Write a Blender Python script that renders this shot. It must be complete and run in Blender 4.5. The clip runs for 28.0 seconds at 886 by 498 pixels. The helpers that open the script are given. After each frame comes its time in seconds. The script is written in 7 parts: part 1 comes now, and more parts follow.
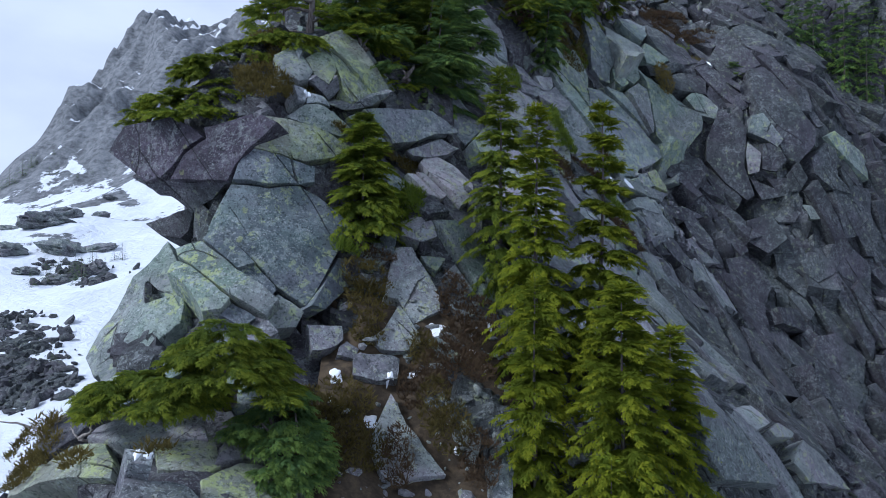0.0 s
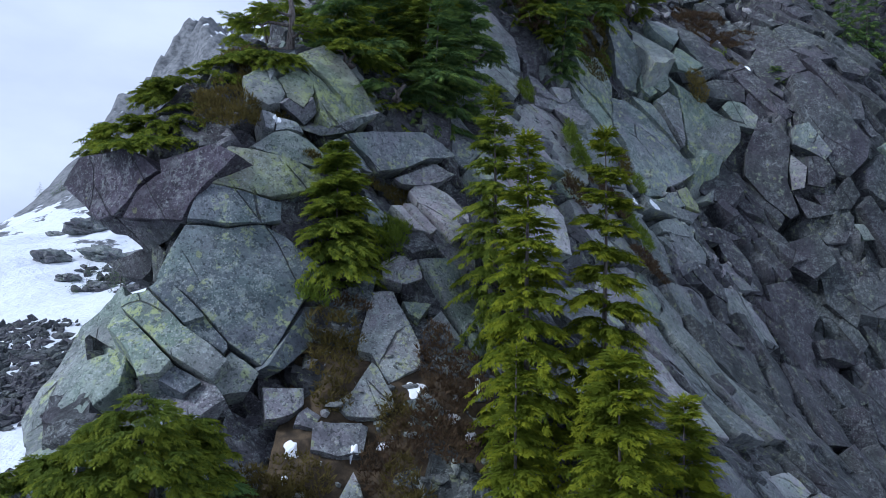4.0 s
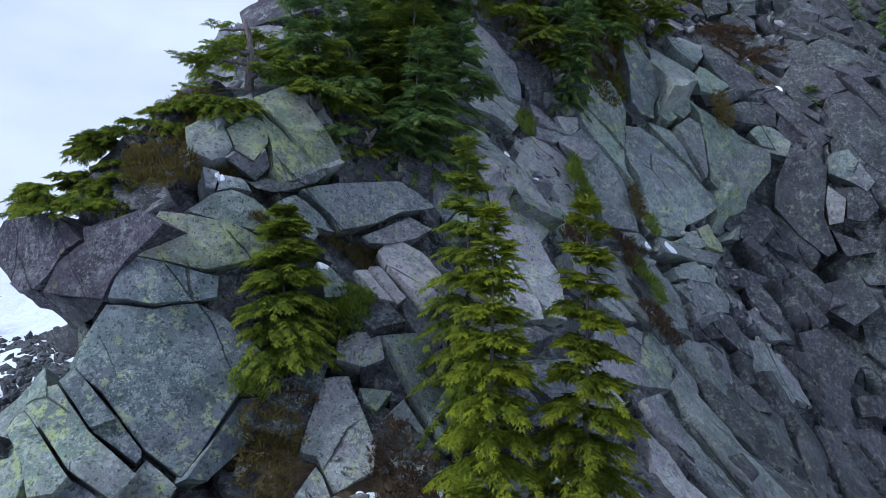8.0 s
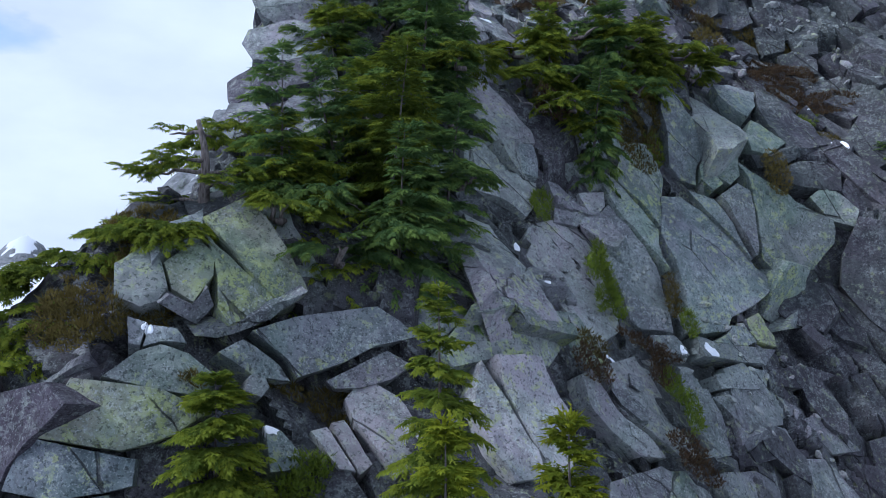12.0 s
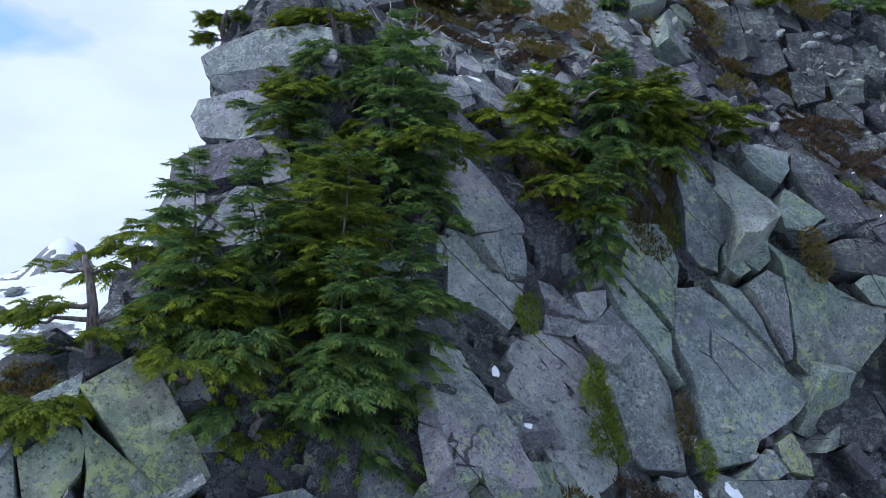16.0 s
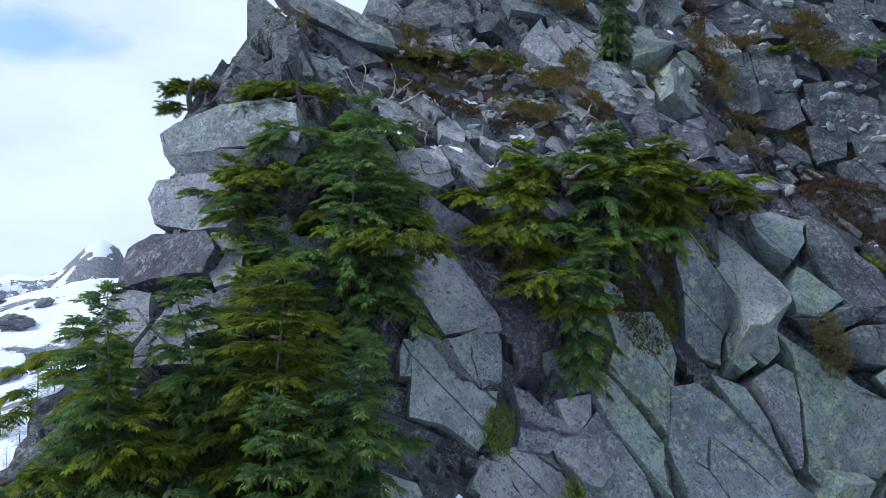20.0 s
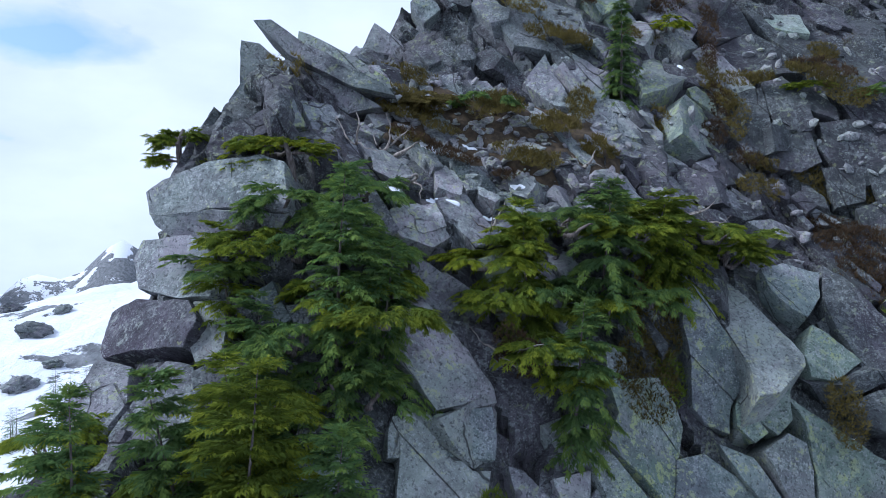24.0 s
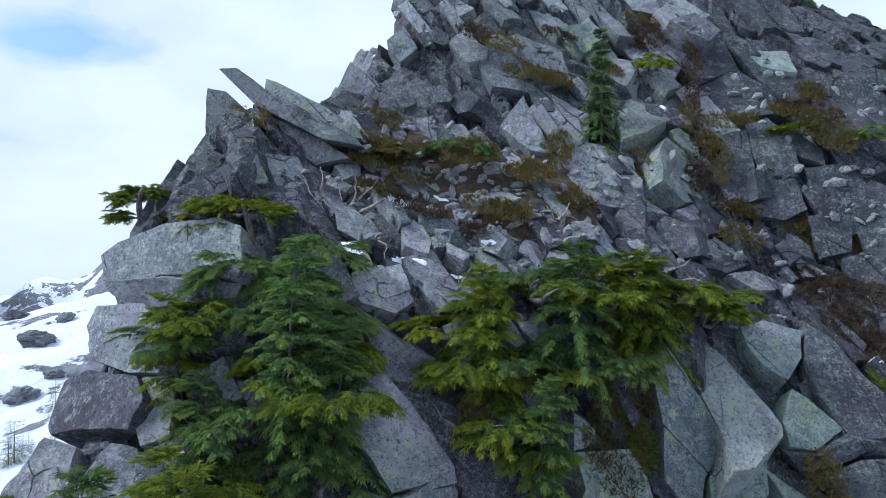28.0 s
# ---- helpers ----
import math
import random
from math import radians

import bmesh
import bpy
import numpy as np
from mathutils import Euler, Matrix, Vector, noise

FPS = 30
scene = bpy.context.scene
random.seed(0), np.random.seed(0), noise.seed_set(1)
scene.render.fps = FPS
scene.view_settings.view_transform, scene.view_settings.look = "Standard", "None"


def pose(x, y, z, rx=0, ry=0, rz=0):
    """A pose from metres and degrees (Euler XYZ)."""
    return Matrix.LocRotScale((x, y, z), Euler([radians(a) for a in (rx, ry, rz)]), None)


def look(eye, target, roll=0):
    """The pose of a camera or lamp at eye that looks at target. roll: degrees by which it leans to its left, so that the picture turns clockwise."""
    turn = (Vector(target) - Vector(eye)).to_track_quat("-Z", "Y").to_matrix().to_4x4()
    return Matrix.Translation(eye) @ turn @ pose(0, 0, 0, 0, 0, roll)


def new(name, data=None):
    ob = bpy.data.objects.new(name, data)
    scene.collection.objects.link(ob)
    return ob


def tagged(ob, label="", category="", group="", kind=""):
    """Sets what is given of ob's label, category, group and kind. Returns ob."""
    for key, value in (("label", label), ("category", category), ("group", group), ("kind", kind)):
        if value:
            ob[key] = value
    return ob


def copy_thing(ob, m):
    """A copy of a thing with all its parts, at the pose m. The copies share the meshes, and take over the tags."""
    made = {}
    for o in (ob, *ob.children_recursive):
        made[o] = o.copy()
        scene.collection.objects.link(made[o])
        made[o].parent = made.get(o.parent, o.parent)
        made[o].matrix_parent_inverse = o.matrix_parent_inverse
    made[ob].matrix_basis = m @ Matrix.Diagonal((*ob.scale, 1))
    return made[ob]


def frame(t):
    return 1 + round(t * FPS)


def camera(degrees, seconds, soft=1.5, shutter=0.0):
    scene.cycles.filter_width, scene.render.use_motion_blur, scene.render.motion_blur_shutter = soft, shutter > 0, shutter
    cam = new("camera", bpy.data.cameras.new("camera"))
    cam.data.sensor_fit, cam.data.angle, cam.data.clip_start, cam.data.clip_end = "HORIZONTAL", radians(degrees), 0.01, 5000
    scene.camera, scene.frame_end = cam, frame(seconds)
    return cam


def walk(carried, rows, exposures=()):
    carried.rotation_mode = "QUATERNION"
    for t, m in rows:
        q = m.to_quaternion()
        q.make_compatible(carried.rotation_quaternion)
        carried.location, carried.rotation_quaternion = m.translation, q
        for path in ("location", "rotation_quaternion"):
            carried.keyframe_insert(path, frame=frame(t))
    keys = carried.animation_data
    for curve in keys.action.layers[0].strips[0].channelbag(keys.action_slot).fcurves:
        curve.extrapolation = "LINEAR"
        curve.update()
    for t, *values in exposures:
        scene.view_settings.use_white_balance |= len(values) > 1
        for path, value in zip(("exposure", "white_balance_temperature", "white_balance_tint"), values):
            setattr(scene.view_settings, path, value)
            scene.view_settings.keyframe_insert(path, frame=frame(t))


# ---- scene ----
cam = camera(66.0, 28.0, 0.8)
EXPOSURE, KELVIN, TINT = 0.36, 5350, 13.5
METRES, EYE, TILT, LEAN, TURN = 14.0, 6.0, 0.0, 0.0, 0.0
ROWS = [
    (0.0, 0.0, 0.0, 0.0, 0.0, 0.0, -0.0),
    (0.5, 0.0079, 0.0134, 0.005, 0.41, 0.01, 0.01),
    (1.0, 0.0154, 0.0254, 0.0099, 0.95, 0.04, 0.02),
    (1.5, 0.0232, 0.0375, 0.0156, 1.57, 0.03, 0.03),
    (2.0, 0.0311, 0.0504, 0.0219, 2.2, 0.04, 0.04),
    (2.5, 0.0392, 0.0639, 0.0282, 2.77, 0.05, 0.04),
    (3.0, 0.0474, 0.0765, 0.0342, 3.11, 0.06, 0.06),
    (3.5, 0.0549, 0.0882, 0.0402, 3.34, 0.08, 0.08),
    (5.5, 0.0826, 0.1336, 0.0665, 4.49, 0.06, 0.05),
    (6.0, 0.0896, 0.1449, 0.0735, 4.78, 0.05, 0.05),
    (6.5, 0.0972, 0.1582, 0.0806, 5.11, 0.09, 0.06),
    (7.0, 0.1054, 0.1729, 0.0916, 5.55, 0.13, 0.08),
    (7.5, 0.1138, 0.1887, 0.106, 6.04, 0.15, 0.08),
    (8.0, 0.1225, 0.2051, 0.1186, 6.55, 0.15, 0.04),
    (8.5, 0.1305, 0.2213, 0.1308, 7.1, 0.16, 0.05),
    (9.0, 0.1378, 0.2369, 0.1462, 7.75, 0.16, 0.04),
    (9.5, 0.1456, 0.2525, 0.1634, 8.42, 0.17, 0.05),
    (10.0, 0.1524, 0.2681, 0.1816, 9.1, 0.22, 0.05),
    (10.5, 0.1594, 0.2844, 0.2011, 9.76, 0.22, 0.06),
    (11.0, 0.1656, 0.3014, 0.2189, 10.31, 0.25, 0.04),
    (11.5, 0.1719, 0.3181, 0.2355, 10.74, 0.24, 0.04),
    (12.0, 0.178, 0.3351, 0.2514, 11.22, 0.29, 0.06),
    (12.5, 0.1834, 0.3529, 0.2678, 11.64, 0.26, 0.05),
    (14.5, 0.2047, 0.4297, 0.3303, 12.96, 0.15, 0.02),
    (15.0, 0.2097, 0.4494, 0.3477, 13.24, 0.14, 0.0),
    (15.5, 0.2152, 0.4685, 0.3671, 13.56, 0.16, 0.0),
    (16.0, 0.2215, 0.4854, 0.385, 13.92, 0.21, 0.01),
    (16.5, 0.2287, 0.5003, 0.4018, 14.26, 0.21, -0.01),
    (17.0, 0.2355, 0.5138, 0.4176, 14.57, 0.24, -0.02),
    (17.5, 0.2432, 0.5255, 0.433, 14.93, 0.26, 0.01),
    (18.0, 0.2495, 0.5363, 0.4483, 15.27, 0.25, -0.0),
    (18.5, 0.2554, 0.5462, 0.4646, 15.56, 0.28, -0.01),
    (19.0, 0.2617, 0.5547, 0.4791, 15.91, 0.28, -0.02),
    (19.5, 0.2669, 0.5624, 0.4868, 16.21, 0.29, -0.01),
    (20.0, 0.2706, 0.5704, 0.4957, 16.42, 0.28, -0.02),
    (20.5, 0.2741, 0.5775, 0.5068, 16.81, 0.29, -0.01),
    (21.0, 0.2774, 0.5834, 0.5182, 17.3, 0.28, -0.01),
    (21.5, 0.2802, 0.5888, 0.5295, 17.74, 0.29, -0.02),
    (23.5, 0.2863, 0.6059, 0.5605, 17.9, 0.26, -0.01),
    (24.0, 0.2872, 0.6103, 0.5699, 17.88, 0.25, 0.03),
    (24.5, 0.2888, 0.6145, 0.5794, 17.85, 0.25, 0.04),
    (25.0, 0.2918, 0.6179, 0.5895, 17.79, 0.25, 0.06),
    (25.5, 0.2957, 0.6216, 0.5996, 17.73, 0.26, 0.09),
    (26.0, 0.3009, 0.626, 0.6095, 17.78, 0.27, 0.1),
    (26.5, 0.3068, 0.6315, 0.6194, 17.9, 0.27, 0.08),
    (27.0, 0.3131, 0.6374, 0.6282, 18.07, 0.27, 0.09),
    (27.5, 0.32, 0.6443, 0.637, 18.26, 0.26, 0.09),
    (28.0, 0.3272, 0.652, 0.6452, 18.47, 0.27, 0.1),
]
walk(cam, [(t, pose(0, 0, EYE, TILT, LEAN, TURN) @ pose(METRES * x, METRES * y, METRES * z, 90 + pitch, roll, yaw)) for t, x, y, z, yaw, pitch, roll in ROWS],
     exposures=[(0.0, EXPOSURE, KELVIN, TINT), (9.0, EXPOSURE + 0.10, KELVIN, TINT), (17.0, EXPOSURE + 0.26, KELVIN, TINT), (28.0, EXPOSURE + 0.3, KELVIN, TINT)])

# ---- world and light ----
world = bpy.data.worlds.new("cloudy_sky")
scene.world = world
world.use_nodes = True
wn, wl = world.node_tree.nodes, world.node_tree.links
wn.clear()
w_out = wn.new("ShaderNodeOutputWorld")
w_bg = wn.new("ShaderNodeBackground")
w_sky = wn.new("ShaderNodeTexSky")
w_sky.sky_type = "NISHITA"
w_sky.sun_disc = False
w_sky.sun_elevation = radians(41)
w_sky.sun_rotation = radians(-60)
w_gain = wn.new("ShaderNodeVectorMath")
w_gain.operation = "MULTIPLY"
w_gain.inputs[1].default_value = (0.036, 0.049, 0.064)
wl.new(w_sky.outputs[0], w_gain.inputs[0])
w_co = wn.new("ShaderNodeTexCoord")
w_map = wn.new("ShaderNodeMapping")
w_map.inputs["Scale"].default_value = (1.0, 1.0, 2.2)
w_map.inputs["Location"].default_value = (0.35, 0.1, 0.0)
wl.new(w_co.outputs["Generated"], w_map.inputs[0])
w_noise = wn.new("ShaderNodeTexNoise")
w_noise.inputs["Scale"].default_value = 2.6
w_noise.inputs["Detail"].default_value = 7
w_noise.inputs["Roughness"].default_value = 0.52
wl.new(w_map.outputs[0], w_noise.inputs[0])
w_tone = wn.new("ShaderNodeValToRGB")
w_tone.color_ramp.elements[0].position, w_tone.color_ramp.elements[0].color = 0.33, (0.46, 0.50, 0.58, 1)
w_tone.color_ramp.elements[1].position, w_tone.color_ramp.elements[1].color = 0.62, (0.605, 0.638, 0.705, 1)
wl.new(w_noise.outputs[0], w_tone.inputs[0])
w_cover = wn.new("ShaderNodeMapRange")
w_cover.inputs[1].default_value, w_cover.inputs[2].default_value = 0.31, 0.40
wl.new(w_noise.outputs[0], w_cover.inputs[0])
# one flat gap in the clouds, low over the valley
w_norm = wn.new("ShaderNodeVectorMath")
w_norm.operation = "NORMALIZE"
wl.new(w_co.outputs["Generated"], w_norm.inputs[0])
w_off = wn.new("ShaderNodeVectorMath")
w_off.operation = "SUBTRACT"
wl.new(w_norm.outputs[0], w_off.inputs[0])
w_off.inputs[1].default_value = (-0.725, 0.64, 0.262)
w_flat = wn.new("ShaderNodeVectorMath")
w_flat.operation = "MULTIPLY"
wl.new(w_off.outputs[0], w_flat.inputs[0])
w_flat.inputs[1].default_value = (1.0, 1.0, 3.4)
w_len = wn.new("ShaderNodeVectorMath")
w_len.operation = "LENGTH"
wl.new(w_flat.outputs[0], w_len.inputs[0])
w_noise2 = wn.new("ShaderNodeTexNoise")
w_noise2.inputs["Scale"].default_value = 11.0
w_noise2.inputs["Detail"].default_value = 6
wl.new(w_map.outputs[0], w_noise2.inputs[0])
w_gap = wn.new("ShaderNodeMath")
w_gap.operation = "MULTIPLY_ADD"
wl.new(w_noise2.outputs[0], w_gap.inputs[0])
w_gap.inputs[1].default_value = 0.16
wl.new(w_len.outputs["Value"], w_gap.inputs[2])
w_clear = wn.new("ShaderNodeMapRange")
w_clear.inputs[1].default_value, w_clear.inputs[2].default_value = 0.13, 0.21
w_clear.inputs[3].default_value, w_clear.inputs[4].default_value = 0.15, 1.0
wl.new(w_gap.outputs[0], w_clear.inputs[0])
w_both = wn.new("ShaderNodeMath")
w_both.operation = "MULTIPLY"
wl.new(w_cover.outputs[0], w_both.inputs[0])
wl.new(w_clear.outputs[0], w_both.inputs[1])
w_mix = wn.new("ShaderNodeMix")
w_mix.data_type = "RGBA"
wl.new(w_both.outputs[0], w_mix.inputs[0])
wl.new(w_gain.outputs[0], w_mix.inputs[6])
wl.new(w_tone.outputs[0], w_mix.inputs[7])
wl.new(w_mix.outputs[2], w_bg.inputs[0])
w_bg.inputs[1].default_value = 1.02
wl.new(w_bg.outputs[0], w_out.inputs[0])

sun = new("sun", bpy.data.lights.new("sun", "SUN"))
sun.data.energy, sun.data.angle, sun.data.color = 2.6, radians(14), (1.0, 0.97, 0.92)
sun.matrix_world = look((-46, -4, 52), (0, 18, 8))


# ---- materials ----
def material(name, rough=0.85):
    m = bpy.data.materials.new(name)
    m.use_nodes = True
    nt = m.node_tree
    b = nt.nodes["Principled BSDF"]
    b.inputs["Roughness"].default_value = rough
    b.inputs["Specular IOR Level"].default_value = 0.3
    return m, nt, b


def noise_node(nt, vec, scale, detail=5, rough=0.55, dist=0.0):
    n = nt.nodes.new("ShaderNodeTexNoise")
    n.inputs["Scale"].default_value = scale
    n.inputs["Detail"].default_value = detail
    n.inputs["Roughness"].default_value = rough
    n.inputs["Distortion"].default_value = dist
    nt.links.new(vec, n.inputs["Vector"])
    return n.outputs[0]


def step_node(nt, value, lo, hi):
    n = nt.nodes.new("ShaderNodeMapRange")
    n.interpolation_type = "SMOOTHSTEP"
    n.inputs[1].default_value, n.inputs[2].default_value = lo, hi
    nt.links.new(value, n.inputs[0])
    return n.outputs[0]


def blend(nt, fac, a, b, mode="MIX"):
    n = nt.nodes.new("ShaderNodeMix")
    n.data_type, n.blend_type = "RGBA", mode
    for k, v in ((0, fac), (6, a), (7, b)):
        if isinstance(v, (int, float)):
            n.inputs[k].default_value = v
        elif isinstance(v, tuple):
            n.inputs[k].default_value = (*v, 1)
        else:
            nt.links.new(v, n.inputs[k])
    return n.outputs[2]


def maths(nt, op, a, b=None):
    n = nt.nodes.new("ShaderNodeMath")
    n.operation = op
    for k, v in ((0, a), (1, b)):
        if isinstance(v, (int, float)):
            n.inputs[k].default_value = v
        elif v is not None:
            nt.links.new(v, n.inputs[k])
    return n.outputs[0]


def spots_node(nt, vec, scale, share, reach):
    """Crisp round spots in a share of the cells."""
    v = nt.nodes.new("ShaderNodeTexVoronoi")
    v.inputs["Scale"].default_value = scale
    nt.links.new(vec, v.inputs["Vector"])
    sep = nt.nodes.new("ShaderNodeSeparateColor")
    nt.links.new(v.outputs["Color"], sep.inputs[0])
    pick = step_node(nt, sep.outputs[0], 1 - share, 1.02 - share)
    size = maths(nt, "MULTIPLY", sep.outputs[1], reach)
    inside = maths(nt, "LESS_THAN", v.outputs["Distance"], maths(nt, "ADD", size, 0.1))
    return maths(nt, "MULTIPLY", pick, inside)


def rock_material(name, dark, mid, lichen, lichen_amount, speck):
    """Weathered granite: two tones, soft stains, grainy crusts of lichen, pale and dark specks."""
    m, nt, b = material(name, 0.9)
    geo = nt.nodes.new("ShaderNodeNewGeometry").outputs["Position"]
    info = nt.nodes.new("ShaderNodeObjectInfo").outputs["Random"]
    dip = nt.nodes.new("ShaderNodeMapping")
    dip.vector_type = "TEXTURE"
    dip.inputs["Rotation"].default_value = (radians(25), radians(52), radians(20))
    dip.inputs["Scale"].default_value = (2.2, 1.0, 0.6)
    nt.links.new(geo, dip.inputs[0])
    big = noise_node(nt, geo, 0.8, 5, 0.6, 0.4)
    streak = noise_node(nt, dip.outputs[0], 3.2, 8, 0.7)
    mid_n = noise_node(nt, geo, 6.0, 9, 0.76)
    crumb = noise_node(nt, geo, 17, 6, 0.75)
    fine = noise_node(nt, geo, 42, 4, 0.8)
    warp = nt.nodes.new("ShaderNodeVectorMath")
    warp.operation = "MULTIPLY_ADD"
    wv = nt.nodes.new("ShaderNodeTexNoise")
    wv.inputs["Scale"].default_value = 26.0
    wv.inputs["Detail"].default_value = 4
    nt.links.new(geo, wv.inputs["Vector"])
    nt.links.new(wv.outputs["Color"], warp.inputs[0])
    warp.inputs[1].default_value = (0.09, 0.09, 0.09)
    nt.links.new(geo, warp.inputs[2])
    col = blend(nt, step_node(nt, big, 0.34, 0.66), dark, mid)
    # the stone drifts between a greener and a more violet grey
    drift = step_node(nt, noise_node(nt, geo, 0.4, 6, 0.65, 0.8), 0.40, 0.60)
    col = blend(nt, 1.0, col, blend(nt, drift, (1.09, 0.96, 1.06), (0.95, 1.03, 0.94)), "MULTIPLY")
    col = blend(nt, maths(nt, "MULTIPLY", step_node(nt, streak, 0.55, 0.36), 0.5), col, tuple(c * 0.6 for c in dark))
    col = blend(nt, maths(nt, "MULTIPLY", step_node(nt, mid_n, 0.52, 0.58), 0.4), col, tuple(c * 1.4 for c in mid))
    # dark weather stains
    stain = maths(nt, "MULTIPLY", step_node(nt, noise_node(nt, geo, 1.5, 9, 0.7, 0.8), 0.55, 0.66), 0.55)
    col = blend(nt, stain, col, tuple(c * 0.5 for c in dark))
    # thin grey-green crust, grainy at its edge
    grow = step_node(nt, noise_node(nt, geo, 1.3, 6, 0.65), 0.38, 0.58)
    pale = maths(nt, "MULTIPLY", step_node(nt, noise_node(nt, geo, 7.0, 6, 0.76), 0.53, 0.57), grow)
    col = blend(nt, maths(nt, "MULTIPLY", pale, 0.75 * speck), col, (0.29, 0.325, 0.315))
    # yellow-green crust
    crust = step_node(nt, noise_node(nt, geo, 6.0, 7, 0.74, 0.1), 0.60 - 0.09 * lichen_amount, 0.625 - 0.09 * lichen_amount)
    patch = step_node(nt, noise_node(nt, geo, 1.0, 5, 0.6), 0.42, 0.58)
    col = blend(nt, maths(nt, "MULTIPLY", maths(nt, "MULTIPLY", crust, patch), 0.85), col, lichen)
    bright = maths(nt, "MULTIPLY", spots_node(nt, warp.outputs[0], 7.0, 0.05, 0.28), 0.6 * lichen_amount)
    col = blend(nt, bright, col, (0.34, 0.38, 0.12))
    # crisp lichen spots, then pits and salt
    for scale, share, reach, tint in ((13, 0.2, 0.36, (0.31, 0.34, 0.32)), (30, 0.3, 0.42, (0.40, 0.43, 0.43))):
        col = blend(nt, maths(nt, "MULTIPLY", maths(nt, "MULTIPLY", spots_node(nt, warp.outputs[0], scale, share, reach), grow), 0.8 * speck), col, tint)
    col = blend(nt, maths(nt, "MULTIPLY", spots_node(nt, warp.outputs[0], 21, 0.34, 0.4), 0.7), col, tuple(c * 0.4 for c in dark))
    col = blend(nt, maths(nt, "MULTIPLY", step_node(nt, crumb, 0.44, 0.40), 0.8), col, tuple(c * 0.35 for c in dark))
    col = blend(nt, maths(nt, "MULTIPLY", step_node(nt, fine, 0.59, 0.63), maths(nt, "MULTIPLY", maths(nt, "ADD", grow, 0.4), 0.8 * speck)), col, (0.44, 0.475, 0.48))
    col = blend(nt, maths(nt, "MULTIPLY", step_node(nt, fine, 0.40, 0.35), 0.55), col, tuple(c * 0.35 for c in dark))
    tone = nt.nodes.new("ShaderNodeHueSaturation")
    nt.links.new(maths(nt, "ADD", maths(nt, "MULTIPLY", info, 0.3), 0.82), tone.inputs["Value"])
    nt.links.new(col, tone.inputs["Color"])
    # hairline joints, long and nearly straight, along the dip
    long_map = nt.nodes.new("ShaderNodeMapping")
    long_map.vector_type = "TEXTURE"
    long_map.inputs["Rotation"].default_value = (radians(25), radians(52), radians(20))
    long_map.inputs["Scale"].default_value = (5.0, 1.3, 0.8)
    nt.links.new(geo, long_map.inputs[0])
    cell = nt.nodes.new("ShaderNodeTexVoronoi")
    cell.feature = "DISTANCE_TO_EDGE"
    cell.inputs["Scale"].default_value = 0.8
    nt.links.new(long_map.outputs[0], cell.inputs["Vector"])
    some = step_node(nt, noise_node(nt, geo, 0.6, 3), 0.50, 0.58)
    joint = maths(nt, "MULTIPLY", step_node(nt, cell.outputs["Distance"], 0.010, 0.002), some)
    nt.links.new(blend(nt, maths(nt, "MULTIPLY", joint, 0.7), tone.outputs[0], (0.02, 0.02, 0.022)), b.inputs["Base Color"])
    h = maths(nt, "ADD", maths(nt, "MULTIPLY", mid_n, 0.5), maths(nt, "MULTIPLY", crumb, 0.35))
    h = maths(nt, "SUBTRACT", h, joint)
    h = maths(nt, "ADD", h, maths(nt, "MULTIPLY", streak, 0.5))
    bump = nt.nodes.new("ShaderNodeBump")
    bump.inputs["Strength"].default_value = 0.9
    bump.inputs["Distance"].default_value = 0.065
    nt.links.new(h, bump.inputs["Height"])
    nt.links.new(bump.outputs[0], b.inputs["Normal"])
    return m


ROCK = {
    "g": rock_material("grey_granite", (0.109, 0.12, 0.127), (0.189, 0.203, 0.208), (0.24, 0.27, 0.15), 0.35, 0.75),
    "b": rock_material("blue_grey_granite", (0.117, 0.14, 0.144), (0.2, 0.23, 0.232), (0.28, 0.32, 0.16), 0.6, 0.8),
    "t": rock_material("slate_blue_granite", (0.07, 0.093, 0.1), (0.125, 0.153, 0.16), (0.25, 0.29, 0.14), 0.6, 0.5),
    "v": rock_material("green_granite", (0.126, 0.16, 0.144), (0.213, 0.254, 0.226), (0.28, 0.33, 0.14), 0.85, 0.75),
    "y": rock_material("lichen_crusted_granite", (0.16, 0.19, 0.142), (0.26, 0.302, 0.22), (0.31, 0.36, 0.14), 1.3, 0.75),
    "p": rock_material("purple_granite", (0.038, 0.036, 0.047), (0.078, 0.076, 0.092), (0.20, 0.22, 0.20), 0.4, 0.4),
    "l": rock_material("pale_granite", (0.186, 0.197, 0.202), (0.302, 0.317, 0.311), (0.31, 0.34, 0.18), 0.55, 0.95),
    # dark stone; also paints the shade of recesses and of the right flank
    "d": rock_material("dark_shade_granite", (0.036, 0.039, 0.045), (0.071, 0.075, 0.082), (0.15, 0.175, 0.12), 0.35, 0.35),
}
# bedrock colour holds the shade of the gaps between slabs
BEDROCK = rock_material("shade_toned_bedrock", (0.04, 0.043, 0.048), (0.08, 0.085, 0.09), (0.16, 0.185, 0.1), 0.35, 0.45)


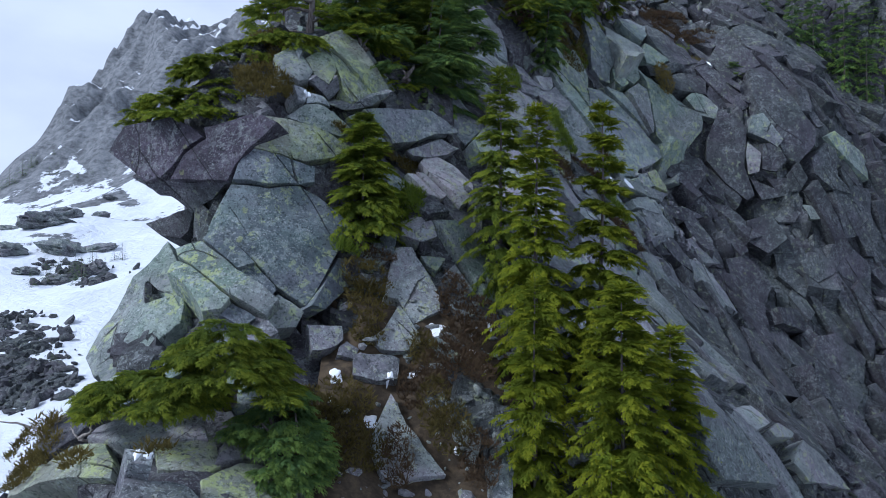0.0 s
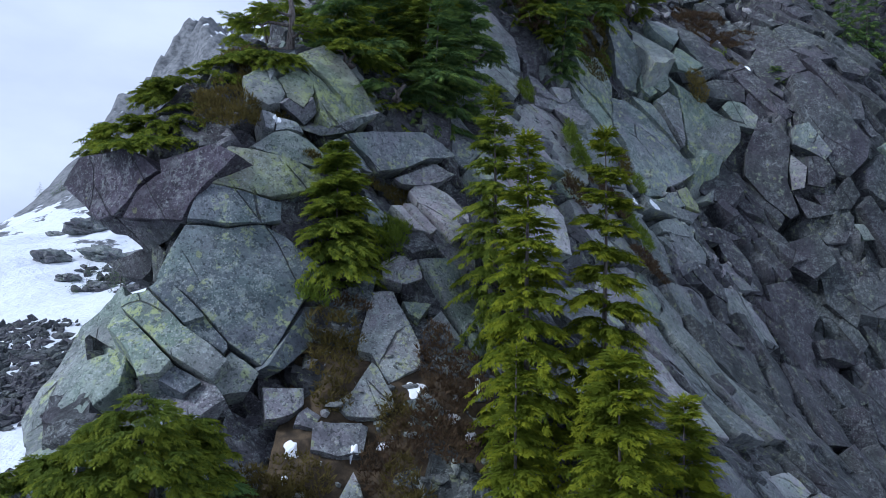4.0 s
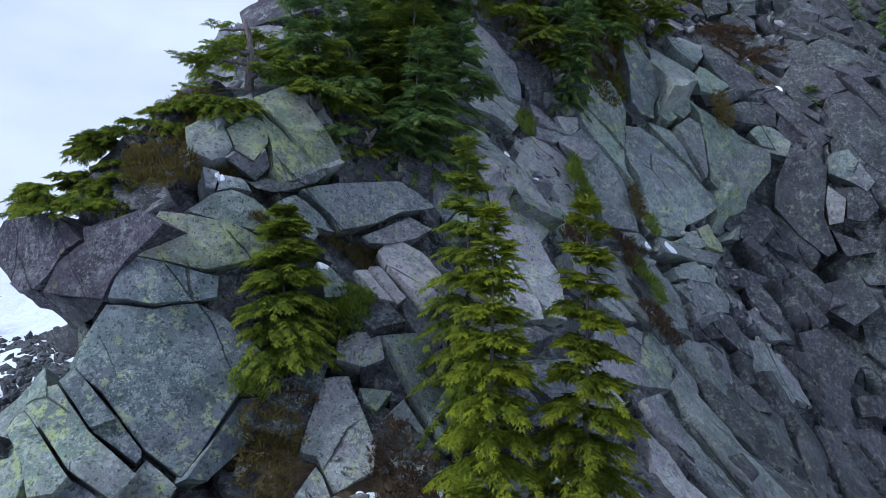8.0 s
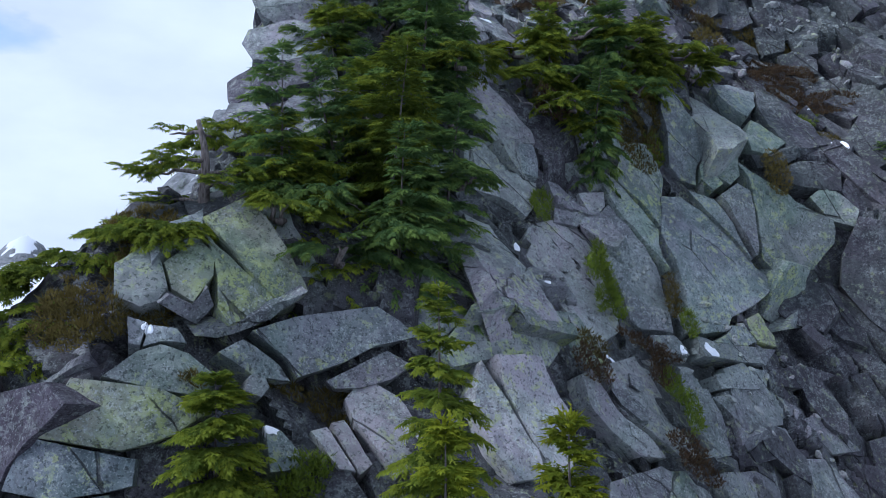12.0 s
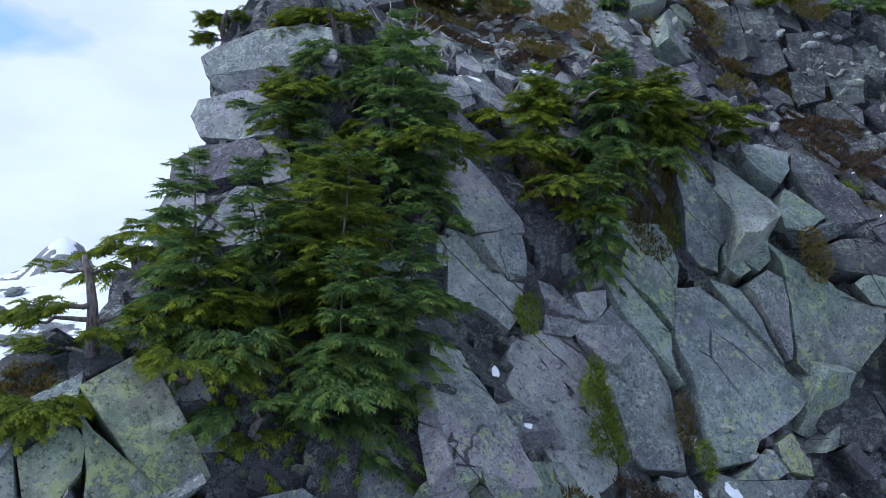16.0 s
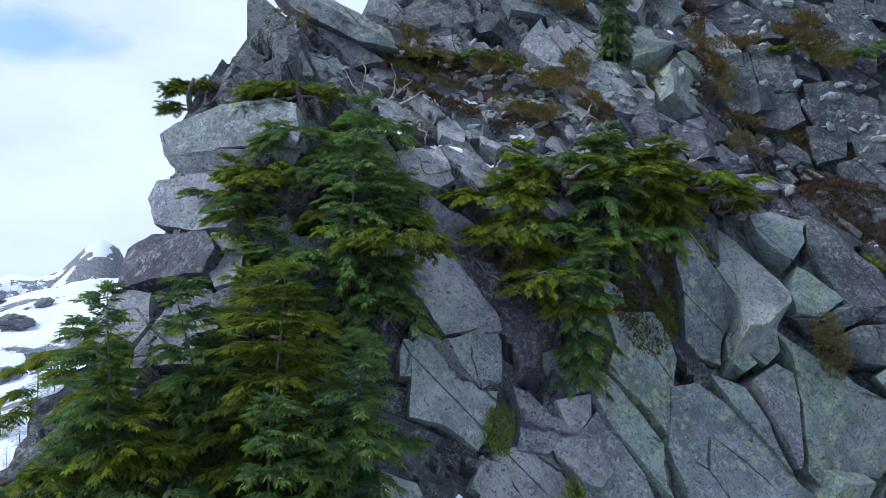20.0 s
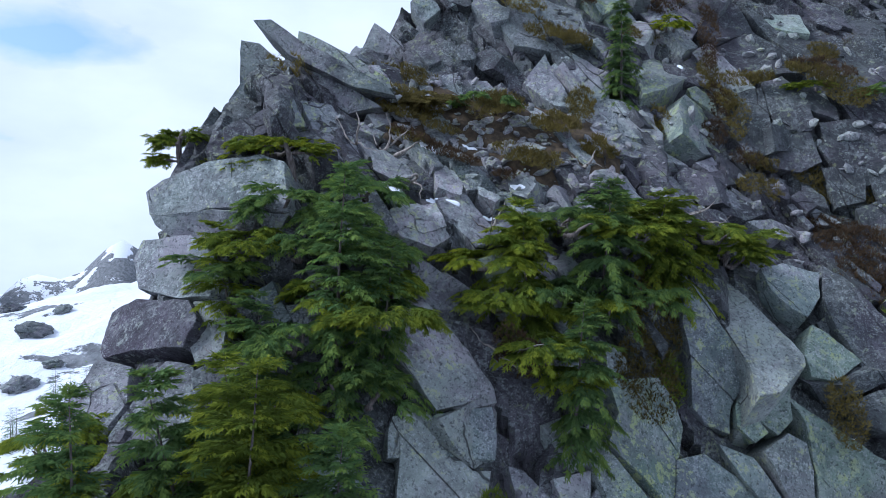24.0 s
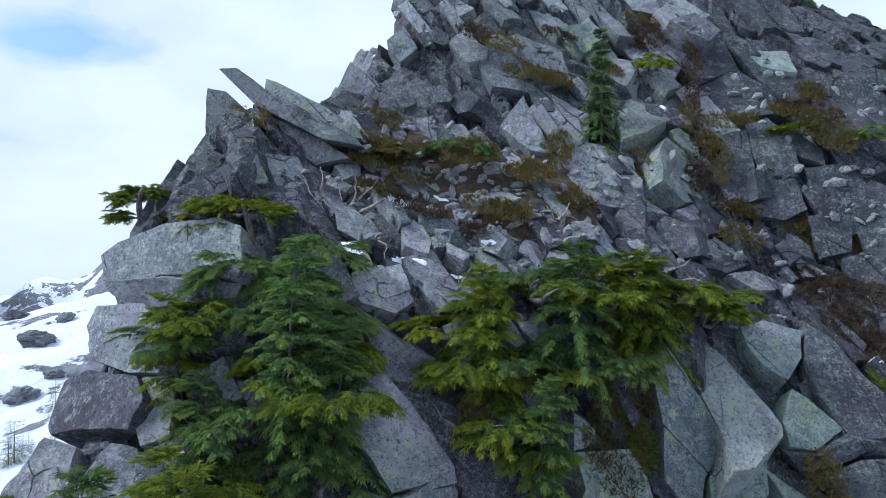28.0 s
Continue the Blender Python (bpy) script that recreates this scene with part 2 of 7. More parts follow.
def needle_material(name, dark, light, tip):
    m, nt, b = material(name, 0.75)
    b.inputs["Specular IOR Level"].default_value = 0.12
    geo = nt.nodes.new("ShaderNodeNewGeometry")
    info = nt.nodes.new("ShaderNodeObjectInfo").outputs["Random"]
    n = noise_node(nt, geo.outputs["Position"], 2.6, 4, 0.6)
    col = blend(nt, step_node(nt, n, 0.34, 0.68), dark, light)
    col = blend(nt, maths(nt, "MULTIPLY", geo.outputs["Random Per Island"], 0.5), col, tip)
    tone = nt.nodes.new("ShaderNodeHueSaturation")
    nt.links.new(maths(nt, "ADD", maths(nt, "MULTIPLY", info, 0.3), 0.85), tone.inputs["Value"])
    nt.links.new(col, tone.inputs["Color"])
    nt.links.new(tone.outputs[0], b.inputs["Base Color"])
    tr = nt.nodes.new("ShaderNodeBsdfTranslucent")
    nt.links.new(tone.outputs[0], tr.inputs["Color"])
    mix = nt.nodes.new("ShaderNodeMixShader")
    mix.inputs[0].default_value = 0.4
    nt.links.new(b.outputs[0], mix.inputs[1])
    nt.links.new(tr.outputs[0], mix.inputs[2])
    nt.links.new(mix.outputs[0], nt.nodes["Material Output"].inputs["Surface"])
    return m


# tip tones: new growth, brightened further by light painted into the colour
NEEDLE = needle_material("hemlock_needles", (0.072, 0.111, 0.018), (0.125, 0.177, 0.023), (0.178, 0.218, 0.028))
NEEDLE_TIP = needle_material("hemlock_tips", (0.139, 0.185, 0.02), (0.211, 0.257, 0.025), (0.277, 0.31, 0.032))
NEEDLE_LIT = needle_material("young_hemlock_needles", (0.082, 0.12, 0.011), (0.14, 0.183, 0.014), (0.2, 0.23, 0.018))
NEEDLE_LIT_TIP = needle_material("young_hemlock_lit_tips", (0.16, 0.2, 0.012), (0.225, 0.26, 0.015), (0.29, 0.305, 0.02))
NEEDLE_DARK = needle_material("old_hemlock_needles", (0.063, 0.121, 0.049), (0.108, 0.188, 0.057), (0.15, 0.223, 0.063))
NEEDLE_DARK_TIP = needle_material("old_hemlock_lit_tips", (0.107, 0.176, 0.047), (0.158, 0.234, 0.053), (0.211, 0.283, 0.061))
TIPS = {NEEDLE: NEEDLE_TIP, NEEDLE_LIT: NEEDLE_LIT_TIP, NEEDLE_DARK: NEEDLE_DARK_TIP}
HEATHER = needle_material("brown_heather", (0.068, 0.056, 0.019), (0.132, 0.104, 0.031), (0.182, 0.156, 0.047))
MOSS = needle_material("green_moss_tufts", (0.065, 0.101, 0.018), (0.143, 0.203, 0.024), (0.221, 0.27, 0.036))
RUST = needle_material("rust_heather", (0.048, 0.03, 0.02), (0.078, 0.053, 0.031), (0.115, 0.084, 0.044))


def wood_material(name, dark, light):
    m, nt, b = material(name, 0.85)
    geo = nt.nodes.new("ShaderNodeTexCoord").outputs["Object"]
    mp = nt.nodes.new("ShaderNodeMapping")
    mp.inputs["Scale"].default_value = (6, 6, 1.2)
    nt.links.new(geo, mp.inputs[0])
    n = noise_node(nt, mp.outputs[0], 6, 6, 0.65)
    nt.links.new(blend(nt, step_node(nt, n, 0.35, 0.65), dark, light), b.inputs["Base Color"])
    bump = nt.nodes.new("ShaderNodeBump")
    bump.inputs["Strength"].default_value = 0.8
    bump.inputs["Distance"].default_value = 0.02
    nt.links.new(n, bump.inputs["Height"])
    nt.links.new(bump.outputs[0], b.inputs["Normal"])
    return m


BARK = wood_material("grey_brown_bark", (0.06, 0.05, 0.045), (0.16, 0.14, 0.13))
DEAD = wood_material("bleached_dead_wood", (0.14, 0.12, 0.105), (0.34, 0.31, 0.28))

SNOW, snow_nt, snow_b = material("old_snow", 0.55)
snow_geo = snow_nt.nodes.new("ShaderNodeNewGeometry").outputs["Position"]
snow_n = noise_node(snow_nt, snow_geo, 6, 6, 0.6)
snow_nt.links.new(blend(snow_nt, step_node(snow_nt, snow_n, 0.3, 0.7), (0.74, 0.78, 0.83), (0.86, 0.88, 0.9)), snow_b.inputs["Base Color"])
snow_bump = snow_nt.nodes.new("ShaderNodeBump")
snow_bump.inputs["Distance"].default_value = 0.04
snow_nt.links.new(snow_n, snow_bump.inputs["Height"])
snow_nt.links.new(snow_bump.outputs[0], snow_b.inputs["Normal"])

SOIL, soil_nt, soil_b = material("peaty_soil", 0.95)
soil_geo = soil_nt.nodes.new("ShaderNodeNewGeometry").outputs["Position"]
soil_n = noise_node(soil_nt, soil_geo, 7, 7, 0.7)
soil_nt.links.new(blend(soil_nt, step_node(soil_nt, soil_n, 0.35, 0.68), (0.032, 0.025, 0.017), (0.085, 0.062, 0.037)), soil_b.inputs["Base Color"])


# ---- the lie of the rock ----
ROOT2 = math.sqrt(0.5)
BASE = (-4.360, -0.406, -0.046)
SWELLS = {
    -7.0: (-3.59, -1.92, -1.61, -0.91, -0.96, -2.20, -1.61, 0.66, -0.10, -0.73),
    -3.9: (3.45, 0.53, 1.76, 1.43, -0.17, 1.97, 2.75, -0.52, 0.45, 0.83),
    -0.8: (-0.69, -0.99, -0.22, 0.61, 0.53, 0.68, -1.42, 1.20, 1.39, 0.49),
    2.3: (1.30, 0.92, 0.96, -0.29, 0.11, 0.48, 1.39, 0.42, 0.51, 1.42),
    5.4: (-0.46, 0.56, -1.15, 0.80, -0.24, 0.94, 0.10, 0.11, 1.90, 0.95),
    8.5: (0.14, -0.11, 0.64, -1.94, -0.20, -0.31, -0.65, 2.13, -0.34, 1.67),
    11.6: (-0.63, -0.42, -2.09, 0.29, 0.45, 2.48, 2.60, -0.29, 2.42, -0.14),
    14.7: (-0.60, -0.38, -0.34, -1.52, 0.37, -0.78, -2.36, 2.75, -0.27, 1.19),
    17.8: (-0.79, -1.20, -1.25, -0.23, -0.15, 1.42, 4.42, 2.44, 2.65, 2.32),
}
SWELL_S = (6.0, 3.6)
# steps in the cliff: across, up the slope, height
KNOLLS = ((-0.63, 14.9, -0.5), (4.55, 22.3, -0.45), (-4.4, 12.25, -0.6), (-1.55, 12.5, -0.3), (8.15, 21.3, -0.55), (9.65, 20.0, -0.5),
          (-2.65, 30.6, -0.4), (3.6, 9.8, 0.7), (6.25, 11.0, 0.4), (1.3, 16.6, 0.6), (6.9, 29.9, 0.35))


def lie(x, s):
    """Height of the bedrock over a 45-degree plane, at x across and s up the slope."""
    h = BASE[0] + BASE[1] * x + BASE[2] * s
    for cx, row in SWELLS.items():
        for k, a in enumerate(row):
            cs = SWELL_S[0] + SWELL_S[1] * k
            h = h + a * np.exp(-((x - cx) ** 2 + (s - cs) ** 2) / 13.52)
    for cx, cs, a in KNOLLS:
        h = h + a * np.exp(-((x - cx) ** 2 + (s - cs) ** 2) / 1.3)
    return h


EDGE_S = (3, 8, 9.9, 11.5, 13, 14.5, 16.8, 20, 23, 27, 29, 33, 40, 46)
EDGE_X = (-7.0, -6.2, -4.9, -4.2, -4.1, -4.5, -3.4, -3.3, -4.6, -4.2, -3.0, -2.0, -1.0, 0.0)


def cells(a, b, seed):
    """Jittered cells on a plane: nearest distance, gap to the next, the cell's two random numbers and the offset from its middle."""
    ia, ib = np.floor(a), np.floor(b)
    best = np.full(a.shape, 9.0)
    nxt = np.full(a.shape, 9.0)
    r1 = np.zeros(a.shape)
    r2 = np.zeros(a.shape)
    oa = np.zeros(a.shape)
    ob = np.zeros(a.shape)
    for da in (-1, 0, 1):
        for db in (-1, 0, 1):
            ca, cb = ia + da, ib + db
            q = np.sin(ca * 127.1 + cb * 311.7 + seed) * 43758.5453
            u = q - np.floor(q)
            q = np.sin(ca * 269.5 + cb * 183.3 + seed * 1.7) * 43758.5453
            v = q - np.floor(q)
            xa, xb = a - ca - 0.1 - 0.8 * u, b - cb - 0.1 - 0.8 * v
            d = np.hypot(xa, xb)
            near = d < best
            nxt = np.where(near, best, np.minimum(nxt, d))
            r1, r2 = np.where(near, u, r1), np.where(near, v, r2)
            oa, ob = np.where(near, xa, oa), np.where(near, xb, ob)
            best = np.where(near, d, best)
    return best, nxt - best, r1, r2, oa, ob


def surface(x, s, rough=True):
    x, s = np.asarray(x, float), np.asarray(s, float)
    h = lie(x, s) - 0.4
    over = np.maximum(0, np.interp(s, EDGE_S, EDGE_X) - x)
    h = h - 3.0 * over - 0.5 * over ** 2
    if rough:
        wob = 0.25 * np.sin(x * 1.3 + s * 0.7) + 0.2 * np.sin(s * 1.9 - x * 0.6)
        along, across = (0.62 * x - 0.78 * s + wob), (0.78 * x + 0.62 * s - wob)
        for la, lb, amp, gap, seed in ((3.2, 0.85, 0.42, 0.34, 3.1), (1.0, 0.36, 0.17, 0.13, 8.7)):
            f, edge, u, v, oa, ob = cells(along / la, across / lb, seed)
            h = h + amp * (u - 0.5) + amp * 1.3 * (v - 0.5) * ob * 1.4 + amp * (u - 0.4) * oa
            h = h - gap * np.clip(1 - edge / 0.12, 0, 1) ** 1.5
    return h


def place(x, s, lift=0.0, rough=False):
    h = float(surface(x, s, rough)) + lift
    return Vector((x, (s - h) * ROOT2, (s + h) * ROOT2))


def mesh_object(name, verts, faces, mats, parent=None, smooth=True, index=None, sharp=0.0):
    me = bpy.data.meshes.new(name)
    me.from_pydata(verts, [], faces)
    for m in mats:
        me.materials.append(m)
    if index is not None:
        me.polygons.foreach_set("material_index", index)
    me.polygons.foreach_set("use_smooth", [smooth] * len(me.polygons))
    if sharp:
        me.set_sharp_from_angle(angle=radians(sharp))
    me.update()
    ob = new(name, me)
    if parent is not None:
        ob.parent = parent
    return ob


def grid_faces(rows, cols):
    i = np.arange((rows - 1) * (cols - 1))
    r, c = i // (cols - 1), i % (cols - 1)
    a = r * cols + c
    return np.stack([a, a + 1, a + cols + 1, a + cols], 1).tolist()


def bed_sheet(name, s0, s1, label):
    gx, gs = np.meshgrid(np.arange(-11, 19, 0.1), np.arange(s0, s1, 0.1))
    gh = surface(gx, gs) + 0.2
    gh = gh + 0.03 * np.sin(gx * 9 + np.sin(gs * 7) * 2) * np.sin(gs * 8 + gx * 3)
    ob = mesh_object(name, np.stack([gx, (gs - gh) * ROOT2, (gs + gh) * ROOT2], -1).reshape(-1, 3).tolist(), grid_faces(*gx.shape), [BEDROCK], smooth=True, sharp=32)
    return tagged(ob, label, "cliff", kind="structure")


lower_cliff = bed_sheet("lower_cliff", 3, 17.05, "cleft granite bedrock at the foot of a cliff, toned dark for shaded gaps")
middle_cliff = bed_sheet("middle_cliff", 17, 26.05, "cleft granite bedrock behind jointed slabs, toned dark for shaded gaps")
upper_cliff = bed_sheet("upper_cliff", 26, 46, "cleft granite bedrock of a broken summit ridge, toned dark for shaded gaps")


def soil_bank(x0, x1, s0, s1, lift, seed):
    n = 0.06
    gx, gs = np.meshgrid(np.arange(x0, x1, n), np.arange(s0, s1, n))
    edge = np.minimum(np.minimum(gx - x0, x1 - gx), np.minimum(gs - s0, s1 - gs))
    gh = surface(gx, gs, False) + 0.16 + lift - 0.5 * np.clip(0.5 - edge, 0, 1)
    gh = gh + 0.06 * fbm(gx * 2.2 + seed, gs * 2.2) + 0.02 * fbm(gx * 9, gs * 9 + seed)
    ob = mesh_object("soil_bank", np.stack([gx, (gs - gh) * ROOT2, (gs + gh) * ROOT2], -1).reshape(-1, 3).tolist(), grid_faces(*gx.shape), [SOIL])
    return tagged(ob, "brown peaty soil held between boulders", "soil", kind="structure")


# ---- far ground: snowfields, scree and the hazy peak ----
def fbm(x, y, octaves=5):
    h, a, f = 0.0, 1.0, 1.0
    for k in range(octaves):
        h = h + a * (np.sin(x * f + 1.7 * k + 1.3 * np.sin(y * f * 0.9 + k)) * np.sin(y * f * 1.1 + 2.3 * k + 1.1 * np.sin(x * f * 1.2)))
        a, f = a * 0.5, f * 2.07
    return h


def crag(x, y, octaves=4):
    h, a, f = 0.0, 1.0, 1.0
    for k in range(octaves):
        h = h + a * (1 - 2 * np.abs(np.sin(x * f + 2.1 * k + 1.1 * np.sin(y * f * 0.8 + k)) * np.cos(0.6 * y * f + 1.3 * k + 0.8 * np.sin(x * f))))
        a, f = a * 0.55, f * 2.13
    return h


def far_land(x, y):
    fall = 1 / (1 + np.exp(-(x + 260) / 45))
    near = np.clip((y - 15) / 40, 0, 1)
    z = -10 + 0.14 * np.clip(y - 5, 0, 330) * fall - 75 * (1 - fall)
    z = z + 0.1 * np.clip(x + 60, -60, 40) * near
    z = z + 8 * np.exp(-(((x + 85) / 40) ** 2 + ((y - 95) / 45) ** 2))
    z = z + 12 * np.exp(-(((x + 165) / 30) ** 2 + ((y - 265) / 60) ** 2))
    z = z + 82 * np.exp(-((x + 72) / 66) ** 8 - ((y - 290) / 85) ** 2)
    z = np.minimum(z, 92 + 0.1 * (z - 92))
    z = z - 70 * np.clip((y - 350) / 150, 0, 1)
    r, az = np.hypot(x, y), np.arctan2(x, y)
    z = z + 185 * np.exp(-((r - 680) / 120) ** 2) * (0.72 + 0.2 * np.sin(az * 23) + 0.1 * np.sin(az * 51 + 1))
    rug = 0.15 + np.clip((z - 20) / 30, 0, 1.2)
    z = z + near * rug * (3.6 * crag(x / 11.0, y / 16.0) + 0.9 * crag(x / 3.7 + 2, y / 5.1, 2)) + near * 0.35 * fbm(x / 5.0 + 3, y / 5.0)
    back = np.clip((-y) / 60, 0, 1)
    return z - 40 * back - 30 * np.clip((x - 30) / 40, 0, 1) * np.clip((80 - y) / 60, 0, 1)


def spread(lo, hi, near, n):
    t = np.linspace(-1, 1, n)
    v = np.sinh(t * 4.2) / np.sinh(4.2)
    return np.where(v < 0, near - v * (lo - near), near + v * (hi - near))


fx, fy = np.meshgrid(np.unique(np.concatenate([spread(-2600, 2600, -40, 200), np.arange(-190, -20, 1.7)])), np.unique(np.concatenate([spread(-2500, 3000, 70, 190), np.arange(50, 330, 2.4)])))
fz = far_land(fx, fy)
LAND, land_nt, land_b = material("snow_and_scree", 0.8)
lg = land_nt.nodes.new("ShaderNodeNewGeometry")
sep = land_nt.nodes.new("ShaderNodeSeparateXYZ")
land_nt.links.new(lg.outputs["Normal"], sep.inputs[0])
pos = land_nt.nodes.new("ShaderNodeSeparateXYZ")
land_nt.links.new(lg.outputs["Position"], pos.inputs[0])
ln = noise_node(land_nt, lg.outputs["Position"], 0.06, 8, 0.62, 0.5)
lf = noise_node(land_nt, lg.outputs["Position"], 0.5, 6, 0.65)
score = maths(land_nt, "ADD", ln, maths(land_nt, "MULTIPLY", maths(land_nt, "SUBTRACT", sep.outputs[2], 0.86), 1.1))
score = maths(land_nt, "ADD", score, maths(land_nt, "MULTIPLY", maths(land_nt, "SUBTRACT", lf, 0.5), 0.25))
rockc = blend(land_nt, step_node(land_nt, lf, 0.3, 0.7), (0.07, 0.076, 0.083), (0.2, 0.212, 0.222))
land_nt.links.new(blend(land_nt, step_node(land_nt, score, 0.50, 0.53), rockc, (0.62, 0.655, 0.70)), land_b.inputs["Base Color"])
lb = land_nt.nodes.new("ShaderNodeBump")
lb.inputs["Distance"].default_value = 1.2
lb.inputs["Strength"].default_value = 0.6
land_nt.links.new(lf, lb.inputs["Height"])
land_nt.links.new(lb.outputs[0], land_b.inputs["Normal"])
soil_bank(-1.75, 1.6, 6.8, 11.6, 0.14, 1.0)
soil_bank(-1.2, 3.2, 26.2, 29.0, 0.22, 5.0)

ground = mesh_object("ground", np.stack([fx, fy, fz], -1).reshape(-1, 3).tolist(), grid_faces(*fx.shape), [LAND])
tagged(ground, "snow-covered mountain slope with bare rock and scree", "ground", kind="structure")


# ---- boulders and slabs ----
ROCK_WORDS = {
    "g": "grey granite block with sharp broken edges in the cliff",
    "b": "blue-grey granite slab with thin lichen in the cliff",
    "t": "dark slate-blue granite slab with sparse lichen in the cliff",
    "y": "granite block crusted with yellow-green lichen",
    "v": "greenish lichen-crusted granite slab set in the cliff",
    "p": "dark purplish boulder mottled with pale lichen",
    "l": "pale grey weathered granite block with lichen specks",
    "d": "dark granite block wedged between larger slabs, toned darker for shade",
}
rock_count = [0]
TRACED = []


def rock(x, y, z, az, el, depth, tone, outline, owner=None, flat=False):
    """A jointed block: its broken front face stands at x, y, z, faces az (round) and el (up), and runs depth metres back."""
    rock_count[0] += 1
    rng = random.Random(rock_count[0] * 17 + 5)
    ca, sa, ce, se = math.cos(radians(az)), math.sin(radians(az)), math.cos(radians(el)), math.sin(radians(el))
    n = Vector((ce * ca, ce * sa, se))
    u = Vector((-sa, ca, 0))
    v = n.cross(u)
    pts = np.array(outline)
    if np.sum(pts[:, 0] * np.roll(pts[:, 1], -1) - pts[:, 1] * np.roll(pts[:, 0], -1)) < 0:
        pts = pts[::-1]
    # draw the outline in a little, so that joints stay open
    back, ahead = np.roll(pts, 1, 0) - pts, np.roll(pts, -1, 0) - pts
    e1 = np.stack([back[:, 1], -back[:, 0]], 1) / np.linalg.norm(back, axis=1)[:, None]
    e2 = np.stack([-ahead[:, 1], ahead[:, 0]], 1) / np.linalg.norm(ahead, axis=1)[:, None]
    pts = pts + 0.006 * (e1 + e2) / np.maximum(0.45, 1 + np.sum(e1 * e2, 1))[:, None]
    size = math.sqrt(np.ptp(pts[:, 0]) * np.ptp(pts[:, 1]))
    step = max(0.05, min(0.1, size / 14)) * (1.4 if owner is not None else 1.0)
    ring = []
    for k in range(len(pts)):
        a, b = pts[k], pts[(k + 1) % len(pts)]
        m = max(2, int(np.linalg.norm(b - a) / step))
        for i in range(m):
            ring.append(a + (b - a) * i / m)
    ring = np.array(ring)
    mid = ring.mean(0)
    count = len(ring)
    scales = [0.0, 0.3, 0.6, 0.85, 0.97] if owner is not None else [0.0, 0.14, 0.28, 0.42, 0.55, 0.67, 0.78, 0.87, 0.94, 0.99]
    rows = [mid + (ring - mid) * k for k in scales] + [ring * 1.0]
    w = [np.zeros(count) for _ in scales] + [np.full(count, -0.012)]
    flare = 1.01
    for k in (0.2, 1.0) if owner is not None else (0.12, 0.3, 0.6, 1.0):
        rows.append(mid + (ring - mid) * (1 + (flare - 1) * k))
        w.append(np.full(count, -0.05 - depth * k))
    P2 = np.concatenate(rows)
    W = np.concatenate(w)
    # large chipped facets
    front = W > -0.2
    for _ in range(rng.randint(2, 4)):
        ang = rng.uniform(0, 2 * math.pi)
        d = np.array((math.cos(ang), math.sin(ang)))
        reach = (ring - mid) @ d
        cut = reach.max() * rng.uniform(0.45, 0.95)
        over = np.maximum(0, (P2 - mid) @ d - cut)
        W = W - over * (rng.uniform(0.02, 0.12) if owner is not None else rng.uniform(0.03, 0.14) if size > 0.7 else rng.uniform(0.08, 0.3))
    base = Vector((x, y, z))
    if owner is None and not flat:
        # the face follows the swell of the cliff, so that neighbours stay flush
        q3 = np.array(base) + P2[:, :1] * np.array(u) + P2[:, 1:] * np.array(v)
        q3 = np.concatenate([q3, np.array(base)[None]])
        off = lie(q3[:, 0], (q3[:, 1] + q3[:, 2]) * ROOT2) - (q3[:, 2] - q3[:, 1]) * ROOT2
        lean = max(0.4, (n.z - n.y) * ROOT2)
        W = W + np.clip(0.8 * (off[:-1] - off[-1]) * lean, -0.3, 0.3)
    verts = []
    seed = Vector((rng.uniform(0, 50), rng.uniform(0, 50), rng.uniform(0, 50)))
    for (a, b), c in zip(P2.tolist(), W.tolist()):
        q = base + u * a + v * b + n * c
        f = noise.fractal(q * 1.6 + seed, 0.8, 2.1, 4) * 0.034 * min(1.6, 0.5 + size)
        r = noise.fractal(q * 7.0 + seed, 0.7, 2.1, 3) * 0.012
        g = noise.noise(q * 2.3 + seed * 2) * 0.012
        verts.append((q + n * (f + r) + u * g + v * noise.noise(q * 2.1 - seed) * 0.012)[:])
    faces = []
    for r in range(len(rows) - 1):
        for i in range(count):
            j = (i + 1) % count
            if r == 0:
                faces.append((r * count, (r + 1) * count + i, (r + 1) * count + j))
            else:
                faces.append((r * count + i, (r + 1) * count + i, (r + 1) * count + j, r * count + j))
    if owner is not None:
        return mesh_object("slab", verts, faces, [ROCK[tone]], owner, smooth=True, sharp=28)
    TRACED.append((base, n, u, v, pts, size))
    name = "boulder" if tone in "pl" else "rock_slab" if size > 1.2 else "rock_block"
    ob = mesh_object(name, verts, faces, [ROCK[tone]], smooth=True, sharp=28)
    tagged(ob, ROCK_WORDS[tone], "rock", "jointed blocks of the cliff")
    return ob


rock(-4.72, 11.25, 7.66, -109, 10, 0.87, 'p', [(-1.04, -0.01), (-0.77, 0.44), (0.21, 0.52), (0.63, 0.35), (0.89, 0.15), (0.56, -0.04), (0.17, -0.50), (-0.15, -0.57), (-0.50, -0.34)], None, True)
rock(-3.50, 10.84, 7.63, -104, 15, 0.87, 'p', [(-0.40, 0.36), (0.50, 0.57), (0.90, 0.38), (0.50, -0.02), (0.27, -0.33), (0.15, -0.58), (-0.93, -0.51), (-0.64, -0.03), (-0.35, 0.16)], None, True)
# underside and recess below the overhang: their shade is put in the dark tone
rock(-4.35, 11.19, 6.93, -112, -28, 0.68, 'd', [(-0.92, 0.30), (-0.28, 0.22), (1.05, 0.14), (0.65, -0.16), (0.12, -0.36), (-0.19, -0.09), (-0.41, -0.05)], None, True)
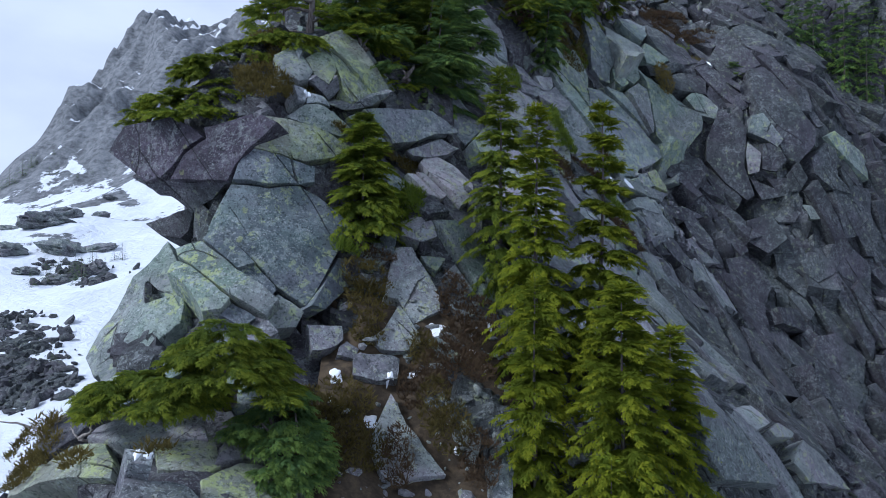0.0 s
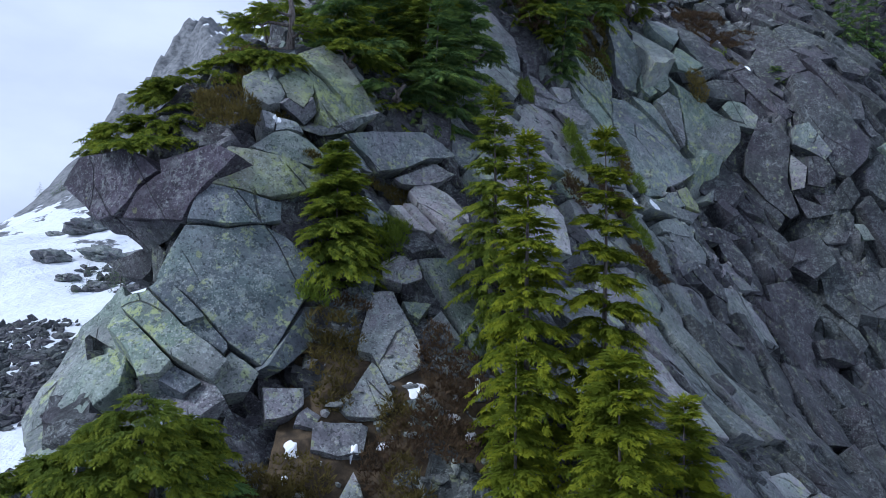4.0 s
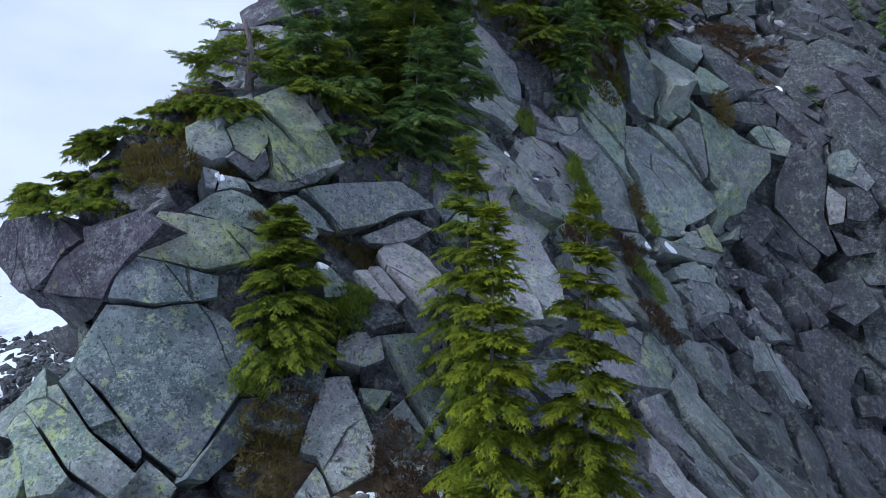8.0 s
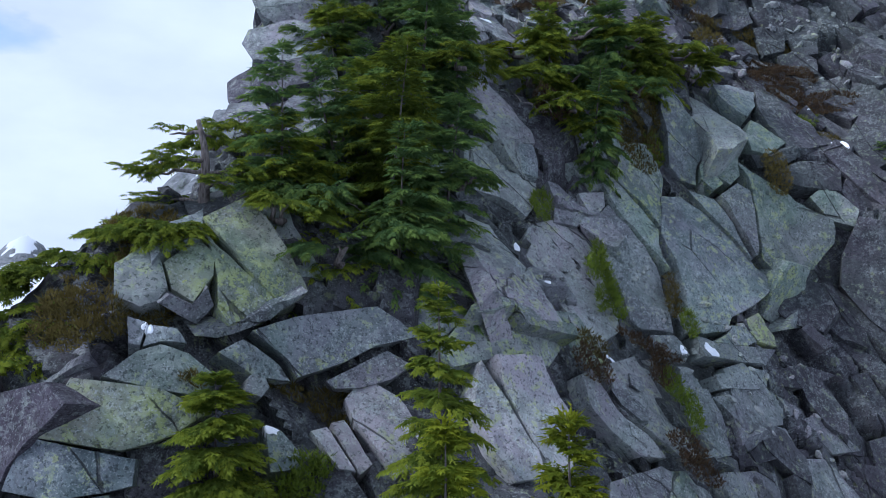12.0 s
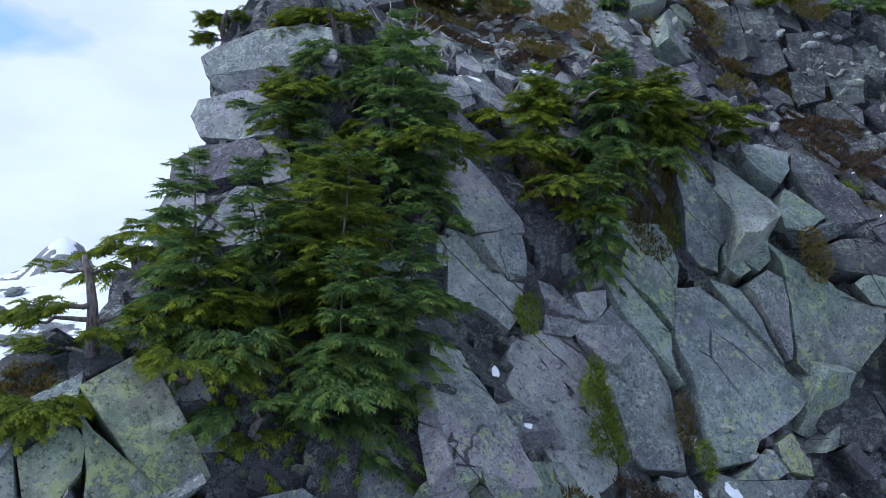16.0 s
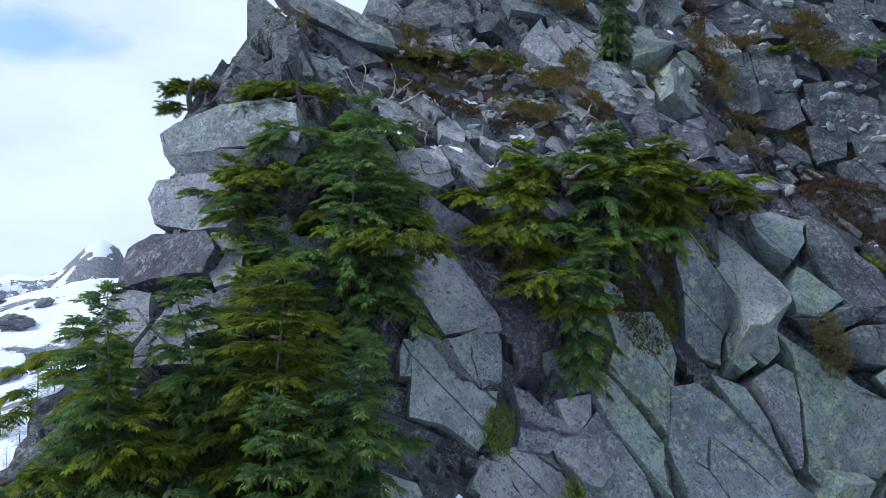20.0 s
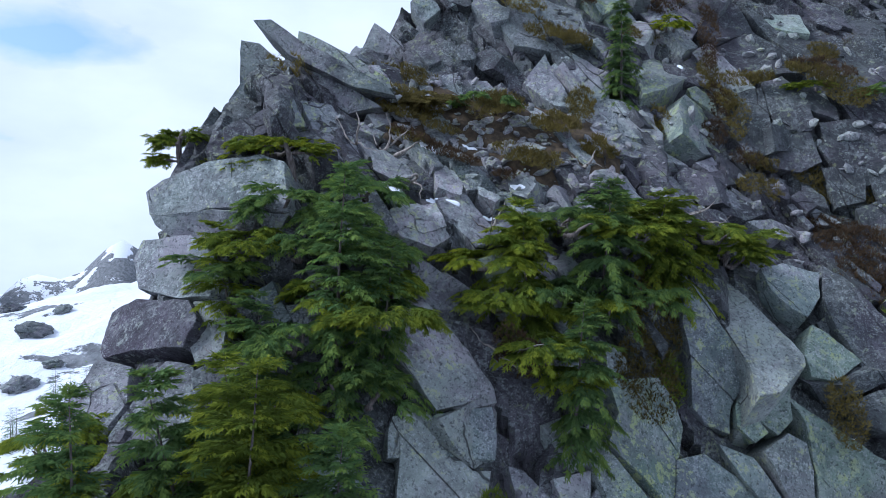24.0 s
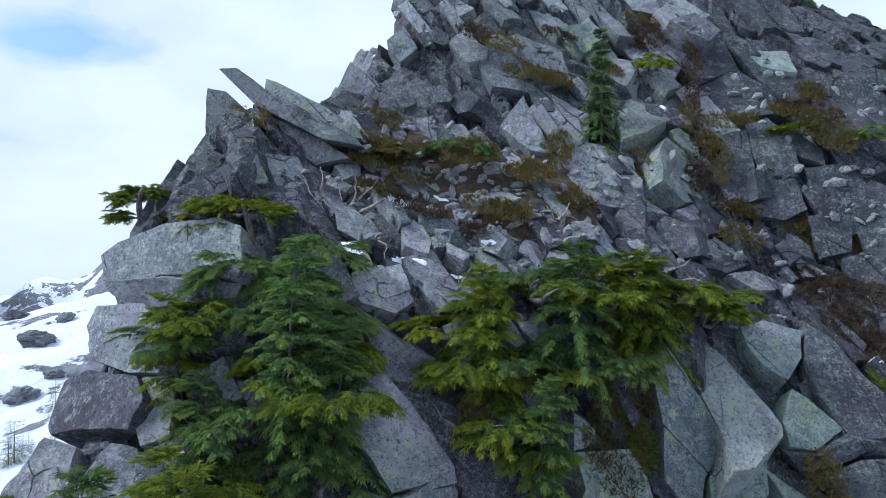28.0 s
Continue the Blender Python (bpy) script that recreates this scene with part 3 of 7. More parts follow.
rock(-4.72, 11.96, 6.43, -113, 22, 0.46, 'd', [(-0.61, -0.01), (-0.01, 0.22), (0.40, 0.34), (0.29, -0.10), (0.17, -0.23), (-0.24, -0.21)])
rock(-2.26, 11.19, 7.70, -57, 20, 0.74, 'y', [(-0.56, 0.55), (0.37, 0.33), (0.90, 0.05), (0.49, -0.17), (0.18, -0.25), (-0.04, -0.29), (-0.45, -0.18), (-0.89, -0.05)])
rock(-2.60, 10.82, 7.26, -67, 19, 0.55, 't', [(-0.44, 0.38), (0.44, 0.15), (0.60, 0.11), (0.58, -0.17), (0.30, -0.22), (-0.17, -0.26), (-0.70, -0.13), (-0.61, 0.14)])
rock(-1.73, 11.58, 7.09, -53, 16, 0.65, 't', [(-0.48, 0.28), (0.31, 0.61), (0.59, 0.06), (0.22, -0.38), (-0.11, -0.45), (-0.53, -0.12)])
rock(-2.46, 10.49, 6.31, -63, 27, 1.32, 't', [(-0.68, 0.89), (-0.15, 0.75), (0.36, 0.79), (0.67, 0.63), (1.15, 0.13), (0.82, -0.41), (0.41, -1.03), (0.19, -1.32), (-0.21, -0.96), (-0.68, -0.24), (-1.06, 0.15), (-0.83, 0.62)])
rock(-1.62, 10.59, 5.48, -32, 25, 0.66, 't', [(0.19, 0.43), (0.43, 0.40), (0.72, 0.16), (0.39, 0.02), (-0.03, -0.20), (-0.50, -0.41), (-0.74, -0.32), (-0.44, -0.08)], None, True)
rock(-3.13, 10.03, 6.01, -88, 38, 0.49, 't', [(-0.47, 0.24), (-0.36, 0.43), (0.31, -0.13), (0.39, -0.21), (0.14, -0.34)])
rock(-2.62, 9.94, 5.54, -62, 28, 0.45, 't', [(-0.35, 0.19), (-0.10, 0.30), (0.17, -0.09), (0.17, -0.17), (0.11, -0.23)])
rock(-2.28, 9.81, 5.08, -56, 32, 0.45, 'v', [(-0.08, 0.27), (0.01, 0.37), (0.30, -0.01), (0.23, -0.10), (0.12, -0.25), (-0.26, -0.25), (-0.33, -0.02)])
rock(-3.24, 9.78, 5.73, -85, 40, 0.89, 'v', [(-0.75, 0.57), (-0.33, 0.60), (0.27, -0.01), (0.90, -0.44), (0.75, -0.75), (0.24, -0.47), (-0.40, 0.12), (-0.67, 0.37)])
rock(-3.39, 9.57, 5.48, -85, 48, 0.65, 'v', [(-0.58, 0.39), (-0.56, 0.72), (-0.29, 0.48), (0.35, -0.15), (0.43, -0.22), (0.39, -0.31), (0.34, -0.41), (0.08, -0.45), (-0.15, -0.06)])
rock(-2.88, 9.44, 5.12, -60, 36, 0.45, 't', [(-0.04, 0.22), (0.29, -0.10), (0.07, -0.25), (-0.21, -0.01), (-0.11, 0.13)])
rock(-1.08, 11.27, 6.00, -64, 32, 0.55, 't', [(-0.51, -0.06), (-0.10, 0.09), (0.37, 0.45), (0.45, 0.38), (0.24, -0.17), (-0.11, -0.41), (-0.35, -0.27)])
rock(-0.41, 11.81, 6.36, -65, 31, 0.45, 'l', [(-0.30, 0.15), (0.02, 0.25), (0.29, 0.17), (0.30, -0.18), (0.03, -0.27), (-0.35, -0.13)])
rock(-0.51, 11.02, 5.39, -70, 40, 0.72, 'l', [(-0.14, 0.81), (0.17, 0.81), (0.27, 0.54), (0.46, -0.14), (0.41, -0.46), (0.04, -0.65), (-0.10, -0.71), (-0.28, -0.25), (-0.47, -0.16), (-0.36, 0.23)])
rock(-0.68, 10.33, 4.75, -69, 42, 0.49, 'l', [(-0.48, -0.11), (-0.21, 0.07), (0.12, 0.51), (0.19, 0.39), (0.32, -0.01), (0.33, -0.22), (0.06, -0.33), (-0.32, -0.28)])
rock(-1.68, 9.87, 4.69, -62, 40, 0.45, 'g', [(-0.24, 0.29), (0.29, 0.22), (0.25, -0.02), (0.08, -0.14), (-0.13, -0.19), (-0.25, -0.17)])
rock(-1.39, 9.85, 4.54, -67, 46, 0.45, 'g', [(0.03, 0.16), (0.19, 0.01), (0.07, -0.17), (-0.17, -0.07), (-0.11, 0.07)])
rock(0.10, 10.38, 4.51, -73, 44, 0.45, 'b', [(-0.31, 0.19), (0.07, 0.28), (0.27, -0.03), (0.25, -0.23), (-0.05, -0.21), (-0.23, -0.00)])
rock(-0.17, 11.45, 5.78, -68, 39, 0.45, 'v', [(-0.16, 0.19), (0.26, 0.08), (0.03, -0.19), (-0.13, -0.07)])
rock(-2.57, 11.92, 9.22, -60, 37, 0.45, 'v', [(-0.33, 0.26), (-0.03, 0.51), (0.20, 0.27), (0.29, -0.12), (0.19, -0.30), (-0.01, -0.38), (-0.30, -0.24)])
rock(-2.17, 12.32, 9.35, -51, 32, 0.45, 'y', [(-0.32, 0.09), (-0.11, 0.26), (0.14, 0.42), (0.29, 0.16), (0.25, -0.13), (-0.01, -0.50), (-0.25, -0.30)])
rock(-2.50, 12.45, 9.77, -61, 53, 0.50, 'b', [(-0.30, -0.08), (-0.11, 0.27), (0.34, 0.58), (0.35, -0.04), (-0.07, -0.23), (-0.22, -0.51)], None, True)
rock(-2.05, 12.09, 8.92, -46, -11, 0.45, 'g', [(-0.25, 0.12), (0.05, -0.02), (0.20, 0.21), (0.29, -0.05), (0.09, -0.28), (-0.38, 0.02)], None, True)
rock(-1.84, 12.53, 9.26, -45, 29, 0.70, 'y', [(-0.23, 0.77), (-0.02, 0.37), (0.70, -0.43), (-0.04, -0.69), (-0.16, -0.45), (-0.11, -0.02), (-0.14, 0.45)])
rock(-1.57, 13.02, 9.61, -49, 31, 0.86, 'y', [(-0.70, 0.49), (-0.17, 0.78), (0.11, 0.49), (0.30, 0.05), (0.55, -0.62), (0.17, -0.84), (-0.26, -0.35)])
rock(-1.54, 12.48, 8.67, -38, -22, 0.53, 'g', [(-0.61, -0.15), (-0.19, -0.02), (0.80, 0.37), (0.36, -0.01), (-0.36, -0.19)], None, True)
rock(-2.40, 11.56, 8.64, -55, 30, 0.45, 'b', [(-0.09, 0.21), (0.13, 0.11), (0.04, -0.18), (-0.09, -0.14)])
rock(-2.15, 11.72, 8.57, -48, 27, 0.45, 'b', [(-0.14, 0.17), (0.15, 0.09), (0.25, -0.10), (-0.04, -0.06), (-0.24, -0.10)])
rock(-2.04, 11.59, 8.21, -49, 24, 0.54, 'v', [(-0.66, 0.01), (-0.29, 0.25), (-0.04, 0.31), (0.26, 0.16), (0.59, -0.18), (0.27, -0.33), (-0.12, -0.22)])
rock(-1.31, 12.38, 8.18, -37, 28, 0.45, 'b', [(-0.47, 0.21), (-0.13, 0.33), (0.30, -0.08), (0.36, -0.28), (-0.05, -0.18)])
rock(-0.68, 13.19, 8.34, -51, 20, 0.86, 'b', [(-1.05, 0.19), (-0.45, 0.38), (0.71, 0.47), (1.22, -0.02), (0.59, -0.10), (0.14, -0.28), (-0.53, -0.44), (-0.62, -0.21)])
rock(-0.21, 13.30, 7.90, -59, 26, 0.47, 'g', [(-0.58, -0.03), (0.31, 0.34), (0.62, 0.10), (0.28, -0.09), (-0.17, -0.17), (-0.46, -0.15)])
rock(-1.26, 12.25, 7.95, -39, 29, 0.45, 'g', [(-0.07, 0.13), (0.10, 0.19), (0.15, -0.06), (0.00, -0.18), (-0.19, -0.07)])
rock(0.07, 12.99, 7.39, -59, 40, 0.67, 'l', [(-0.25, 0.56), (-0.05, 0.60), (0.27, 0.33), (0.51, -0.21), (0.40, -0.55), (0.06, -0.73), (-0.13, -0.41), (-0.38, 0.04), (-0.43, 0.37)])
rock(-0.20, 12.59, 7.20, -55, 41, 0.45, 'l', [(-0.21, 0.32), (-0.01, 0.37), (0.20, -0.30), (0.02, -0.40)])
rock(-0.38, 12.43, 7.17, -54, 37, 0.45, 'l', [(-0.24, 0.27), (-0.01, 0.31), (0.23, -0.32), (0.02, -0.26)])
rock(-0.85, 12.09, 7.24, -50, 29, 0.45, 'b', [(-0.19, 0.32), (0.01, 0.23), (0.21, -0.08), (0.17, -0.25), (-0.19, -0.23)])
rock(4.67, 16.97, 6.63, -49, 28, 0.65, 'g', [(-0.24, 0.65), (0.47, 0.58), (0.36, -0.02), (0.17, -0.60), (-0.30, -0.61), (-0.46, 0.00)])
rock(5.62, 17.98, 6.61, -50, 24, 0.89, 'g', [(-0.62, 0.44), (0.60, 0.47), (1.34, -0.08), (0.37, -0.26), (-0.22, -0.24), (-0.83, -0.54), (-0.63, 0.21)])
rock(5.46, 16.70, 5.40, -51, 32, 0.81, 'g', [(-0.68, 0.59), (0.79, 0.43), (0.34, -0.38), (-0.06, -0.64), (-0.39, 0.00)])
rock(4.07, 15.27, 5.76, -48, 35, 0.68, 'v', [(0.01, 0.55), (0.37, 0.52), (0.60, -0.05), (0.12, -0.42), (-0.61, -0.52), (-0.51, -0.07)])
rock(5.74, 17.65, 6.01, -51, 27, 0.45, 'd', [(-0.43, 0.02), (0.37, 0.35), (0.44, -0.17), (-0.38, -0.20)])
rock(7.63, 19.65, 5.98, -55, 25, 0.84, 'd', [(-0.27, 0.72), (0.17, 0.56), (0.60, -0.35), (0.63, -0.65), (-0.32, -0.42), (-0.81, 0.15)])
rock(7.10, 18.16, 5.02, -55, 36, 0.95, 'g', [(-0.39, 0.80), (0.17, 0.77), (0.86, -0.09), (0.82, -0.37), (-0.12, -0.76), (-0.61, -0.45), (-0.73, 0.11)])
rock(5.34, 14.82, 4.23, -51, 43, 1.30, 'g', [(-0.27, 1.63), (-0.07, 1.35), (0.27, 0.32), (0.59, -0.65), (0.71, -1.41), (0.64, -1.60), (-0.01, -1.46), (-0.44, -0.36), (-0.69, 0.81), (-0.74, 1.36)])
rock(4.43, 13.73, 4.47, -48, 45, 1.09, 'g', [(0.11, 1.17), (0.21, 0.63), (0.39, -0.49), (0.70, -1.52), (-0.08, -1.33), (-0.32, -0.32), (-0.53, 0.77), (-0.48, 1.10)])
rock(3.99, 12.62, 4.33, -46, 48, 0.73, 'l', [(0.17, 1.07), (0.31, 0.01), (0.44, -0.92), (-0.31, -0.73), (-0.31, 0.09), (-0.30, 0.48)])
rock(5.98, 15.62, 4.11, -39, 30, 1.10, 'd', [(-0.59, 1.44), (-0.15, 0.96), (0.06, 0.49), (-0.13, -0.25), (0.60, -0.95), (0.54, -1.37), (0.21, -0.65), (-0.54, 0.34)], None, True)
rock(7.37, 16.49, 3.41, -55, 41, 1.26, 'd', [(0.64, 1.21), (0.98, 1.00), (0.18, -0.14), (-0.32, -1.08), (-0.93, -0.97), (-0.56, -0.02)])
rock(8.84, 19.33, 4.38, -58, 36, 0.79, 'd', [(-0.22, 0.62), (0.29, 0.73), (0.47, -0.04), (0.18, -0.60), (-0.72, -0.71)])
rock(8.49, 17.47, 2.98, -56, 36, 1.15, 'd', [(-0.04, 1.31), (0.47, 1.05), (0.64, -0.63), (0.47, -1.07), (-0.91, -0.82), (-0.62, 0.17)])
rock(9.62, 18.92, 3.13, -57, 30, 0.84, 'd', [(-0.59, 0.67), (0.21, 0.63), (0.62, -0.43), (0.17, -0.94), (-0.41, 0.07)])
rock(6.57, 16.76, 4.30, -54, 40, 0.74, 'd', [(-0.35, 0.62), (0.09, 0.51), (0.66, 0.11), (0.01, -0.82), (-0.41, -0.42)])
rock(1.45, 15.40, 9.23, -24, 49, 1.17, 'l', [(0.26, 1.42), (0.63, 1.09), (0.58, 0.40), (0.46, -0.42), (0.39, -1.08), (-0.39, -0.91), (-0.51, -0.54), (-0.88, -0.32), (-0.55, 0.36)])
rock(0.88, 14.97, 9.44, -111, 57, 1.11, 'l', [(-0.65, 0.69), (-0.78, 1.25), (0.09, 0.04), (0.73, -0.64), (0.56, -1.00), (0.05, -0.34)], None, True)
rock(1.34, 14.40, 8.79, -46, 49, 0.45, 'v', [(-0.42, 0.02), (0.05, 0.16), (0.42, 0.11), (0.41, -0.03), (-0.09, -0.14), (-0.37, -0.13)], None, True)
rock(1.99, 15.04, 8.52, -28, 32, 0.58, 'v', [(-0.40, 0.36), (-0.15, 0.05), (0.76, -0.14), (0.75, -0.39), (-0.45, -0.05), (-0.50, 0.15)])
rock(2.35, 17.06, 9.11, -42, 41, 1.33, 'l', [(-0.28, 1.20), (0.28, 1.26), (1.09, 1.04), (1.08, 0.65), (0.85, 0.05), (0.61, -0.88), (0.40, -1.23), (0.04, -1.33), (-0.65, -1.16), (-0.73, -1.05), (-0.69, -0.56), (-0.83, 0.46), (-0.52, 0.72), (-0.65, 0.84)])
rock(3.50, 18.05, 9.17, -53, 34, 1.15, 'g', [(-0.59, 1.05), (0.14, 1.58), (0.26, 1.33), (0.62, 0.57), (0.67, -0.04), (0.41, -1.11), (0.35, -1.32), (-0.33, -1.19), (-0.53, -1.00), (-0.51, -0.39), (-0.49, 0.51)])
rock(2.26, 18.07, 10.43, -55, 28, 0.57, 'g', [(-0.26, 0.55), (-0.02, 0.46), (0.34, 0.02), (0.49, -0.28), (0.08, -0.48), (-0.40, -0.38), (-0.22, 0.11)])
rock(2.80, 18.50, 10.51, -54, 29, 0.45, 'l', [(-0.28, 0.23), (0.38, 0.29), (0.25, -0.08), (-0.12, -0.37), (-0.22, -0.07)])
rock(3.68, 18.85, 10.10, -51, 30, 0.90, 'v', [(-0.60, 0.99), (-0.19, 1.08), (0.47, -0.13), (0.32, -0.73), (0.37, -1.03), (0.01, -0.44), (-0.39, 0.25)])
rock(3.80, 19.81, 11.14, -47, 27, 1.12, 'v', [(-0.55, 0.90), (0.50, 0.82), (0.72, 0.34), (0.76, -0.02), (0.45, -0.47), (-0.05, -1.25), (-0.46, -0.60), (-0.86, -0.06), (-0.51, 0.34)])
rock(3.31, 19.95, 12.21, -55, 19, 0.45, 'g', [(-0.12, 0.35), (0.17, 0.09), (0.22, -0.19), (-0.27, -0.26)])
rock(5.27, 19.47, 9.17, -51, 30, 1.40, 'b', [(-0.56, 1.83), (0.02, 1.88), (0.47, 1.39), (1.17, 0.13), (1.53, -0.31), (1.50, -0.46), (0.64, -0.83), (-0.10, -1.04), (-0.40, -1.32), (-1.03, -1.33), (-1.16, -1.00), (-1.00, 0.21), (-1.06, 0.86)])
rock(5.54, 20.27, 10.23, -71, 25, 0.80, 'b', [(-0.59, 0.75), (-0.06, 0.52), (0.24, -0.05), (0.30, -0.48), (0.47, -0.93), (-0.35, 0.19)])
rock(6.02, 20.47, 10.32, -67, 21, 0.70, 'g', [(-0.42, 0.51), (0.05, 0.80), (0.34, 0.64), (0.36, 0.20), (0.09, -0.94), (0.01, -0.94), (-0.13, -0.44), (-0.30, 0.18)])
rock(6.92, 20.95, 10.17, -59, 14, 1.40, 'v', [(-0.75, 1.53), (-0.41, 1.26), (0.49, 0.53), (1.33, 0.02), (1.30, -0.48), (0.67, -1.06), (-0.04, -0.98), (-0.52, -1.31), (-0.85, -0.83), (-0.62, 0.23), (-0.59, 1.09)])
rock(6.85, 20.36, 8.61, -53, -16, 0.83, 'v', [(-0.17, 0.72), (0.65, 0.59), (0.48, -0.26), (0.08, -0.79), (-0.60, -0.48), (-0.43, 0.23)], None, True)
rock(7.57, 21.15, 8.55, -39, 14, 1.40, 'v', [(0.60, 0.47), (1.73, 0.98), (0.76, 0.04), (-0.79, -0.67), (-1.65, -0.64), (-0.65, -0.17)], None, True)
rock(6.07, 19.34, 7.95, -47, 26, 0.45, 'y', [(-0.21, 0.28), (0.15, 0.37), (0.34, -0.16), (0.27, -0.38), (-0.20, -0.22), (-0.36, 0.11)])
rock(5.78, 20.88, 11.39, -71, 24, 0.45, 'v', [(-0.21, 0.34), (0.34, 0.42), (0.24, -0.18), (-0.03, -0.41), (-0.34, -0.17)])
rock(5.40, 20.75, 11.33, -76, 21, 0.45, 'v', [(-0.26, 0.12), (0.10, 0.63), (0.16, 0.39), (0.03, -0.16), (0.24, -0.30), (0.00, -0.47), (-0.26, -0.22)])
rock(4.75, 20.75, 11.95, -67, 20, 1.07, 'b', [(-0.10, 1.82), (0.75, 0.03), (0.31, -0.54), (0.23, -0.99), (-0.16, -0.82), (-0.38, -0.54), (-0.29, 0.16), (-0.35, 0.88)])
rock(5.46, 21.49, 12.65, -60, 52, 1.33, 'l', [(0.11, 2.31), (0.19, 1.72), (0.40, 0.78), (0.64, -0.69), (0.55, -0.89), (-0.26, -1.42), (-0.66, -1.46), (-0.49, -0.86), (-0.46, 0.50)], None, True)
rock(6.30, 22.63, 13.33, -65, 39, 0.77, 'b', [(-0.51, 0.38), (0.06, 0.59), (0.77, 0.38), (0.51, -0.21), (0.05, -0.67), (-0.34, -0.44), (-0.54, -0.04)])
# dark-toned blocks at the right edge carry gully shade in their colour
rock(7.44, 22.56, 12.70, -67, 43, 1.00, 'd', [(-0.09, 1.44), (0.16, 1.11), (0.54, -0.17), (0.62, -0.93), (0.21, -0.98), (-0.38, -0.90), (-0.54, -0.10), (-0.50, 0.52)])
rock(6.70, 21.81, 12.21, -63, 34, 0.64, 'v', [(-0.01, 0.60), (0.20, 0.41), (0.62, -0.16), (0.02, -0.49), (-0.42, -0.39), (-0.42, 0.03)])
# dark tone paints the shade of this underside
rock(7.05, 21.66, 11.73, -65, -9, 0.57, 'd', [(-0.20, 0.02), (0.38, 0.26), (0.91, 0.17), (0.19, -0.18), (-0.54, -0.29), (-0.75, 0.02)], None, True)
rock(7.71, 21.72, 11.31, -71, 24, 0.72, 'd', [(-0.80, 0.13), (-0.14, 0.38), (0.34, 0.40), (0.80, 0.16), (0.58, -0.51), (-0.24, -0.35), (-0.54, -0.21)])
rock(4.58, 18.08, 8.21, -46, 32, 0.45, 'g', [(-0.10, 0.27), (0.14, 0.10), (0.16, -0.20), (-0.20, -0.16)])
rock(5.53, 18.77, 7.91, -45, 28, 0.48, 'b', [(-0.03, 0.23), (0.39, 0.16), (0.50, -0.17), (0.16, -0.24), (-0.85, -0.07), (-0.17, 0.09)])
rock(4.11, 17.37, 7.88, -47, 31, 0.45, 'g', [(-0.45, 0.21), (0.24, 0.18), (0.33, -0.07), (0.37, -0.24), (-0.50, -0.09)])
rock(5.45, 18.53, 7.67, -45, 27, 0.80, 'g', [(-0.96, 0.39), (-0.64, 0.19), (0.69, -0.02), (1.26, -0.12), (0.73, -0.39), (-1.07, -0.05)])
rock(0.76, 18.30, 12.44, -52, 30, 1.01, 'l', [(-0.63, 1.02), (-0.12, 1.06), (0.29, 0.47), (0.58, -0.12), (0.82, -0.65), (0.28, -0.82), (-0.14, -0.86), (-0.44, -0.28), (-0.65, 0.18)])
rock(1.41, 18.11, 11.39, -26, 21, 0.70, 'l', [(-0.67, 0.29), (0.34, 0.43), (0.75, 0.37), (0.30, -0.43), (-0.22, -0.52), (-0.50, -0.14)], None, True)
rock(1.19, 17.52, 10.87, -50, 29, 1.02, 'l', [(-0.48, 1.11), (-0.06, 0.90), (0.41, 0.01), (0.71, 0.02), (0.41, -0.57), (0.13, -0.83), (-0.33, -0.40), (-0.78, -0.24)])
rock(0.91, 18.95, 13.04, -52, -10, 0.80, 'g', [(-0.83, 0.37), (-0.07, 0.54), (0.49, 0.17), (0.68, -0.55), (0.51, -0.64), (-0.12, -0.15), (-0.66, 0.25)], None, True)
# dark tone paints the shadow below the slabs
rock(0.80, 16.89, 10.30, -43, -6, 0.71, 'd', [(-0.74, 0.55), (-0.19, 0.34), (0.95, -0.22), (0.48, -0.27), (-0.05, -0.28), (-0.46, -0.12)], None, True)
rock(0.63, 16.43, 10.17, -41, 37, 0.45, 'g', [(-0.26, 0.33), (0.01, 0.11), (0.21, -0.13), (0.29, -0.29), (-0.25, -0.02)])
rock(-3.02, 18.02, 14.99, -89, 29, 1.14, 'g', [(-1.29, -0.01), (-1.09, 0.27), (-0.32, 0.59), (0.71, 0.72), (1.18, 0.54), (1.55, -0.45), (0.74, -0.32), (0.03, -0.35), (-0.43, -0.55), (-1.07, -0.44)], None, True)
rock(-2.82, 17.77, 14.41, -88, -7, 0.73, 'g', [(-1.17, 0.17), (-0.08, 0.25), (1.31, 0.16), (1.19, -0.07), (0.39, -0.16), (-0.56, -0.35), (-1.08, -0.00)], None, True)
rock(-3.21, 17.40, 13.73, -102, 27, 0.95, 'g', [(-1.19, 0.15), (-1.13, 0.51), (-0.01, 0.60), (0.66, 0.30), (1.06, -0.23), (0.95, -0.45), (0.37, -0.51), (-0.71, -0.37)], None, True)
rock(-3.42, 16.91, 12.83, -106, 35, 0.96, 'p', [(-0.74, -0.44), (-1.25, 0.27), (-0.61, 0.51), (0.73, 0.53), (1.14, 0.22), (1.11, -0.20), (0.15, -0.35), (-0.54, -0.55)], None, True)
rock(-2.22, 16.85, 12.87, -80, 36, 0.53, 'l', [(-0.38, 0.49), (0.03, 0.51), (0.25, 0.14), (0.35, -0.38), (-0.03, -0.54), (-0.23, -0.22)], None, True)
rock(-2.37, 15.98, 11.91, -76, 48, 0.75, 'g', [(-0.49, -0.45), (-0.37, 0.11), (-0.18, 0.82), (0.26, 0.73), (0.56, 0.13), (0.54, -0.66), (-0.31, -0.68)], None, True)
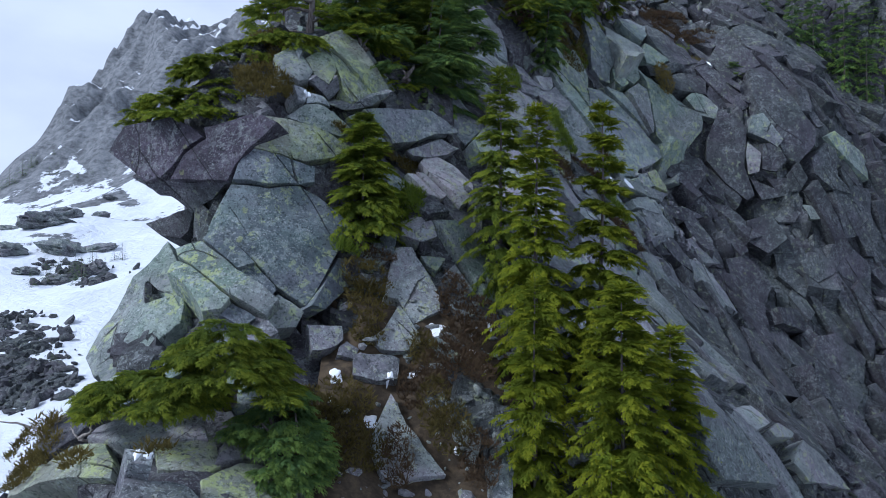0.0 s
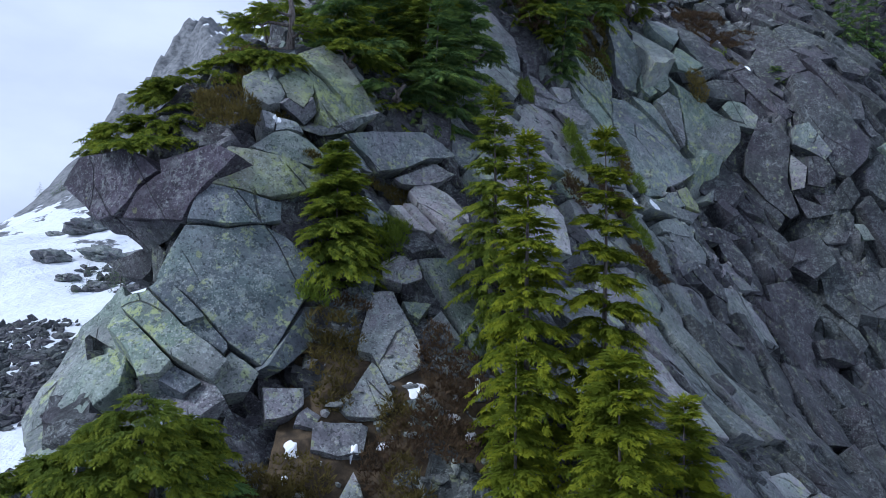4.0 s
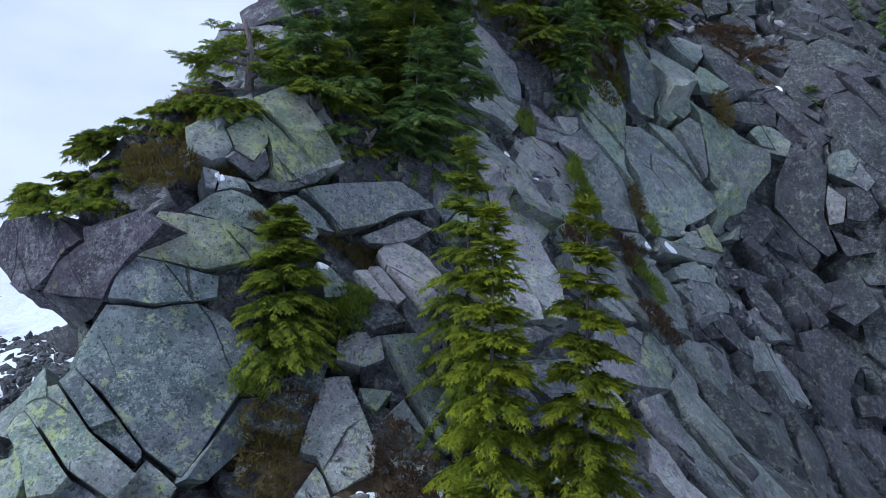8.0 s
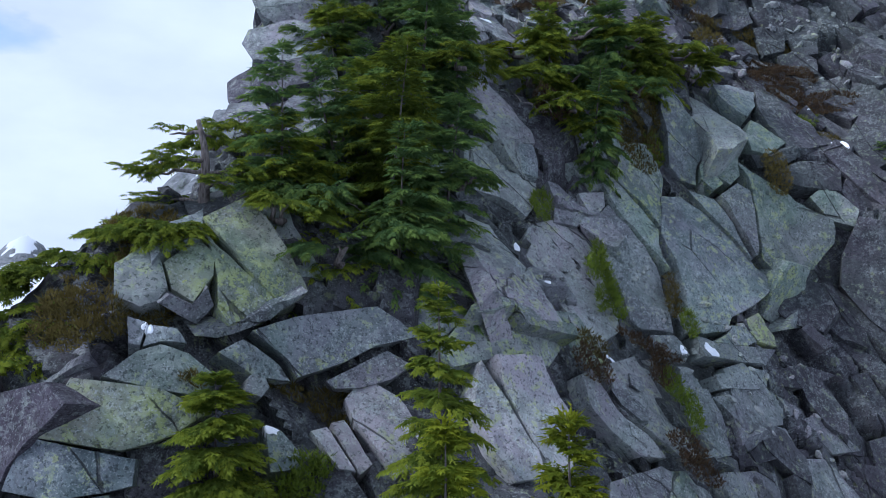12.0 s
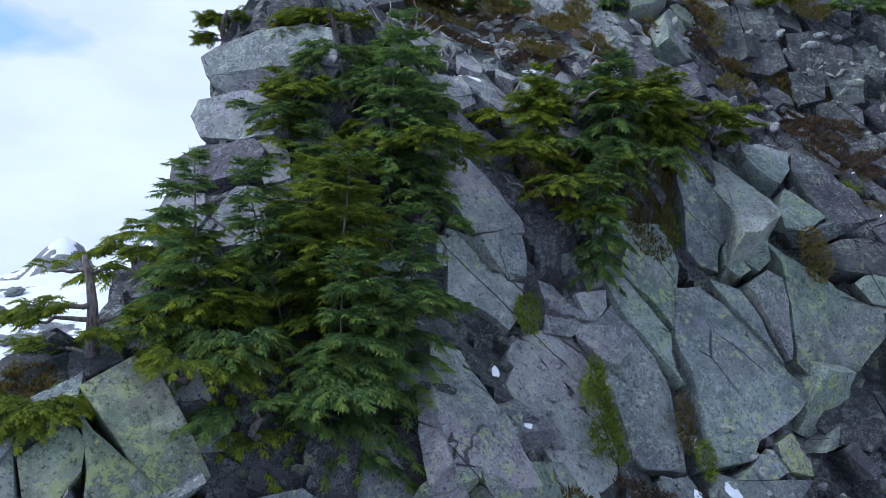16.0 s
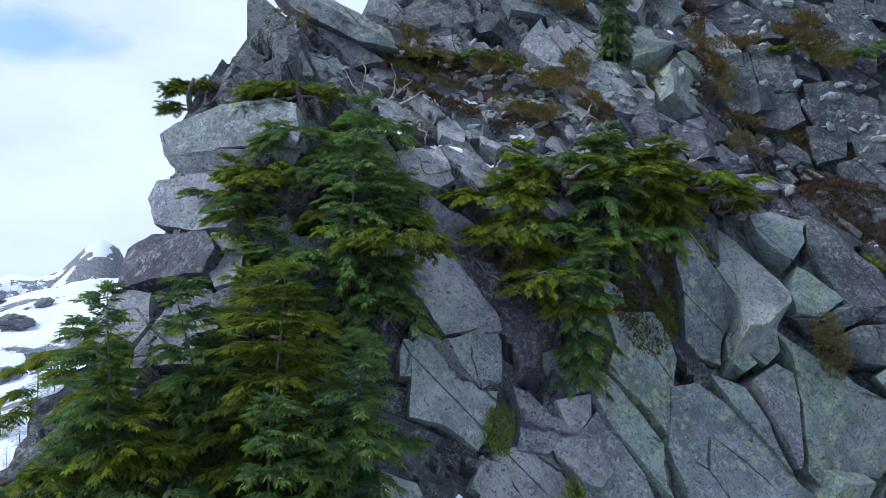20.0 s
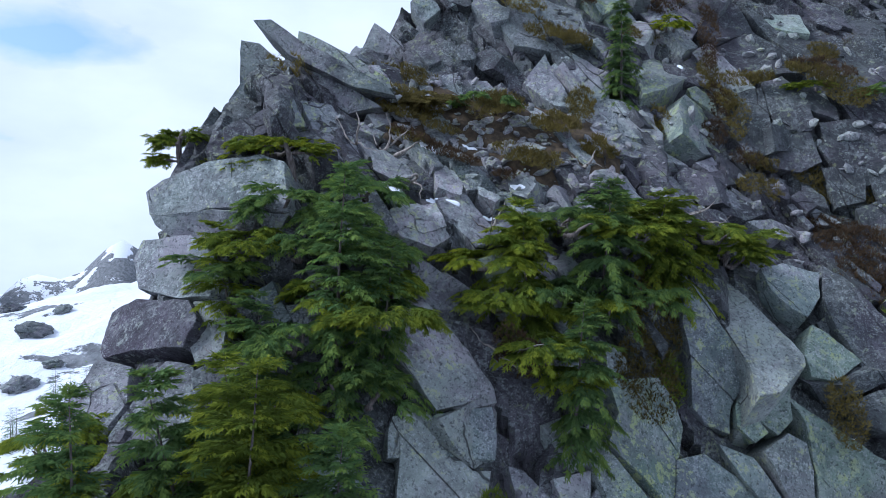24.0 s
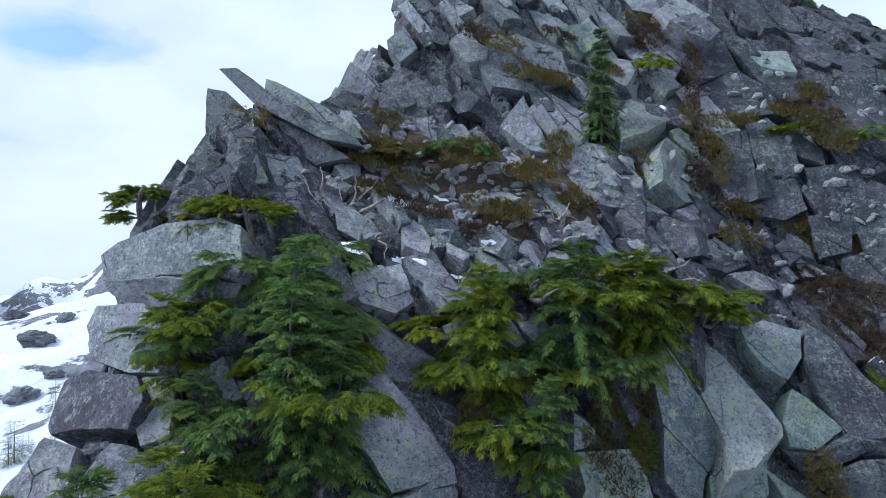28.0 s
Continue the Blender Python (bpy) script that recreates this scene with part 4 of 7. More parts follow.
rock(-3.38, 16.00, 11.93, -98, 50, 0.85, 'g', [(-0.57, -0.18), (-0.73, 0.73), (0.05, 0.67), (0.53, 0.07), (0.60, -0.51), (0.12, -0.77)], None, True)
rock(0.68, 18.31, 12.50, -52, 30, 1.17, 'l', [(-1.01, 0.81), (-0.48, 1.01), (-0.14, 0.90), (0.15, 0.43), (0.61, -0.06), (0.90, -0.69), (0.90, -0.90), (0.44, -0.98), (-0.04, -0.87), (-0.60, -0.05), (-0.72, 0.39)])
rock(0.65, 17.52, 11.44, -50, 29, 0.45, 'l', [(-0.23, 0.27), (0.34, 0.28), (0.24, 0.07), (0.36, -0.40), (-0.39, -0.30), (-0.32, 0.07)])
rock(1.32, 18.00, 11.36, -51, 29, 0.54, 'b', [(-0.42, 0.33), (0.49, 0.37), (0.47, -0.11), (0.41, -0.41), (-0.40, -0.31), (-0.54, 0.12)])
rock(0.32, 17.73, 12.13, -51, 31, 0.45, 'l', [(-0.14, 0.46), (0.18, -0.14), (0.10, -0.21), (-0.13, -0.11)])
rock(0.72, 18.86, 13.08, -53, -10, 0.86, 'g', [(-0.66, 0.99), (0.39, 0.26), (0.53, -0.49), (0.37, -0.74), (-0.13, -0.26), (-0.51, 0.24)], None, True)
rock(0.10, 19.34, 14.43, -49, 38, 0.62, 'l', [(-0.42, 0.37), (0.11, 0.53), (0.47, 0.10), (0.53, -0.26), (0.18, -0.46), (-0.35, -0.25), (-0.53, -0.02)])
rock(-2.41, 20.60, 17.84, -76, 7, 1.29, 'g', [(-1.40, 0.80), (-1.04, 0.82), (-0.45, 0.38), (1.35, -0.62), (1.49, -0.79), (0.69, -0.65), (-0.64, 0.06)], None, True)
rock(-2.12, 21.00, 17.85, -77, 7, 0.96, 'v', [(-0.95, 0.67), (-0.71, 0.58), (0.23, 0.08), (0.92, -0.40), (1.02, -0.61), (0.70, -0.60), (-0.23, -0.12), (-0.98, 0.41)], None, True)
rock(-2.44, 20.80, 17.33, -76, 9, 0.98, 'g', [(-0.78, 0.57), (0.62, -0.12), (1.19, -0.48), (0.52, -0.62), (-0.50, 0.09), (-1.04, 0.55)], None, True)
rock(-3.62, 20.50, 17.26, -71, 10, 1.19, 'g', [(-0.54, 1.11), (-0.14, 1.01), (0.33, 0.57), (0.68, 0.12), (1.15, -0.53), (0.48, -0.53), (-0.07, -0.65), (-0.66, -1.00), (-0.72, -0.21), (-0.50, 0.11)], None, True)
rock(-2.16, 21.10, 16.68, -77, 11, 0.95, 'l', [(-0.94, 0.77), (0.10, 0.04), (1.04, -0.40), (0.25, -0.51), (-0.44, 0.10)], None, True)
rock(-2.29, 24.00, 18.73, -82, 6, 0.92, 'g', [(-0.93, -0.10), (-0.47, 0.95), (0.68, 0.04), (0.87, -0.32), (0.13, -0.22), (-0.29, -0.34)], None, True)
rock(-1.20, 24.40, 18.93, -85, 5, 0.89, 'g', [(-0.79, 0.43), (-0.50, 0.73), (0.62, -0.09), (0.90, -0.57), (0.07, -0.48), (-0.30, -0.03)], None, True)
rock(-0.50, 24.80, 19.26, -88, 4, 1.29, 'g', [(-1.04, 0.38), (-0.35, 1.26), (0.66, 0.59), (0.95, -0.25), (0.71, -1.07), (-0.14, -0.76), (-0.18, -0.19), (-0.62, 0.06)], None, True)
rock(-1.26, 25.20, 20.93, -86, 0, 0.49, 'g', [(-0.30, 0.05), (-0.52, 0.36), (0.15, 0.15), (0.45, -0.24), (0.22, -0.32)], None, True)
rock(-0.97, 24.60, 20.20, -87, 2, 0.45, 'd', [(-0.38, 0.16), (0.13, 0.16), (0.34, -0.07), (-0.09, -0.24)], None, True)
rock(-0.02, 24.60, 18.57, -89, 6, 0.81, 'l', [(-0.74, 0.45), (0.33, 0.64), (0.86, -0.49), (0.11, -0.44), (-0.57, -0.16)], None, True)
rock(-0.09, 22.49, 16.77, -64, 45, 0.76, 'l', [(-0.38, 0.69), (0.47, 0.95), (0.35, -0.41), (0.01, -0.80), (-0.45, -0.43)])
rock(1.09, 22.55, 16.32, -66, 61, 0.98, 'l', [(-0.75, 0.08), (-0.09, 0.91), (0.63, 0.77), (0.71, -0.33), (0.02, -0.92), (-0.53, -0.51)], None, True)
rock(1.24, 23.22, 16.93, -69, 56, 0.58, 'l', [(-0.50, 0.28), (0.15, 0.53), (0.48, 0.00), (0.32, -0.40), (-0.46, -0.41)], None, True)
rock(0.24, 20.64, 15.33, -48, 48, 0.45, 'l', [(-0.20, 0.41), (0.18, 0.51), (0.25, -0.16), (0.08, -0.49), (-0.32, -0.26)])
rock(0.84, 21.66, 15.74, -59, 50, 0.45, 'g', [(-0.11, 0.24), (0.16, 0.15), (0.09, -0.24), (-0.14, -0.15)])
rock(0.67, 20.90, 15.29, -54, 49, 0.45, 'g', [(-0.13, 0.16), (0.24, 0.26), (0.06, -0.18), (-0.17, -0.24)])
rock(2.33, 24.47, 17.97, -65, 34, 0.95, 'g', [(-0.83, 0.32), (-0.27, 0.91), (0.62, 0.19), (0.45, -0.62), (0.03, -0.81)])
rock(3.82, 25.41, 18.25, -66, 49, 1.29, 'v', [(-0.19, 1.97), (0.58, 0.47), (0.83, -0.21), (-0.02, -0.90), (-0.63, -1.18), (-0.58, -0.15)], None, True)
rock(4.95, 24.89, 16.71, -33, 26, 1.16, 'v', [(-0.18, 0.95), (0.99, 0.19), (1.13, -0.07), (0.50, -0.65), (-0.60, -0.73), (-1.09, -0.22), (-0.74, 0.54)], None, True)
rock(4.85, 25.38, 17.56, -72, 30, 0.45, 'v', [(-0.27, 0.26), (-0.07, 0.34), (0.29, -0.05), (0.28, -0.55), (-0.22, 0.00)])
rock(3.12, 23.66, 16.56, -61, 40, 1.04, 'g', [(-0.79, 0.65), (-0.12, 1.16), (0.65, -0.19), (0.67, -0.88), (-0.41, -0.74)])
rock(3.07, 25.86, 19.60, -67, 26, 0.70, 'v', [(-0.53, 0.51), (0.13, 0.62), (0.61, -0.36), (0.15, -0.55), (-0.35, -0.21)])
rock(4.48, 26.51, 19.92, -73, 26, 0.81, 'g', [(-0.48, 0.56), (0.39, 0.74), (0.53, -0.19), (-0.02, -1.07), (-0.42, -0.04)])
# upper right: the shade there is put into the dark tone
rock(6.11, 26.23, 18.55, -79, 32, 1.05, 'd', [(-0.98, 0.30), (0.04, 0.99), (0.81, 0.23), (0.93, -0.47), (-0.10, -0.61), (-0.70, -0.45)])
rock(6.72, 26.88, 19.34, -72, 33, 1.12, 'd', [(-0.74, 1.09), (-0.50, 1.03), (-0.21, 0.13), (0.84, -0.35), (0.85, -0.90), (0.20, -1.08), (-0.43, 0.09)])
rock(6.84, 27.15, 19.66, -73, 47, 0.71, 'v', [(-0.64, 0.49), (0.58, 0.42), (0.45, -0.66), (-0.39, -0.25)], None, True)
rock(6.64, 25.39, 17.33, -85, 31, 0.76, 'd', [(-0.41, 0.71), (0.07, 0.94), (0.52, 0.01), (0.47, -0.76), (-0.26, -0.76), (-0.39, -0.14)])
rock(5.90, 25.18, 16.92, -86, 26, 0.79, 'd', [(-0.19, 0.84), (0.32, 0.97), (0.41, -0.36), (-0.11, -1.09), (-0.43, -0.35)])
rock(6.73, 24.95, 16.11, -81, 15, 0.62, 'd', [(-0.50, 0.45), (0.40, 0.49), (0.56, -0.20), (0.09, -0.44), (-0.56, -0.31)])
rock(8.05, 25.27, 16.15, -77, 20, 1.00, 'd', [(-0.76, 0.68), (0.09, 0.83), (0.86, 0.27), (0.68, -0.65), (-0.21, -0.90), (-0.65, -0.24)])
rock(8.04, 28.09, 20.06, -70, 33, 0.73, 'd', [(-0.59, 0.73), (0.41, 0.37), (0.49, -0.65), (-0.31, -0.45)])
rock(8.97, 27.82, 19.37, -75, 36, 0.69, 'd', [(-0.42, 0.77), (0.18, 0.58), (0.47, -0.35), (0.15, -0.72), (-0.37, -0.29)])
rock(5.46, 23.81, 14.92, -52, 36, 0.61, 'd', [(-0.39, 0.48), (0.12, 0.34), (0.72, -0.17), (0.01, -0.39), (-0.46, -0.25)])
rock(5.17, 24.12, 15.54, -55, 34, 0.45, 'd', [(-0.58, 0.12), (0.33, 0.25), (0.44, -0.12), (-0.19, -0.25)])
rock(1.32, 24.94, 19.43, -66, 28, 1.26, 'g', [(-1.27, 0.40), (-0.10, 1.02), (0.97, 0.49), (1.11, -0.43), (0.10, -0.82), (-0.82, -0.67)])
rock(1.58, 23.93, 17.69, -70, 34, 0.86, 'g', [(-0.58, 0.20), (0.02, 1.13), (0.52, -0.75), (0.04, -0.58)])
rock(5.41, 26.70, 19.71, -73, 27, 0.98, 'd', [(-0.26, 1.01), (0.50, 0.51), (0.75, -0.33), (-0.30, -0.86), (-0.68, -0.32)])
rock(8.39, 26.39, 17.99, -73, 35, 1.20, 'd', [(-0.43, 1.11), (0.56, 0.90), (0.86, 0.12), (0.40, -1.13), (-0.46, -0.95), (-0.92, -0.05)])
rock(-4.51, 10.18, 5.12, -118, 41, 1.24, 'v', [(-0.49, 1.36), (0.04, 0.91), (0.84, 0.11), (0.96, -0.19), (0.68, -0.74), (-0.12, -1.17), (-0.59, -0.86), (-0.60, -0.03), (-0.72, 0.61)])
rock(8.21, 21.53, 10.53, -86, 16, 0.63, 'v', [(-0.56, 0.24), (-0.16, 0.58), (0.48, -0.05), (0.37, -0.47), (-0.14, -0.29)])
# right-hand gully: its dark-toned blocks have the shade in their colour
rock(10.59, 21.13, 10.29, -79, 21, 1.40, 'd', [(-0.76, 1.59), (-0.25, 1.68), (0.19, 0.78), (0.54, -0.01), (1.02, -0.68), (0.78, -1.17), (0.25, -1.66), (-0.17, -1.29), (-0.75, 0.03), (-0.85, 0.73)])
rock(8.94, 21.13, 8.92, -103, 8, 1.21, 'd', [(-0.71, 0.54), (-0.36, 1.42), (0.12, 1.30), (0.47, 0.84), (0.36, -0.38), (0.68, -1.25), (0.44, -1.42), (-0.22, -0.89), (-0.77, -0.17)])
rock(10.11, 20.88, 8.80, -94, -3, 0.48, 'd', [(-0.31, 0.44), (0.15, 0.45), (0.40, -0.10), (0.08, -0.44), (-0.32, -0.35)])
rock(9.53, 20.98, 8.76, -99, -1, 0.45, 'l', [(-0.14, 0.55), (0.26, 0.20), (0.20, -0.39), (-0.12, -0.47), (-0.20, 0.12)])
rock(9.89, 20.94, 9.69, -98, 9, 0.62, 'b', [(-0.39, 0.45), (-0.03, 0.53), (0.53, -0.34), (0.36, -0.56), (-0.46, -0.08)])
rock(12.08, 21.21, 8.47, -68, 10, 0.95, 'd', [(-0.68, 0.38), (0.02, 0.90), (0.39, 0.65), (0.19, -0.43), (0.83, -0.77), (-0.09, -0.62), (-0.67, -0.11)])
rock(13.02, 21.89, 9.13, -68, 14, 1.10, 'v', [(-1.02, 0.43), (-0.51, 0.66), (1.16, -0.03), (0.86, -0.89), (-0.48, -0.17)])
rock(10.69, 22.70, 12.92, -82, 32, 1.16, 'd', [(-0.79, 0.84), (-0.29, 1.15), (1.07, -0.36), (0.90, -0.55), (-0.18, -0.86), (-0.70, -0.23)])
rock(9.51, 22.36, 12.33, -102, 37, 1.20, 'd', [(-0.83, -0.22), (-0.15, 1.33), (0.43, 0.46), (0.81, -0.46), (-0.26, -1.10)])
rock(11.44, 21.59, 10.76, -69, 21, 0.46, 'd', [(-0.24, 0.53), (0.32, 0.37), (0.21, -0.45), (-0.29, -0.45)])
rock(13.31, 22.69, 10.29, -69, 17, 0.86, 'd', [(-0.81, 0.45), (-0.30, 0.49), (1.23, -0.53), (-0.12, -0.41)])
rock(10.46, 20.94, 7.96, -95, -1, 0.45, 'd', [(-0.48, 0.20), (0.16, 0.23), (0.48, -0.19), (-0.16, -0.24)])
rock(10.06, 21.01, 7.79, -95, -4, 0.53, 'd', [(-0.57, 0.39), (0.22, 0.04), (0.58, -0.13), (-0.23, -0.29)])
rock(11.49, 20.86, 7.12, -82, 8, 0.45, 'v', [(-0.50, 0.27), (0.31, 0.14), (0.46, -0.20), (-0.27, -0.21)])
rock(10.50, 20.89, 7.01, -99, 10, 0.45, 'd', [(-0.38, -0.00), (-0.04, 0.34), (0.41, 0.08), (0.24, -0.21), (-0.23, -0.21)])
rock(12.54, 20.92, 5.38, -70, 8, 1.10, 'd', [(-0.67, 0.79), (0.21, 0.62), (0.94, 0.10), (0.76, -0.92), (-0.24, -0.72), (-1.00, 0.12)])
rock(10.54, 20.52, 5.58, -88, 14, 0.99, 'd', [(-0.68, 0.95), (0.31, 0.78), (0.67, -0.24), (0.22, -1.08), (-0.52, -0.41)])
rock(5.70, 18.19, 6.82, -54, 22, 0.84, 'g', [(-0.56, 0.60), (0.06, 0.71), (0.74, -0.22), (0.58, -0.54), (-0.83, -0.55)])
rock(4.28, 10.07, 3.25, -52, 26, 1.17, 'g', [(-0.50, 0.86), (-0.14, 0.87), (0.57, 0.01), (1.11, -0.71), (1.24, -0.94), (-0.71, -0.52), (-0.88, -0.04), (-0.70, 0.46)])
rock(5.47, 12.09, 3.03, -58, 44, 0.45, 'l', [(-0.36, 0.24), (0.29, 0.25), (0.50, -0.15), (-0.11, -0.27), (-0.33, -0.07)])
rock(6.16, 12.35, 2.70, -57, 38, 0.45, 'l', [(-0.47, 0.07), (0.07, 0.19), (0.53, -0.04), (0.25, -0.13), (-0.37, -0.08)])
rock(6.84, 12.58, 2.10, -58, 31, 0.88, 'l', [(0.11, 0.41), (0.67, 0.22), (1.13, -0.66), (-0.71, -0.31), (-0.86, 0.05), (-0.34, 0.30)])
rock(11.38, 19.71, 2.42, -63, 28, 1.40, 'd', [(-0.15, 1.12), (0.64, 1.15), (1.61, 0.30), (0.75, -0.79), (-0.92, -1.68), (-1.10, -0.60), (-0.83, 0.50)])
rock(10.42, 20.00, 3.94, -50, 19, 0.84, 'd', [(-0.95, 0.44), (0.34, 0.28), (1.40, -0.31), (0.19, -0.38), (-0.97, -0.04)], None, True)
rock(-3.39, 7.76, 3.99, -103, 69, 0.58, 'l', [(-0.70, -0.14), (-0.68, 0.01), (-0.18, 0.33), (0.25, 0.24), (0.66, 0.16), (0.77, -0.00), (0.17, -0.32), (-0.30, -0.27)])
rock(-4.27, 7.59, 3.62, -116, 51, 0.73, 'y', [(-1.00, -0.19), (-0.57, -0.04), (0.04, 0.27), (0.44, 0.33), (0.79, 0.13), (0.99, -0.09), (-0.69, -0.41)])
rock(-2.75, 7.43, 3.79, -58, 66, 0.45, 'y', [(-0.34, 0.16), (-0.20, 0.26), (0.27, 0.28), (0.30, 0.10), (0.28, -0.25), (0.04, -0.37), (-0.36, -0.18)])
rock(-0.56, 8.86, 3.46, -58, 52, 0.67, 'l', [(-0.24, 0.32), (0.22, 0.85), (0.25, 0.51), (0.35, -0.14), (0.43, -0.58), (-0.17, -0.52), (-0.44, -0.46), (-0.41, 0.01)])
rock(0.39, 9.32, 3.51, -70, 50, 0.45, 'l', [(-0.01, 0.46), (0.08, 0.22), (0.13, -0.14), (-0.10, -0.52), (-0.11, -0.02)])
rock(3.67, 16.15, 6.98, -38, 31, 0.93, 'l', [(-0.59, 0.90), (0.27, 0.94), (0.39, 0.43), (0.46, -0.42), (0.55, -0.92), (0.03, -0.80), (-0.39, -0.29), (-0.73, 0.15)])
rock(3.07, 15.39, 7.02, -36, 28, 0.83, 'l', [(-0.40, 0.75), (-0.08, 0.80), (0.09, 0.10), (0.54, -0.38), (0.66, -0.81), (0.03, -0.63), (-0.31, -0.11), (-0.53, 0.29)])
rock(4.59, 17.01, 6.78, -42, 29, 0.73, 'g', [(-0.07, 0.81), (0.23, 0.72), (0.46, 0.09), (0.28, -0.79), (-0.44, -0.71), (-0.46, -0.12)])
rock(5.56, 18.29, 7.18, -44, 25, 0.54, 'g', [(-0.82, 0.15), (0.26, 0.18), (0.90, 0.07), (0.53, -0.29), (-0.87, -0.12)])
rock(5.68, 18.06, 6.66, -43, 25, 0.82, 'g', [(-1.05, 0.38), (0.01, 0.31), (0.75, 0.28), (1.45, -0.29), (0.38, -0.28), (-0.68, -0.38), (-0.86, -0.02)])
rock(6.82, 19.48, 7.02, -47, 22, 0.57, 'd', [(-0.68, 0.22), (0.30, 0.22), (1.18, -0.10), (-0.01, -0.24), (-0.79, -0.10)])
rock(5.65, 17.65, 6.11, -45, -11, 0.50, 'g', [(-0.56, 0.18), (0.13, 0.28), (0.68, -0.27), (-0.24, -0.19)], None, True)
rock(6.25, 18.27, 6.04, -47, 27, 0.45, 'g', [(-0.20, 0.33), (0.15, 0.20), (0.28, -0.32), (-0.22, -0.20)])
rock(7.32, 19.29, 5.95, -50, 29, 0.63, 'g', [(-0.56, 0.37), (0.04, 0.43), (0.72, -0.43), (-0.20, -0.37)])
rock(3.96, 15.13, 5.75, -35, 38, 1.29, 'g', [(-1.13, 0.75), (0.11, 0.67), (0.89, 0.06), (1.08, -0.56), (0.88, -0.83), (-1.83, -0.09)])
rock(5.39, 16.67, 5.44, -44, 35, 0.93, 'g', [(-0.69, 0.57), (0.69, 0.44), (1.06, 0.32), (0.49, -0.39), (0.03, -0.73), (-0.79, -0.55), (-0.79, 0.33)])
rock(6.67, 18.01, 5.26, -44, 36, 0.67, 'd', [(-0.52, 0.35), (0.21, 0.40), (0.64, 0.04), (0.57, -0.38), (-0.91, -0.41)])
rock(7.35, 18.35, 4.99, -50, 37, 0.70, 'g', [(-0.39, 0.80), (0.05, 0.68), (0.45, -0.46), (0.46, -0.79), (-0.22, -0.56), (-0.35, 0.33)])
rock(8.35, 19.47, 4.97, -53, 36, 0.73, 'd', [(-0.58, 0.49), (0.20, 0.33), (0.67, -0.08), (0.03, -0.69), (-0.32, -0.06)])
rock(1.56, 13.74, 7.15, -50, 30, 0.68, 'l', [(-0.10, 1.02), (0.15, 0.39), (0.39, -0.31), (0.34, -0.68), (-0.11, -0.66), (-0.32, -0.21), (-0.36, 0.45)])
rock(1.97, 14.21, 7.33, -45, 26, 0.80, 'l', [(-0.45, 0.87), (0.32, 0.78), (0.54, -0.07), (0.15, -0.94), (-0.17, -0.84), (-0.39, 0.20)])
rock(5.20, 24.35, 15.76, -58, 33, 0.55, 'g', [(-0.57, 0.18), (0.08, 0.40), (0.56, -0.23), (-0.08, -0.35)])
rock(5.51, 23.94, 15.00, -53, 35, 0.51, 'g', [(-0.38, 0.26), (0.12, 0.38), (0.63, -0.14), (0.07, -0.29), (-0.44, -0.21)])
rock(6.19, 23.92, 14.45, -57, 39, 0.51, 'g', [(-0.64, 0.15), (0.06, 0.29), (0.68, -0.18), (-0.10, -0.26)])
rock(6.77, 25.24, 17.05, -83, 26, 0.57, 'd', [(-0.43, 0.35), (0.34, 0.56), (0.41, -0.29), (0.07, -0.51), (-0.40, -0.11)])
rock(6.63, 25.02, 16.43, -50, 14, 0.49, 'd', [(-0.38, 0.38), (0.38, 0.15), (0.49, -0.22), (-0.49, -0.31)], None, True)
rock(5.98, 25.07, 16.68, -86, 24, 0.64, 'd', [(-0.11, 0.88), (0.29, 0.77), (0.24, -0.47), (-0.14, -1.06), (-0.29, -0.13)])
rock(7.79, 25.21, 16.21, -76, 18, 0.56, 'd', [(-0.57, 0.06), (0.12, 0.42), (0.57, 0.13), (0.25, -0.27), (-0.36, -0.34)])
rock(8.56, 25.06, 15.48, -88, 27, 0.71, 'd', [(-0.18, 0.89), (0.47, 0.45), (0.29, -0.71), (-0.19, -0.69), (-0.40, 0.07)])
rock(7.74, 24.94, 15.39, -80, 20, 0.57, 'd', [(-0.45, 0.44), (0.44, 0.49), (0.30, -0.40), (-0.29, -0.53)])
rock(8.49, 25.72, 16.93, -75, 28, 0.52, 'd', [(-0.19, 0.58), (0.51, -0.17), (-0.07, -0.41), (-0.25, 0.01)])
rock(5.91, 26.18, 18.53, -79, 31, 0.77, 'd', [(-0.45, 0.34), (0.31, 0.83), (0.66, -0.28), (-0.07, -0.65), (-0.44, -0.23)])
rock(8.35, 24.59, 14.64, -94, 33, 0.62, 'd', [(-0.52, 0.27), (0.05, 0.56), (0.46, 0.09), (0.39, -0.52), (-0.38, -0.41)])
rock(7.23, 24.56, 14.70, -75, 31, 0.45, 'g', [(-0.28, 0.36), (0.13, 0.04), (0.32, -0.16), (-0.18, -0.23)])
rock(0.24, 20.59, 15.30, -51, 43, 0.45, 'l', [(-0.23, 0.19), (0.09, 0.50), (0.23, -0.24), (-0.10, -0.45)])
rock(0.57, 20.77, 15.25, -55, 44, 0.45, 'l', [(-0.13, 0.05), (0.09, 0.22), (0.13, -0.07), (-0.08, -0.21)])
rock(0.96, 20.77, 15.04, -56, 47, 0.45, 'l', [(-0.15, 0.29), (0.25, -0.06), (0.08, -0.24), (-0.18, 0.00)])
rock(0.10, 19.44, 14.54, -49, 40, 0.48, 'l', [(-0.41, 0.25), (0.40, 0.40), (0.46, -0.16), (-0.02, -0.33), (-0.43, -0.15)])
rock(0.79, 21.64, 15.76, -62, 44, 0.45, 'l', [(-0.19, 0.21), (0.16, 0.14), (0.15, -0.22), (-0.11, -0.14)])
